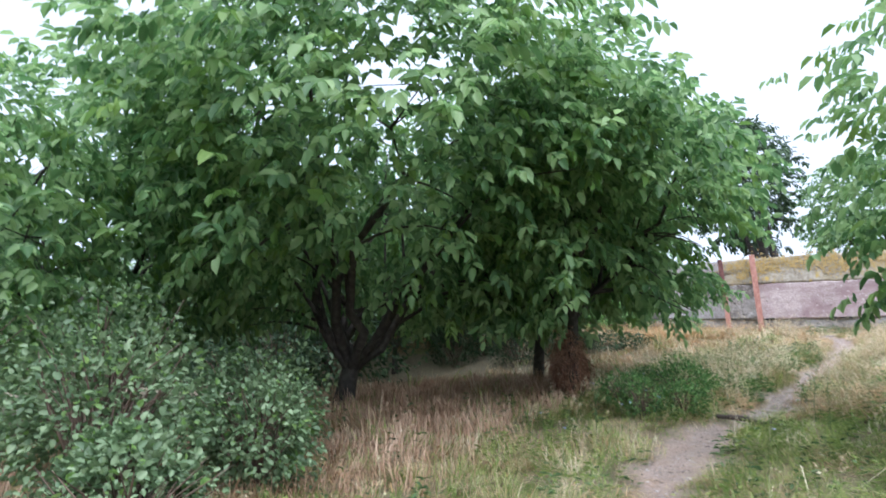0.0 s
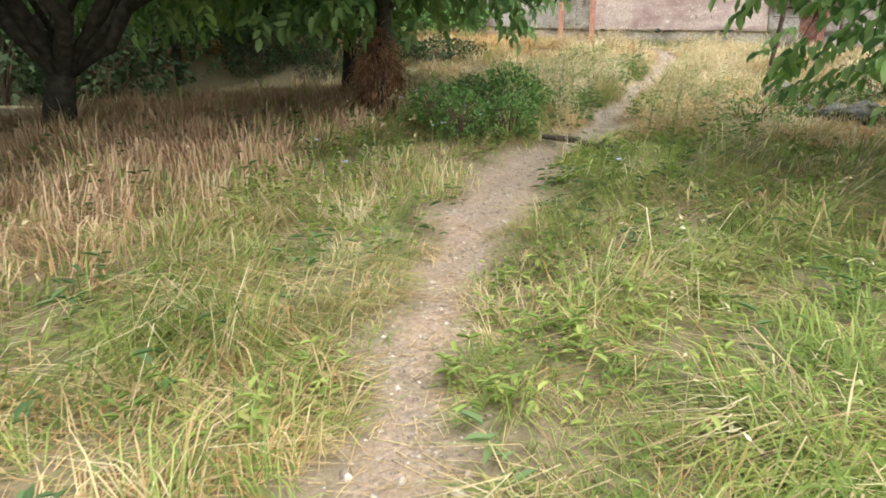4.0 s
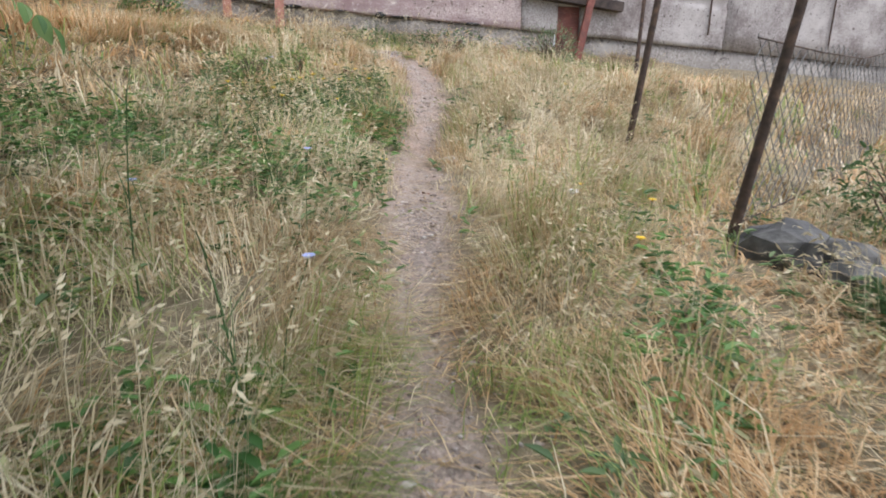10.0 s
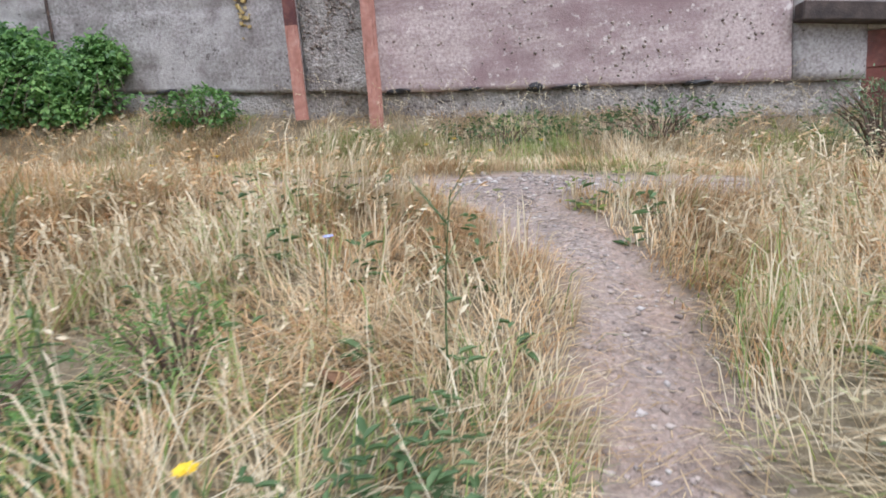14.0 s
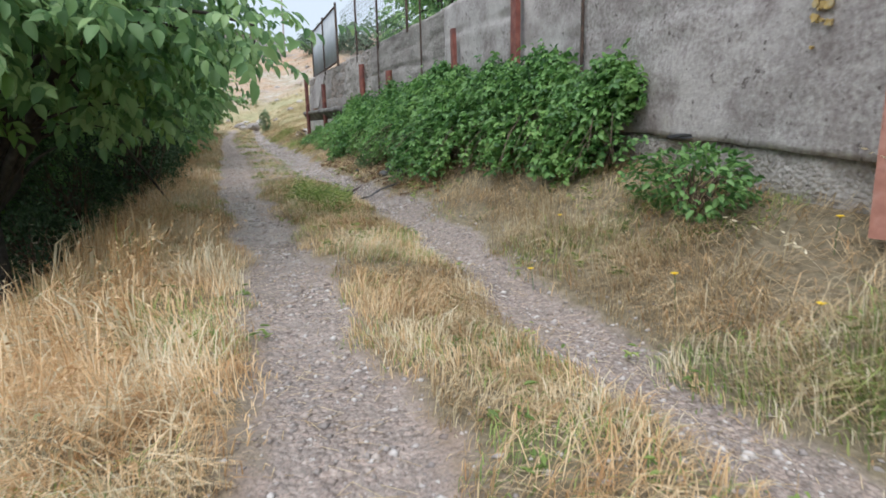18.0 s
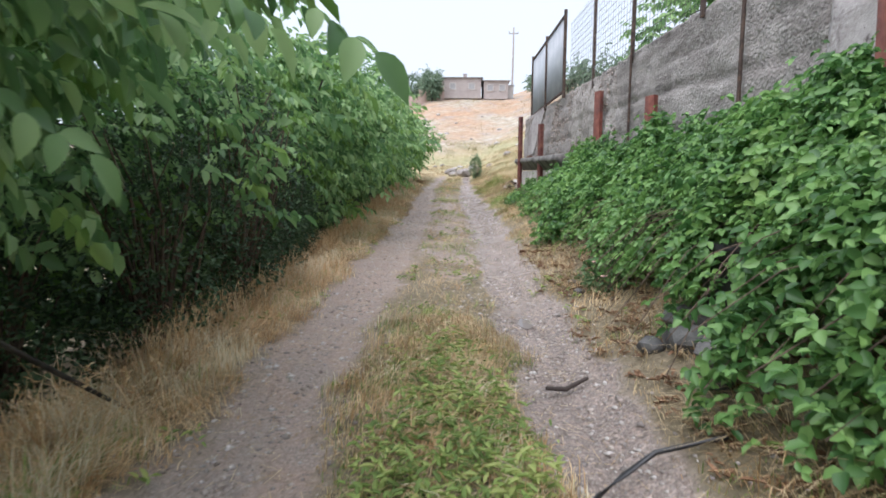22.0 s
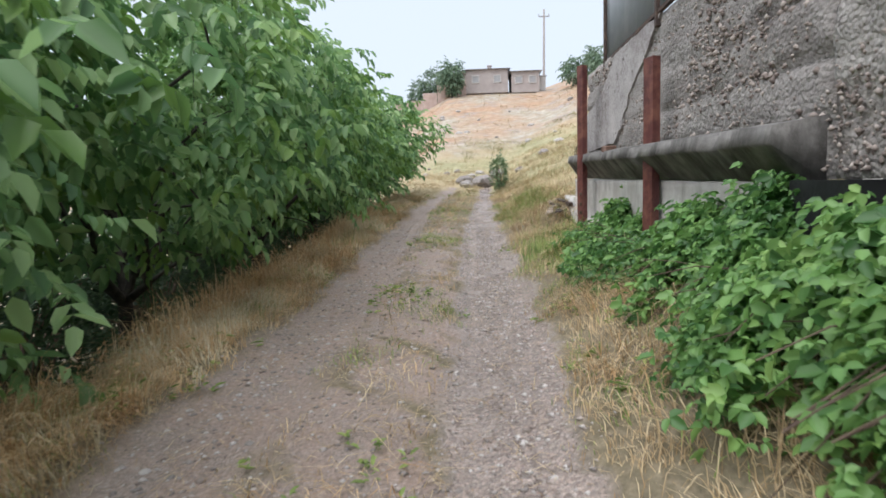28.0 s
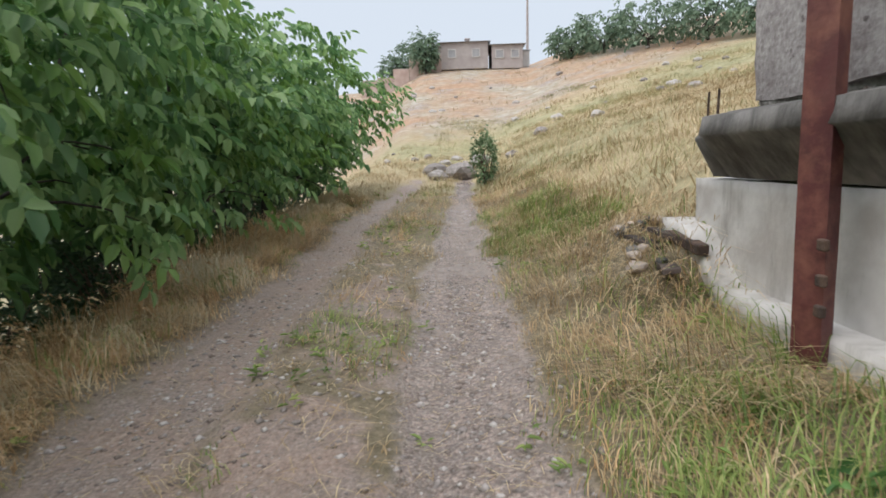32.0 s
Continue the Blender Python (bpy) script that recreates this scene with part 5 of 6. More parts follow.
pole = thing("utility_pole", (-83.5, 7.3, gp), "slim grey utility pole on the hilltop", "pole")
np_mesh("shaft", *tubes([[((0, 0, -0.5), 0.16), ((0, 0.12, 9.4), 0.09)]], 8), M_HOUSE, pole)
bm = bmesh.new()
box(bm, (0.12, 1.3, 0.12), (0, 0.1, 8.6))
for y in (-0.5, 0.1, 0.7):
    box(bm, (0.1, 0.1, 0.25), (0, y, 8.75))
part("crossarm", bm, M_ROOF, pole)

# far trees wear the leaf colour that has haze mixed in
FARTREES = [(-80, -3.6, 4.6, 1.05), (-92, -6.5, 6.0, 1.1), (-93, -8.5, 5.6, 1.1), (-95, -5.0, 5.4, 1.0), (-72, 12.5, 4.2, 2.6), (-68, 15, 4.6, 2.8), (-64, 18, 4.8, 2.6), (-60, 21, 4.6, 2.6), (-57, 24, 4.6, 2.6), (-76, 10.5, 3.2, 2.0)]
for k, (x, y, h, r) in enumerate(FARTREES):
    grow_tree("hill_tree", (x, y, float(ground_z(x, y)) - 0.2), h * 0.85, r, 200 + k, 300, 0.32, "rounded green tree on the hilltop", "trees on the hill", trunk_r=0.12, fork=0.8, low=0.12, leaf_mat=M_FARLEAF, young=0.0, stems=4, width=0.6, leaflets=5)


def rock(name, at, size, seed, material, label, group="stones", flat=0.65):
    ob = thing(name, at, label, "stone", group)
    bm = bmesh.new()
    bmesh.ops.create_icosphere(bm, subdivisions=2, radius=size)
    for v in bm.verts:
        d = noise.noise(v.co / size * 1.3 + Vector((seed * 3.3, seed, 0))) * 0.35 + noise.noise(v.co / size * 3 + Vector((seed, 0, 7))) * 0.12
        v.co *= 1 + d
        v.co.z *= flat
    part("body", bm, material, ob)
    return ob


rng = np.random.default_rng(77)
for k in range(70):
    x, y = rng.uniform(-70, -36), rng.uniform(-5, 22)
    rock("hill_stone", (x, y, float(ground_z(x, y)) + 0.04), rng.uniform(0.08, 0.3), k, M_STONE, "pale stone on the dry hillside", "stones on the hill")
for k, (x, y, s) in enumerate([(-36.3, -0.9, 0.45), (-37.2, -1.6, 0.35), (-35.6, -1.5, 0.25), (-38.5, -0.2, 0.4)]):
    rock("pale_boulder", (x, y, float(ground_z(x, y)) + 0.1), s, 200 + k, M_STONE, "pale boulder above the end of the track", "boulders")


# ---- small things ----
# dark branch lying across the footpath
pipe("fallen_branch", [[((-0.15, -13.62, -2.76), 0.026), ((0.1, -13.85, -2.78), 0.032), ((0.22, -13.95, -2.79), 0.034), ((0.35, -14.05, -2.84), 0.031), ((0.6, -14.25, -2.86), 0.024)], [((0.42, -14.1, -2.84), 0.02), ((0.5, -14.07, -2.77), 0.014)]], M_TIMBER, "dark fallen branch lying across the footpath", "branch", sides=8)
# rusty stakes and chain-link fence beyond the field
FENCE = [(2.92, -9.5, 0.28, -0.15), (3.5, -7.3, 0.24, -0.12), (5.9, -3.4, 0.14, 0.1), (8.2, -6.2, 0.03, 0.0), (12.5, -5.2, 0.03, 0.0)]
for k, (x, y, dx, dy) in enumerate(FENCE):
    z = float(surf(np.array(x), np.array(y)))
    pipe("iron_stake", [[((x - dx * 0.08, y - dy * 0.08, z - 0.2), 0.036), ((x + dx * 0.34, y + dy * 0.34, z + 0.8), 0.033), ((x + dx, y + dy, z + 2.4), 0.03)]], M_RUSTY, "rusty iron fence stake leaning in dry grass", "stake", "iron stakes", 6)
wires = []
net = thing("chain_link_fence", (5.5, -6.8, -2.0), "sagging rusty chain-link netting before the wall", "fence")
lines = []
for (xa, ya), (xb, yb) in (((2.95, -9.45), (8.2, -6.2)), ((8.2, -6.2), (12.5, -5.2))):
    n = 34
    for k in range(-8, n):
        for s in (1, -1):
            pts = []
            for j in range(9):
                f = (k + (j if s > 0 else 8 - j)) / n
                if 0 <= f <= 1:
                    x, y = xa + (xb - xa) * f, ya + (yb - ya) * f
                    pts.append(((x - 5.5, y + 6.8, float(ground_z(x, y)) + 0.08 + j * 0.14 + 2.0 + 0.04 * math.sin(3 * x)), 0.0035))
            if len(pts) > 1:
                lines.append(pts)
    for j in (0.1, 1.2):
        wires.append([((xa + (xb - xa) * f - 5.5, ya + (yb - ya) * f + 6.8, float(ground_z(xa + (xb - xa) * f, ya + (yb - ya) * f)) + j + 2.0 - 0.05 * math.sin(f * 3.1)), 0.006) for f in (0, 0.25, 0.5, 0.75, 1)])
tagged(np_mesh("netting", *tubes(lines, 3), M_WIRE, net), kind="stuff")
for line in wires:
    np_mesh("tension_wire", *tubes([line], 4), M_RUSTY, net)

for k, (x, y, s) in enumerate([(3.05, -9.75, 0.24), (3.35, -9.85, 0.2), (3.2, -10.1, 0.17), (3.6, -10.05, 0.16), (3.35, -11.3, 0.2), (3.0, -11.25, 0.15), (3.75, -11.1, 0.22)]):
    rock("rubble_stone", at_ground(x, y, s * 0.25), s, 300 + k, M_DARKSTONE, "dark grey rubble stone in dry grass", "rubble")
for k, (x, y, s) in enumerate([(-8.45, -0.42, 0.16), (-8.15, -0.38, 0.14), (-8.75, -0.3, 0.18), (-7.9, -0.5, 0.1), (-8.6, -0.6, 0.1), (-10.6, -0.6, 0.06), (-10.95, -0.6, 0.05)]):
    rock("rubble_stone", at_ground(x, y, s * 0.3), s, 320 + k, M_DARKSTONE, "grey stone at the edge of the brambles", "stones by the brambles")
bag = thing("black_tub", at_ground(-8.7, 0.0, 0.0), "black plastic tub half hidden in brambles", "tub")
bm = bmesh.new()
bmesh.ops.create_cone(bm, segments=24, radius1=0.2, radius2=0.26, depth=0.42, cap_ends=True, matrix=Matrix.Translation((0, 0, 0.2)))
roughen(bm, 0.012, 5)
part("body", bm, M_BLACK, bag, smooth=False)
bm = bmesh.new()
bmesh.ops.create_cone(bm, segments=24, radius1=0.275, radius2=0.275, depth=0.04, cap_ends=True, matrix=Matrix.Translation((0, 0, 0.4)))
part("rim", bm, M_BLACK, bag)
sack = thing("black_plastic_sheet", at_ground(3.45, -11.5, 0.06), "crumpled black plastic sheet on dry grass", "plastic sheet")
bm = bmesh.new()
bmesh.ops.create_icosphere(bm, subdivisions=4, radius=0.22)
for v in bm.verts:
    v.co.z = max(-0.05, v.co.z * 0.45 + noise.noise(v.co * 9) * 0.07)
    v.co.x *= 1.4
part("body", bm, M_BLACK, sack)

# the leaning dark stick under the trees
pipe("leaning_stick", [[((-8.35, -3.95, -0.2), 0.014), ((-7.4, -4.4, 0.75), 0.018), ((-6.6, -4.8, 1.55), 0.02)]], M_BARK, "thin dark stick leaning out of the trees", "stick")

pipe("garden_hose", [[((-7.0, -1.5, float(ground_z(-7.0, -1.5)) + 0.0), 0.013), ((-7.23, -1.33, float(ground_z(-7.23, -1.33)) + 0.0), 0.013), ((-7.38, -1.18, float(ground_z(-7.38, -1.18)) + 0.0), 0.013), ((-7.44, -1.01, float(ground_z(-7.44, -1.01)) + 0.03), 0.013), ((-7.4, -0.7, float(ground_z(-7.4, -0.7)) + 0.03), 0.013)]], M_BLACK, "black plastic hose lying across the rut", "hose")
pipe("dead_stick", [[((-8.46, -1.33, float(ground_z(-8.46, -1.33)) - 0.01), 0.014), ((-8.47, -1.2, float(ground_z(-8.47, -1.2)) - 0.02), 0.018), ((-8.5, -1.05, float(ground_z(-8.5, -1.05)) + 0.0), 0.012)]], M_TIMBER, "short dark stick lying in the rut", "stick")
# rubble and broken boards at the foot of the pale plinth
rng = np.random.default_rng(88)
for k in range(16):
    x, y = rng.uniform(-25.7, -24.5), rng.uniform(0.15, 0.6)
    rock("rubble_stone", at_ground(x, y, 0.03), rng.uniform(0.03, 0.075), 340 + k, M_CLOD if k % 2 else M_DARKSTONE, "broken grey concrete lump at the foot of the plinth", "plinth rubble")
for k, (x, y, z, ln, a, b) in enumerate([(-25.0, 0.35, 0.02, 0.45, 0.3, 0.08), (-24.5, 0.3, 0.01, 0.5, -0.2, -0.04), (-24.8, 0.45, 0.05, 0.35, 0.5, 0.16)]):
    ob = thing("broken_board", at_ground(x, y, z), "weathered broken board leaning on rubble", "board", "broken boards")
    bm = bmesh.new()
    bmesh.ops.create_grid(bm, x_segments=8, y_segments=1, size=0.5)
    bmesh.ops.scale(bm, verts=bm.verts[:], vec=(ln, 0.11, 1))
    low = bmesh.ops.extrude_face_region(bm, geom=bm.faces[:])
    bmesh.ops.translate(bm, verts=[v for v in low["geom"] if isinstance(v, bmesh.types.BMVert)], vec=(0, 0, 0.03))
    bmesh.ops.recalc_face_normals(bm, faces=bm.faces[:])
    roughen(bm, 0.018, 7, k)
    bmesh.ops.rotate(bm, verts=bm.verts[:], matrix=Matrix.Rotation(a, 3, "Z") @ Matrix.Rotation(b, 3, "Y"))
    part("plank", bm, M_TIMBER, ob)
# puddle, white scrap, rose flower, paper
for px, py, a, b in PUDDLES:
    level = float(surf(np.array(px), np.array(py))) + 0.008
    pud = thing("puddle", (px, py, level - 0.014), "shallow rain puddle in the stony rut", "puddle")
    bm = bmesh.new()
    ring = [bm.verts.new((1.15 * a * math.cos(q) * (1 + 0.2 * math.sin(3 * q + px)), 0.95 * b * math.sin(q) * (1 + 0.2 * math.cos(2 * q)), 0)) for q in np.linspace(0, 2 * math.pi, 60)[:-1]]
    bm.faces.new(ring)
    low = bmesh.ops.extrude_face_region(bm, geom=bm.faces[:])
    bmesh.ops.translate(bm, verts=[v for v in low["geom"] if isinstance(v, bmesh.types.BMVert)], vec=(0, 0, 0.014))
    bmesh.ops.recalc_face_normals(bm, faces=bm.faces[:])
    part("water", bm, M_WATER, pud)
for nm, x, y, w, m, words in [("white_stone", -10.12, -0.92, 0.035, M_STONE, "small pale stone beside the rut"), ("plastic_scrap", 1.6, -7.72, 0.07, M_PLASTIC, "pale plastic scrap beside the footpath"), ("plastic_scrap", 2.3, -8.6, 0.045, M_PLASTIC, "pale plastic scrap in dry grass"), ("plastic_scrap", 0.75, -12.3, 0.045, M_PLASTIC, "white plastic scrap beside the footpath")]:
    ob = thing(nm, at_ground(x, y, 0.02), words, "stone" if m is M_STONE else "litter")
    bm = bmesh.new()
    bmesh.ops.create_icosphere(bm, subdivisions=2, radius=w)
    for v in bm.verts:
        v.co *= 1 + 0.4 * noise.noise(v.co * 20)
        v.co.z *= 0.4
    part("body", bm, m, ob)


def flower(name, x, y, h, r, petals, petal_mat, label, seed, group, lean=0.15):
    """A stalk, a small disc and a ring of petals."""
    rng = np.random.default_rng(seed)
    at = at_ground(x, y)
    ob = thing(name, at, label, "flower", group)
    dx, dy = rng.normal(0, lean * h, 2)
    np_mesh("stalk", *tubes([[((0, 0, -0.02), 0.003), ((dx * 0.4, dy * 0.4, h * 0.6), 0.0025), ((dx, dy, h), 0.002)]], 4), M_WEED, ob)
    a = np.arange(petals) * 2 * math.pi / petals
    P = np.tile([dx, dy, h], (petals, 1)) + 0.0
    D = np.stack([np.cos(a), np.sin(a) - 0.25, 0.35 + 0 * a], 1)
    N = np.tile([0.0, -0.3, 1.0], (petals, 1))
    np_mesh("petals", *leaf_arrays(P, D, N, np.full(petals, r), 0.75, 0.1, 0.1), petal_mat, ob)
    bm = bmesh.new()
    bmesh.ops.create_icosphere(bm, subdivisions=1, radius=r * 0.3, matrix=Matrix.Translation((dx, dy, h)))
    part("disc", bm, M_YELLOW if petal_mat is M_YELLOW else M_PLASTIC, ob)
    return ob


rng = np.random.default_rng(5)
YELLOW = [(0.55, -6.57), (0.35, -6.8), (0.75, -6.5), (0.3, -6.35), (0.5, -6.2), (0.9, -6.75), (0.1, -6.9), (0.7, -6.95), (-0.1, -6.6), (0.95, -6.35), (0.25, -7.2), (0.62, -6.4), (0.42, -6.55), (-0.25, -7.1), (0.8, -6.2), (1.05, -6.55)]
for k, (x, y) in enumerate(YELLOW):
    flower("yellow_flower", x, y, rng.uniform(0.16, 0.3), 0.028, 8, M_YELLOW, "yellow daisy-like flower in green weeds", 400 + k, "yellow flowers")
for k, (x, y) in enumerate([(-0.58, -3.75), (-0.1, -3.7), (-0.3, -3.8), (-0.75, -3.85), (0.9, -2.3), (1.4, -2.2), (1.1, -2.35), (0.6, -2.35), (-1.2, 0.0), (-1.5, -0.9), (-2.6, -1.2), (1.9, -2.2), (-3.0, -0.7), (-0.9, -0.6), (0.4, -2.25), (2.2, -8.9), (1.9, -10.0), (2.4, -9.4), (0.9, -8.6), (3.6, -5.6)]):
    flower("yellow_flower", x, y, rng.uniform(0.14, 0.28), 0.026, 8, M_YELLOW, "small yellow flower in roadside grass", 430 + k, "yellow flowers")
for k, (x, y) in enumerate([(-0.86, -15.26), (-1.0, -15.0), (-0.9, -14.0), (-1.3, -13.69), (-0.7, -14.6), (-1.05, -13.4), (-0.75, -13.3), (-0.5, -13.15), (-1.5, -16.0), (-1.2, -16.4), (0.45, -15.9), (-0.55, -13.5), (0.1, -6.2), (0.2, -6.9), (0.75, -5.3), (0.4, -9.6), (-0.2, -9.9), (0.3, -10.8), (-1.1, -12.9), (-1.4, -14.6)]):
    flower("chicory_flower", x, y, rng.uniform(0.3, 0.5), 0.021, 12, M_BLUE, "pale blue chicory flower on a thin stalk", 460 + k, "chicory flowers", 0.2)
flower("rose_flower", -10.42, -0.42, 0.3, 0.045, 7, M_PINKFLOWER, "pink rose flower at the edge of the brambles", 490, "")
flower("rose_flower", -10.15, -0.5, 0.22, 0.04, 7, M_PINKFLOWER, "pink rose flower at the edge of the brambles", 491, "")


def tall_weed(x, y, h, seed):
    """A tall bare weed stalk with short side shoots and a few narrow leaves."""
    rng = np.random.default_rng(seed)
    ob = thing("tall_weed", at_ground(x, y), "tall thin green weed stalk standing out of the grass", "weed", "tall weeds")
    lean = rng.normal(0, 0.1 * h, 2)
    stem = [((lean[0] * f * f, lean[1] * f * f, h * f - 0.02), 0.0045 - 0.003 * f) for f in (0, 0.3, 0.6, 0.85, 1)]
    shoots = []
    for _ in range(6):
        f, a = rng.uniform(0.35, 0.95), rng.uniform(0, 2 * math.pi)
        p = Vector((lean[0] * f * f, lean[1] * f * f, h * f))
        q = p + Vector((math.cos(a), math.sin(a), 1.3)) * rng.uniform(0.05, 0.13)
        shoots.append([(tuple(p), 0.0022), (tuple(q), 0.0012)])
    np_mesh("stalk", *tubes([stem], 5), M_WEED, ob)
    for shoot in shoots:
        np_mesh("side_shoot", *tubes([shoot], 4), M_WEED, ob)
    k = 14
    f, a = rng.uniform(0.05, 0.9, k), rng.uniform(0, 2 * math.pi, k)
    P = np.stack([lean[0] * f * f, lean[1] * f * f, h * f], 1)
    D = np.stack([np.cos(a), np.sin(a), rng.uniform(-0.2, 0.8, k)], 1)
    np_mesh("leaves", *leaf_arrays(P, D, np.tile([0.0, 0.0, 1.0], (k, 1)), rng.uniform(0.03, 0.09, k) * (1.2 - f), 0.3, 0.15, 0.3), M_WEED, ob)


for k, (x, y, h) in enumerate([(-0.35, -12.9, 0.85), (-0.1, -12.2, 0.75), (-0.45, -11.6, 0.7), (0.25, -11.0, 0.65), (0.3, -9.7, 0.7), (-0.2, -10.2, 0.8), (-0.15, -8.3, 0.6), (0.2, -5.9, 0.75), (-0.7, -6.6, 0.6), (1.0, -14.7, 0.7), (0.9, -13.6, 0.8), (1.3, -12.3, 0.5), (-1.2, -15.3, 0.6), (1.2, -5.6, 0.6)]):
    tall_weed(x, y, h, 600 + k)
# large dead leaves fallen beside the footpath
for k, (x, y, ln) in enumerate([(0.93, -5.75, 0.2), (0.95, -6.2, 0.13), (0.55, -7.6, 0.12), (1.15, -8.9, 0.08)]):
    ob = thing("fallen_leaf", at_ground(x, y, 0.07), "large curled brown dead leaf lying in green weeds", "leaf", "fallen leaves")
    np_mesh("blade", *fine_leaves(np.array([[0.0, 0.0, 0.0]]), np.array([[math.cos(k * 2.0 + 2), math.sin(k * 2.0 + 2), 0.25]]), np.array([[0.3, -0.2, 1.0]]), np.array([ln]), 0.6, 0.35), M_DEADLEAF, ob, smooth=True)


# stones of the track: the larger ones singly, the gravel as one mass
rng = np.random.default_rng(9)
count = 0
while count < 90:
    x = rng.uniform(-27, 2)
    line = RUT_L if rng.uniform() < 0.45 else RUT_R
    y = float(np.interp(-x, [-p[0] for p in line], [p[1] for p in line])) + rng.normal(0, 0.3)
    s = rng.uniform(0.014, 0.032)
    rock("track_stone", at_ground(x, y, s * 0.02), s, 500 + count, M_STONE, "pale stone embedded in the track", "track stones", 0.4)
    count += 1


def gravel(n, seed, place, material, label, big=0.0042):
    rng = np.random.default_rng(seed)
    ico = bmesh.new()
    for v in ((1, 0, 0), (-1, 0, 0), (0, 1, 0), (0, -1, 0), (0, 0, 1), (0, 0, -1)):
        ico.verts.new(v)
    ico.verts.ensure_lookup_table()
    ico.verts.index_update()
    for f in ((0, 2, 4), (2, 1, 4), (1, 3, 4), (3, 0, 4), (2, 0, 5), (1, 2, 5), (3, 1, 5), (0, 3, 5)):
        ico.faces.new([ico.verts[k] for k in f])
    base = np.array([v.co[:] for v in ico.verts])
    tri = np.array([[v.index for v in f.verts] for f in ico.faces])
    ico.free()
    x, y = place(rng, n)
    s = 0.004 + np.minimum(rng.gamma(1.5, big, n), 0.024)
    V = base[None] * (s[:, None] * rng.uniform(0.7, 1.3, (n, 3)))[:, None, :] * np.array([1, 1, 0.5]) * (1 + np.clip(rng.normal(0, 0.2, (n, len(base), 1)), -0.4, 0.4))
    V = V + np.stack([x, y, surf(x, y)], 1)[:, None, :]
    T = (tri[None] + (np.arange(n) * len(base))[:, None, None]).reshape(-1, 3)
    tagged(np_mesh("gravel", V.reshape(-1, 3), T, material), label, "gravel", kind="stuff")


def in_ruts(rng, n):
    x = np.concatenate([rng.uniform(-31, 3, n // 2), rng.uniform(-26, -16, n // 4), rng.uniform(-12, 2, n - n // 2 - n // 4)])
    pick = rng.uniform(0, 1, n)
    line_y = np.where(pick < 0.4, np.interp(-x, [-p[0] for p in RUT_L], [p[1] for p in RUT_L]), np.where(pick < 0.85, np.interp(-x, [-p[0] for p in RUT_R], [p[1] for p in RUT_R]), -1.9))
    return x, line_y + rng.normal(0, 0.26, n)


def on_footpath(rng, n):
    y = rng.uniform(-20, -3.6, n)
    return np.interp(y, [p[1] for p in FOOTPATH], [p[0] for p in FOOTPATH]) + rng.normal(0, 0.17, n), y


gravel(10000, 15, in_ruts, M_STONE_S, "loose pale gravel and small stones in the ruts", 0.0045)
gravel(5200, 19, in_ruts, M_STONE_S, "stones standing out of the ruts", 0.009)
gravel(7000, 16, in_ruts, M_CLOD, "dark clods and wet pebbles in the ruts", 0.006)
gravel(3000, 17, on_footpath, M_CLOD, "crumbs and clods of dry earth on the footpath", 0.0045)
gravel(1500, 18, on_footpath, M_STONE_S, "small pale stones on the footpath", 0.004)


def wall_pebbles(n, seed, x0, x1):
    """Aggregate stones standing out of the crumbling upper wall."""
    rng = np.random.default_rng(seed)
    base = np.array([(1, 0, 0), (-1, 0, 0), (0, 1, 0), (0, -1, 0), (0, 0, 1), (0, 0, -1)], float)
    tri = np.array([(0, 2, 4), (2, 1, 4), (1, 3, 4), (3, 0, 4), (2, 0, 5), (1, 2, 5), (3, 1, 5), (0, 3, 5)])
    x, u = rng.uniform(x0, x1, n), rng.uniform(0.03, 0.97, n)
    keep = patch(x, u * 2.0, 2.1, 0.8) + rng.normal(0, 0.5, n) > -0.1
    x, u = x[keep], u[keep]
    z = np.array([wall_joint(a) + (wall_top(a) - wall_joint(a)) * b for a, b in zip(x, u)])
    y = np.array([wall_y(a) for a in x]) + 0.004
    s = np.minimum(0.007 + rng.gamma(1.6, 0.005, len(x)), 0.026)
    V = base[None] * (s[:, None] * rng.uniform(0.7, 1.4, (len(x), 3)))[:, None, :] + rng.normal(0, 0.15, (len(x), 6, 3)) * s[:, None, None]
    V = V + np.stack([x, y, z], 1)[:, None, :]
    T = (tri[None] + (np.arange(len(x)) * 6)[:, None, None]).reshape(-1, 3)
    tagged(np_mesh("aggregate", V.reshape(-1, 3), T, M_CLOD, wall, "pebbles showing in crumbled concrete"), kind="stuff")


# ---- grass ----
def blades(P, height, rng, lean=0.5, width=0.0022, room=9.0, jitter=0.8):
    """Bent grass blades: a quad and a tapering tip each, combed by the wind; room limits how far a blade leans out."""
    n = len(P)
    a = 2.4 * patch(P[:, 0], P[:, 1], 0.8, 1.0) + 1.3 * patch(P[:, 0], P[:, 1], 2.6, 2.0) + rng.normal(0, jitter, n) + 1.2
    bend = np.minimum(np.abs(rng.normal(lean, 0.45, n)) * height, room)
    d = np.stack([np.cos(a), np.sin(a), np.zeros(n)], 1)
    s = np.stack([-np.sin(a), np.cos(a), np.zeros(n)], 1) * (width * rng.uniform(0.6, 1.5, n))[:, None]
    mid = P + d * (bend * 0.34)[:, None]
    mid[:, 2] += height * np.clip(0.7 - 0.17 * bend / height, 0.22, 0.7)
    tip = P + d * bend[:, None]
    tip[:, 2] += height * np.clip(1 - 0.42 * bend / height, 0.06, 1)
    V = np.stack([P - s, P + s, mid + s, mid - s, tip], 1).reshape(-1, 3)
    k = np.arange(n)[:, None] * 5
    T = np.concatenate([k + [0, 1, 2], k + [0, 2, 3], k + [3, 2, 4]], 1).reshape(-1, 3)
    return V, T


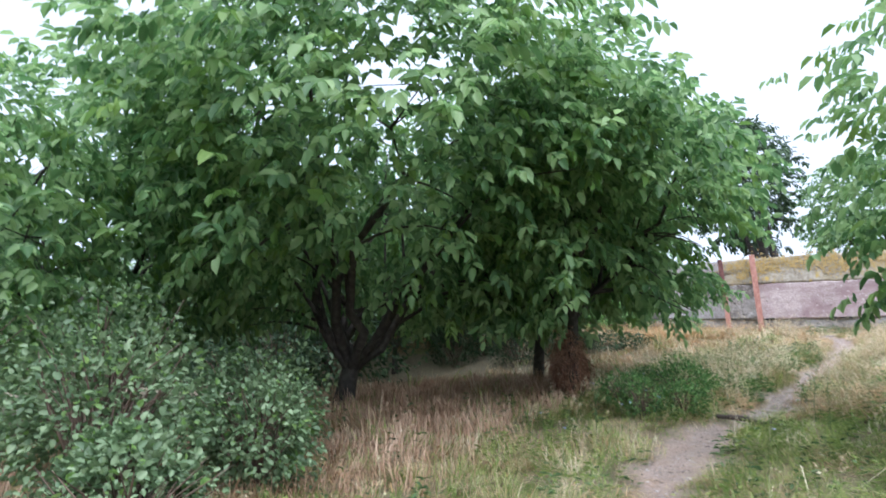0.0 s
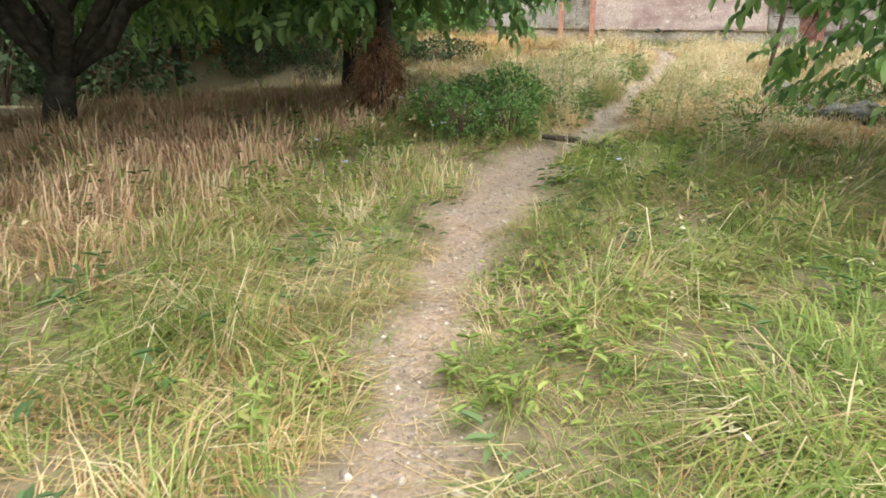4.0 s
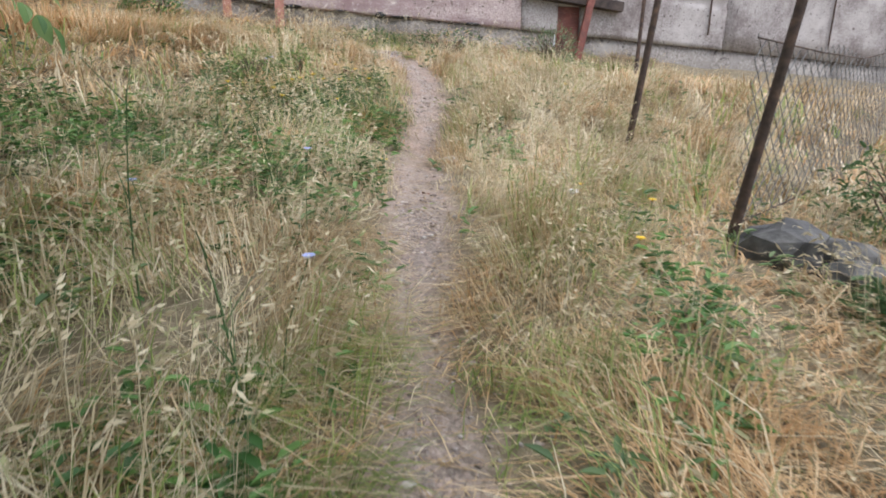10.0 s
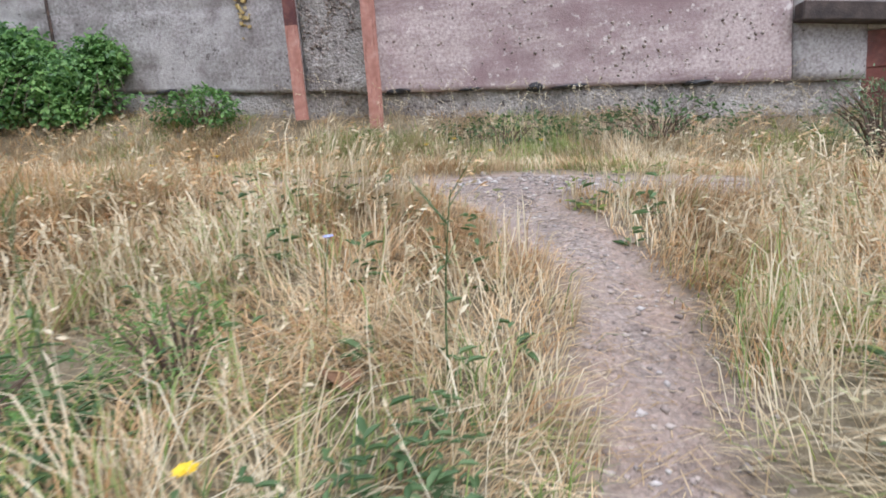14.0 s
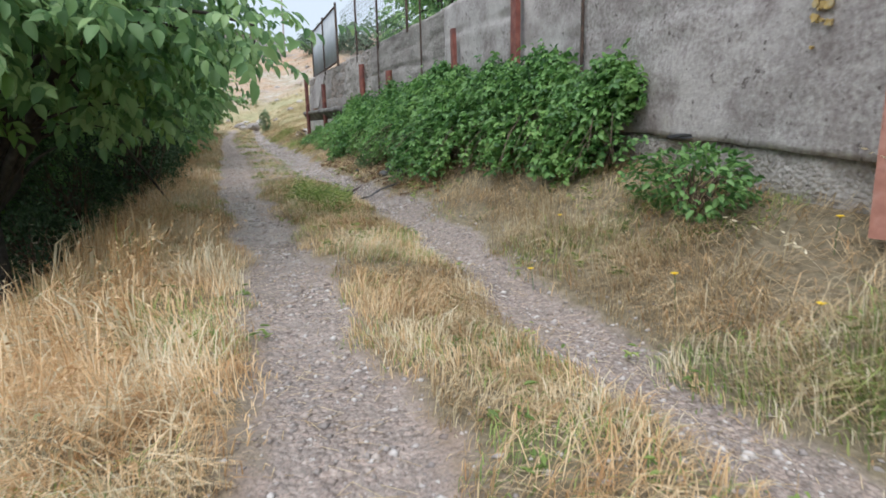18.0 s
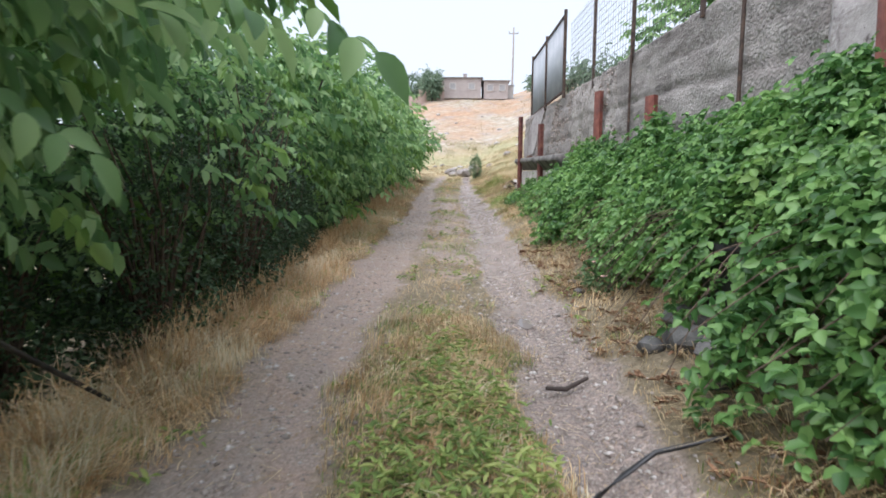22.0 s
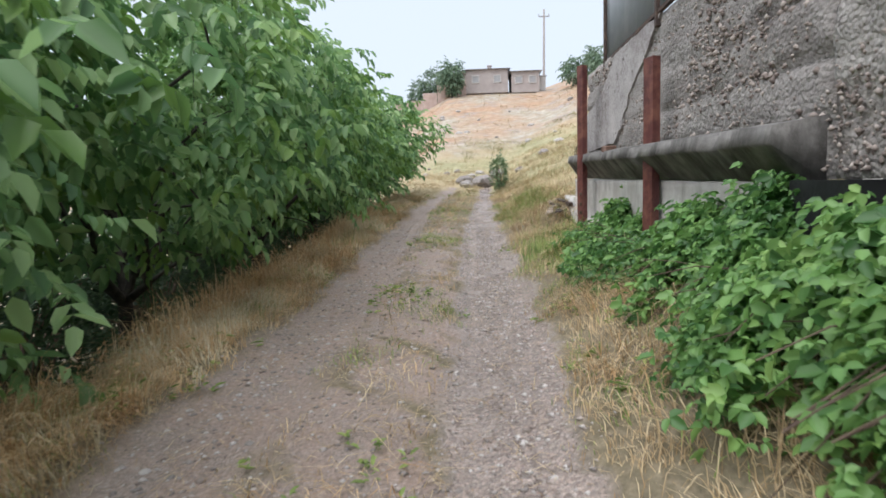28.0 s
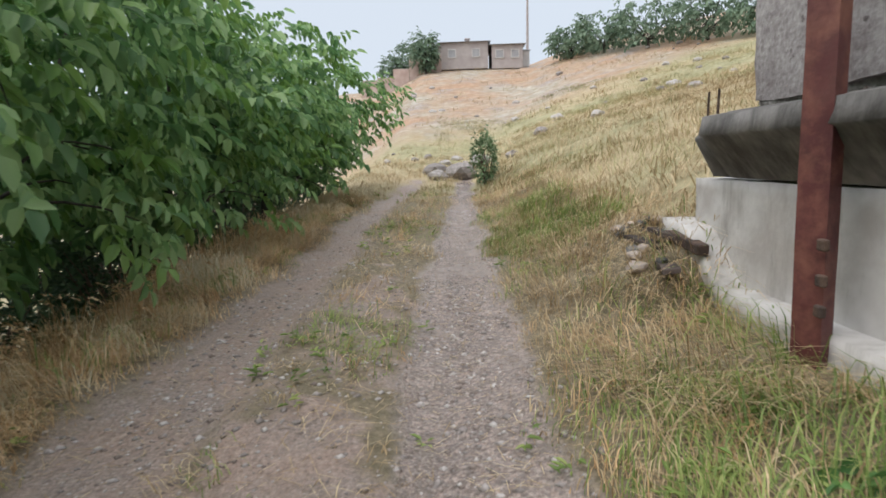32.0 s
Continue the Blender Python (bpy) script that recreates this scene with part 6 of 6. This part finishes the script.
def worn(x, y):
    return np.minimum(strip_near(FOOTPATH, x, y), np.minimum(strip_near(RUT_L, x, y), strip_near(RUT_R, x, y))) + wobble(x, y) * 0.8


def grass_layer(name, material, seed, n, area, height, keep, label, lean=0.6, width=0.0022, tuft=6, spread=0.07, low=0.35, jitter=0.9):
    """Grass in tufts over an area, thinner and shorter towards the worn strips."""
    rng = np.random.default_rng(seed)
    m = n // tuft
    cx, cy = rng.uniform(area[0], area[1], m), rng.uniform(area[2], area[3], m)
    ok = keep(cx, cy, rng)
    cx, cy = cx[ok], cy[ok]
    th = np.repeat(rng.uniform(0.55, 1.4, len(cx)), tuft)
    x = np.repeat(cx, tuft) + rng.normal(0, spread, len(cx) * tuft)
    y = np.repeat(cy, tuft) + rng.normal(0, spread, len(cx) * tuft)
    e = worn(x, y)
    ok = e > -0.02 - 0.16 * rng.uniform(0, 1, len(x)) ** 2
    x, y, e, th = x[ok], y[ok], e[ok], th[ok]
    h = height * th * rng.uniform(0.5, 1.2, len(x)) * np.clip(low + e * 1.3, low * 0.8, 1.0)
    P = np.stack([x, y, surf(x, y) - 0.01], 1)
    ob = np_mesh(name, *blades(P, h, rng, lean * np.clip(0.45 + 1.4 * e, 0.45, 1), width, np.maximum(e, 0) + 0.1, jitter), material)
    return tagged(ob, label, "grass", kind="stuff")


def foot_x(y):
    return np.interp(y, [p[1] for p in FOOTPATH], [p[0] for p in FOOTPATH])


def field_shares(s, x, y):
    """Shares of green, straw, bleached and orange grass over the field; s: how far to the right of the footpath."""
    near, right = np.abs(s) < 0.9, s > 0
    g = np.where(y < -13.4, np.where(right, 1.7, 1.35), np.where(y < -9.2, np.where(right, 0.4, 0.9), np.where(y < -6.9, np.where(near, 1.0, 0.3), 0.25)))
    st = np.where(y < -13.4, 0.4, 0.55)
    p = np.where(y < -13.4, 0.14, np.where(y < -9.2, np.where(right, 0.45, 0.5), 0.9))
    o = np.where(y < -13.4, np.where(right, 0.12, 0.5), np.where(y < -9.2, np.where(right, 1.4 + 1.8 * (s > 0.9), 1.1), np.where(right, 0.8, 1.3)))
    w = np.stack([g * np.exp(0.9 * patch(x, y, 1.1, 4.0)), st * np.exp(0.5 * patch(x, y, 0.9, 0.3)), p * np.exp(0.9 * patch(x, y, 0.7, 1.9)), o * np.exp(1.1 * patch(x, y, 1.5, 5.1))])
    return w / w.sum(0)


def field_tufts(rng, m, inner, reach):
    y = rng.uniform(-22.6, -3.9, m)
    side = np.where(rng.uniform(0, 1, m) < 0.5, -1.0, 1.0)
    s = side * (inner + rng.gamma(1.25, reach / 1.25, m))
    x = foot_x(y) + s
    # dead rusty grass takes the ground beneath the walnut trees
    ok = (x > -6.5) & (x < 7.8) & ((x > -2.5 + rng.normal(0, 0.5, m)) | (rng.uniform(0, 1, m) < 0.5) | (y > -9.5))
    # worn gaps between the clumps
    ok &= (patch(x, y, 3.1, 1.3) + rng.normal(0, 0.35, m) > -0.75)
    return x[ok], y[ok], s[ok]


def field_grass(seed, m, tuft, height, lean, inner, reach, width, words, spread=0.07, jitter=0.8):
    """Tufts on both sides of the footpath, sorted into four kinds of grass."""
    rng = np.random.default_rng(seed)
    cx, cy, s = field_tufts(rng, m, inner, reach)
    w = np.cumsum(field_shares(s, cx, cy), 0)
    kind = (rng.uniform(0, 1, len(cx))[None] > w[:3]).sum(0)
    tall = np.exp(0.42 * patch(cx, cy, 2.3, 0.7)) * np.where(cy < -13.4, 0.85, 1.0) * np.where((s > 1.1) & (cy > -13) & (cy < -9), 0.6, 1.0) * rng.uniform(0.6, 1.3, len(cx))
    for k, (nm, material, hk, lk) in enumerate([("green_grass", M_GREEN, 0.95, 0.85), ("dry_grass", M_STRAW, 1.0, 1.0), ("bleached_grass", M_PALE, 1.15, 1.0), ("orange_grass", M_VERGE, 0.7, 1.35)]):
        pk = kind == k
        x = np.repeat(cx[pk], tuft) + rng.normal(0, spread, pk.sum() * tuft)
        y = np.repeat(cy[pk], tuft) + rng.normal(0, spread, pk.sum() * tuft)
        t = np.repeat(tall[pk], tuft)
        e = worn(x, y)
        ok = e > -0.03 - 0.12 * rng.uniform(0, 1, len(x)) ** 2
        x, y, t, e = x[ok], y[ok], t[ok], e[ok]
        far = np.maximum(np.abs(x - foot_x(y)) - 0.8, 0)
        h = height * hk * t * rng.uniform(0.45, 1.2, len(x)) * np.clip(0.5 + e * 1.6, 0.35, 1.0)
        h = np.minimum(h, np.where(y < -17.5, 0.24, 0.36) + 0.7 * np.maximum(e, 0))
        P = np.stack([x, y, surf(x, y) - 0.01], 1)
        ob = np_mesh(nm, *blades(P, h, rng, lean * lk * np.where(y < -13.4, 1.35, 1.0), width * (1 + 0.45 * far), np.maximum(e, 0) + 0.16, jitter), material)
        tagged(ob, words[k], "grass", kind="stuff")


def oat_heads(name, material, seed, n, place, height, label, nod=0.3, grains=6, width=0.0011):
    """Thin stems with loose nodding heads of pointed grains."""
    rng = np.random.default_rng(seed)
    x, y = place(rng, n)
    ok = worn(x, y) > np.where(y < -13, 0.5, 0.2)
    x, y = x[ok], y[ok]
    n = len(x)
    h = height * rng.uniform(0.55, 1.2, n)
    a = 2.4 * patch(x, y, 0.8, 1.0) + rng.normal(0, 0.8, n) + 1.2
    d = np.stack([np.cos(a), np.sin(a), 0 * a], 1)
    P = np.stack([x, y, surf(x, y)], 1)
    bend = (h * np.abs(rng.normal(0.45, 0.25, n)))[:, None]
    s = np.stack([-np.sin(a), np.cos(a), 0 * a], 1) * width
    up = np.array([0, 0, 1.0])
    mid, top = P + d * bend * 0.3 + up * (h * 0.72)[:, None], P + d * bend + up * (h * 0.98)[:, None]
    V = np.stack([P - s, P + s, mid + s, mid - s, top + s * 0.6, top - s * 0.6], 1).reshape(-1, 3)
    k = np.arange(n)[:, None] * 6
    Q = np.concatenate([k + [0, 1, 2, 3], k + [3, 2, 4, 5]], 1).reshape(-1, 4)
    # grains hang along the nodding end of the stem
    parts = [(V, Q)]
    for g in range(grains):
        f = g / grains
        L = 0.028 * rng.uniform(0.8, 1.5, n)[:, None]
        b = mid + (top - mid) * (0.45 + 0.55 * f)
        w = unit(d * 0.8 + up * (0.35 - nod * 1.6 * f) + rng.normal(0, 0.35, (n, 3)))
        c = unit(np.cross(w, rng.normal(0, 1, (n, 3)))) * 0.0052
        V = np.stack([b, b + w * L * 0.4 + c, b + w * L, b + w * L * 0.4 - c], 1).reshape(-1, 3)
        parts.append((V, np.arange(n)[:, None] * 4 + np.array([0, 1, 2, 3])))
    return tagged(np_mesh(name, *join_arrays(parts), material), label, "grass", kind="stuff")


N_ = lambda x: len(x)
field_grass(1, 21000, 7, 0.2, 2.2, 0.12, 1.9, 0.0017, ["green grass blades lodged low in the field", "matted dry straw on the field", "bleached straw lodged by the wind", "orange-brown mat of dead grass"], 0.08, 0.7)
field_grass(2, 8500, 13, 0.36, 1.35, 0.16, 1.5, 0.0019, ["green arching grass tufts", "dry straw-coloured grass tufts", "pale bleached grass tufts", "orange dead grass tufts"], 0.055, 0.9)
field_grass(3, 2600, 9, 0.32, 0.9, 1.6, 4.0, 0.003, ["green grass away from the footpath", "dry grass away from the footpath", "pale grass away from the footpath", "orange dead grass away from the footpath"], 0.1, 0.9)
grass_layer("rusty_grass", M_RUST_GRASS, 4, 48000, (-7, -1.6, -19.6, -9.0), 0.3, lambda x, y, r: (x + 1.6 < r.uniform(-1.4, 0.0, N_(x))) & (patch(x, y, 1.3, 0.8) + r.normal(0, 0.5, N_(x)) > -0.5), "tall dead reddish grass beneath the walnut trees", 1.0, 0.003, 9, 0.09)


def oat_field(rng, n):
    x, y, s = field_tufts(rng, n, 0.2, 1.3)
    ok = np.where(y < -13.4, rng.uniform(0, 1, len(x)) < 0.05, True) & ((patch(x, y, 0.7, 1.9) > -0.5) | (rng.uniform(0, 1, len(x)) < 0.3))
    return x[ok], y[ok]


def bank_oats(rng, n):
    return rng.uniform(-0.6, 5.6, n), rng.normal(-1.0, 0.55, n)


oat_heads("oat_stalks", M_PALE, 7, 9500, oat_field, 0.45, "pale wild oat stalks with nodding seed heads")
oat_heads("green_oat_stalks", M_GREENOAT, 8, 2600, oat_field, 0.4, "half-ripe greenish wild oat stalks")
oat_heads("tall_stalks", M_PALE, 9, 260, bank_oats, 0.75, "tall wispy bleached grass below the wall", 0.2, 8)
oat_heads("verge_stalks", M_VERGE, 10, 1800, lambda r, n: (r.uniform(-30, 3, n), r.normal(-4.1, 0.4, n)), 0.4, "dry seeded stalks along the lower verge", 0.2, 7)
FIELD = (-6.5, 7.5, -23.3, -3.9)
ROADSIDE = (-33, 9, -5.4, 0.7)


def near_foot(x, y, r, reach=3.2):
    """Denser close to the footpath."""
    return strip_near(FOOTPATH, x, y) < r.gamma(1.6, reach / 1.6, len(x))


def verge(x, y, r):
    mid = (y > -2.6) & (y < -1.2)
    dens = np.where(mid, np.interp(x, [-30, -26, -12, -9, -4, 3], [0.6, 0.3, 0.3, 0.6, 0.85, 0.9]), 1.0)
    return (worn(x, y) > -0.02) & (r.uniform(0, 1, N_(x)) < dens)


def clumpy(f, o, at=-0.4):
    return lambda x, y, r: verge(x, y, r) & (patch(x, y, f, o) + r.normal(0, 0.5, N_(x)) > at)


grass_layer("verge_grass", M_VERGE, 5, 72000, (-33, 4, -4.9, -3.1), 0.19, verge, "orange-tinged mat of dry grass along the lower verge", 2.3, 0.0022, 8, 0.1, 0.5, 0.8)
grass_layer("verge_straw", M_PALE, 14, 46000, (-33, 4, -4.8, -3.1), 0.32, clumpy(1.7, 0.6, -0.1), "pale straw tussocks on the lower verge", 1.1, 0.0022, 16, 0.06, 0.5)
grass_layer("verge_tussocks", M_VERGE, 18, 42000, (-33, 4, -5.0, -3.2), 0.34, clumpy(1.2, 3.6, 0.0), "tall orange dead grass in tussocks on the lower verge", 1.5, 0.0023, 14, 0.07, 0.4)
grass_layer("verge_tall", M_VERGE, 22, 22000, (-31, -2, -5.0, -4.0), 0.5, clumpy(1.1, 0.2, -0.1), "tall orange grass before the trees on the lower verge", 0.8, 0.0024, 12, 0.07, 0.5)
grass_layer("verge_green", M_GREEN, 19, 20000, (-33, 4, -4.9, -3.2), 0.22, clumpy(1.4, 2.1, 0.75), "green grass at the edge of the lower verge", 1.0, 0.0024, 10, 0.07, 0.5)
grass_layer("hill_tufts", M_HILLGRASS, 15, 16000, (-80, -45, -14, 26), 0.26, lambda x, y, r: patch(x, y, 0.3, 1.0) + r.normal(0, 0.6, N_(x)) > 0.0, "dry tufts high on the hillside", 1.2, 0.012, 8, 0.3)
grass_layer("dry_grass", M_STRAW, 11, 105000, ROADSIDE, 0.2, verge, "dry straw-coloured grass between and beside the ruts", 1.9, 0.0022, 7, 0.08, 0.45)
grass_layer("orange_grass", M_VERGE, 20, 66000, ROADSIDE, 0.21, clumpy(1.5, 4.4, 0.15), "orange dead grass between and beside the ruts", 1.6, 0.0022, 10, 0.07, 0.5)
for k, (nm, m, n, h, at, words) in enumerate([("strip_straw", M_STRAW, 52000, 0.17, -0.3, "dense dry grass on the strip between the ruts"), ("strip_orange", M_VERGE, 34000, 0.2, 0.1, "orange dead grass on the strip between the ruts"), ("strip_green", M_GREEN, 34000, 0.16, 0.35, "green grass on the strip between the ruts"), ("strip_pale", M_PALE, 20000, 0.22, 0.3, "bleached grass on the strip between the ruts")]):
    grass_layer(nm, m, 80 + k, n, (-10, 4.5, -2.75, -1.3), h, clumpy(1.9 + 0.3 * k, 1.1 * k, at), words, 1.4, 0.0021, 9, 0.06, 0.55)
grass_layer("bank_grass", M_STRAW, 12, 60000, (-33, 9, -1.1, 0.8), 0.24, lambda x, y, r: (worn(x, y) > 0.0) & ((y < -0.3) | (x < -3) | (r.uniform(0, 1, N_(x)) < 0.25)) & (r.uniform(0, 1, N_(x)) < np.interp(x, [-26, -21, -4, -2], [0.7, 0.45, 0.4, 0.85])), "dry grass on the bank below the wall", 1.2, 0.0022, 9, 0.06)
grass_layer("bank_pale", M_PALE, 21, 14000, (-4, 9, -1.4, -0.35), 0.26, lambda x, y, r: (worn(x, y) > 0.05) & (patch(x, y, 0.9, 0.4) + r.normal(0, 0.5, N_(x)) > -0.2), "bleached grass on the bank below the wall", 0.9, 0.0022, 10, 0.07)
grass_layer("green_grass", M_GREEN, 6, 170000, ROADSIDE, 0.15, lambda x, y, r: (worn(x, y) > -0.05) & (patch(x, y, 1.3, 2.2) + r.normal(0, 0.45, N_(x)) + np.where((y > -2.6) & (y < -1.3) & (x < -5.6) & (x > -9.4), 1.5, 0) + np.where((y > -1) & (x > -3.4), 0.3, 0) + np.where((y > -1.2) & (x < -18), 0.5, 0) > 0.85), "green grass between the ruts and along the bank", 1.1, 0.0024, 8, 0.06)
grass_layer("bank_green", M_GREEN, 16, 34000, (-3.6, 9, -1.5, -0.25), 0.24, lambda x, y, r: (worn(x, y) > 0.02) & (patch(x, y, 1.1, 0.9) + r.normal(0, 0.4, N_(x)) > 0.45), "green grass on the bank below the wall", 1.0, 0.0024, 10)
grass_layer("bank_green", M_GREEN, 17, 22000, (-31, -18, -0.9, 0.6), 0.24, lambda x, y, r: (worn(x, y) > 0.02) & (patch(x, y, 1.1, 0.9) + r.normal(0, 0.5, N_(x)) > 0.15), "green grass on the bank before the plinth", 1.0, 0.0024, 10)
hill_keep = lambda x, y, r: (worn(x, y) > 0.05) & ((y > 0.3) | (x < -31)) & ~((x > -24.9) & (y < 1.4))
grass_layer("hill_grass", M_HILLGRASS, 8, 66000, (-44, -24.5, -8, 11), 0.26, lambda x, y, r: hill_keep(x, y, r) & (r.uniform(0, 1, N_(x)) < np.interp(x, [-60, -24], [0.3, 1])), "dry golden grass on the hillside", 1.5, 0.0045, 11, 0.14)
grass_layer("hill_green", M_HILLGREEN, 9, 52000, (-60, -24.5, -2, 16), 0.26, lambda x, y, r: hill_keep(x, y, r) & (patch(x, y, 0.35, 1.0) + r.normal(0, 0.3, N_(x)) > 0.0), "yellow-green grass on the hillside", 1.2, 0.005, 11, 0.16)
grass_layer("far_field_grass", M_STRAW, 10, 26000, (6, 22, -14, -0.5), 0.33, lambda x, y, r: worn(x, y) > 0.05, "dry grass beyond the chain-link fence", 1.1, 0.006, 10, 0.1)


def weed_layer(name, material, seed, n, area, leaf, keep, label, width=0.35, rise=0.5):
    """Rosettes of broad leaves low in the grass."""
    rng = np.random.default_rng(seed)
    x, y = rng.uniform(area[0], area[1], n), rng.uniform(area[2], area[3], n)
    ok = keep(x, y, rng)
    x, y = x[ok], y[ok]
    k = 7
    a = rng.uniform(0, 2 * math.pi, (len(x), k)).ravel()
    P = np.repeat(np.stack([x, y, surf(x, y) + 0.01], 1), k, 0) + rng.normal(0, 0.02, (len(x) * k, 3)) * [1, 1, 0.3]
    P[:, 2] += np.abs(rng.normal(0, rise * leaf, len(P)))
    D = np.stack([np.cos(a), np.sin(a), rng.uniform(0.1, 0.9, len(a))], 1)
    N = np.stack([-np.cos(a) * 0.5, -np.sin(a) * 0.5, np.ones(len(a))], 1)
    L = leaf * rng.uniform(0.5, 1.3, len(a))
    return tagged(np_mesh(name, *leaf_arrays(P, D, N, L, width, 0.2, 0.35), material), label, "weeds", kind="stuff")


weed_layer("broadleaf_weeds", M_WEED, 21, 4200, FIELD, 0.075, lambda x, y, r: near_foot(x, y, r, 2.2) & (worn(x, y) > -0.02) & (patch(x, y, 1.2, 0.7) + r.normal(0, 0.4, N_(x)) > 0.1), "dark green broadleaf weeds in the grass", rise=1.3)
weed_layer("leafy_weeds", M_GREEN, 25, 1900, (-2.2, 2.4, -18.5, -13.0), 0.058, lambda x, y, r: (worn(x, y) > 0.02) & (np.where(x > -0.1, 0.6, 0) + patch(x, y, 1.7, 1.2) + r.normal(0, 0.3, N_(x)) > 0.35), "lush green leafy weeds beside the footpath", rise=1.3)
weed_layer("leafy_weeds", M_BRAMBLE, 26, 2600, (-1.9, 2.2, -13.0, -7.0), 0.075, lambda x, y, r: (worn(x, y) > 0.02) & (patch(x, y, 1.7, 1.2) + np.where(x < foot_x(y), 0.35, -0.35) + r.normal(0, 0.3, N_(x)) > 0.45), "dark green leafy weeds in dry grass", rise=1.2)
weed_layer("leafy_weeds", M_GREEN, 27, 900, (-9.4, -5.8, -2.55, -1.45), 0.06, lambda x, y, r: (worn(x, y) > 0.0) & (np.abs(x + 7.5) + 4 * np.abs(y + 1.95) < 2.0), "bright green weeds between the ruts", rise=1.4)
weed_layer("broadleaf_weeds", M_WEED, 22, 1200, (-0.6, 1.3, -8.8, -5.6), 0.055, lambda x, y, r: (worn(x, y) > 0.0) & (patch(x, y, 2.0, 0.2) > -0.4), "dense green weeds among yellow flowers", rise=1.6)
weed_layer("track_weeds", M_GREEN, 23, 4200, ROADSIDE, 0.06, lambda x, y, r: (worn(x, y) > -0.12) & (patch(x, y, 1.6, 2.9) + r.normal(0, 0.4, N_(x)) > 0.55), "small green weeds in the track", rise=0.6)
weed_layer("dead_leaves", M_DEADLEAF, 24, 420, (-14, -6, -1.0, 0.2), 0.06, lambda x, y, r: worn(x, y) > 0, "brown dead leaves below the brambles", rise=0.2)


def litter(name, material, seed, n, place, label):
    """Loose straws lying on bare earth."""
    rng = np.random.default_rng(seed)
    x, y = place(rng, n)
    a = rng.uniform(0, 2 * math.pi, n)
    L = rng.uniform(0.03, 0.16, n)
    d = np.stack([np.cos(a), np.sin(a), rng.normal(0.02, 0.05, n)], 1) * L[:, None]
    s = np.stack([-np.sin(a), np.cos(a), 0 * a], 1) * 0.0015
    P = np.stack([x, y, surf(x, y) + 0.008], 1)
    V = np.stack([P - s, P + s, P + d + s, P + d - s], 1).reshape(-1, 3)
    Q = np.arange(n)[:, None] * 4 + np.array([0, 1, 2, 3])
    return tagged(np_mesh(name, V, Q, material), label, "straw", kind="stuff")


litter("straw_litter", M_STRAW, 31, 3600, on_footpath, "loose dry straws lying on the footpath")
litter("straw_litter", M_STRAW, 32, 6000, in_ruts, "loose dry straws lying on the track")
wall_pebbles(8000, 41, -24.2, -14.8)
wall_pebbles(1500, 42, -0.96, -0.05)
wall_pebbles(1100, 43, 0.0, 5.2)
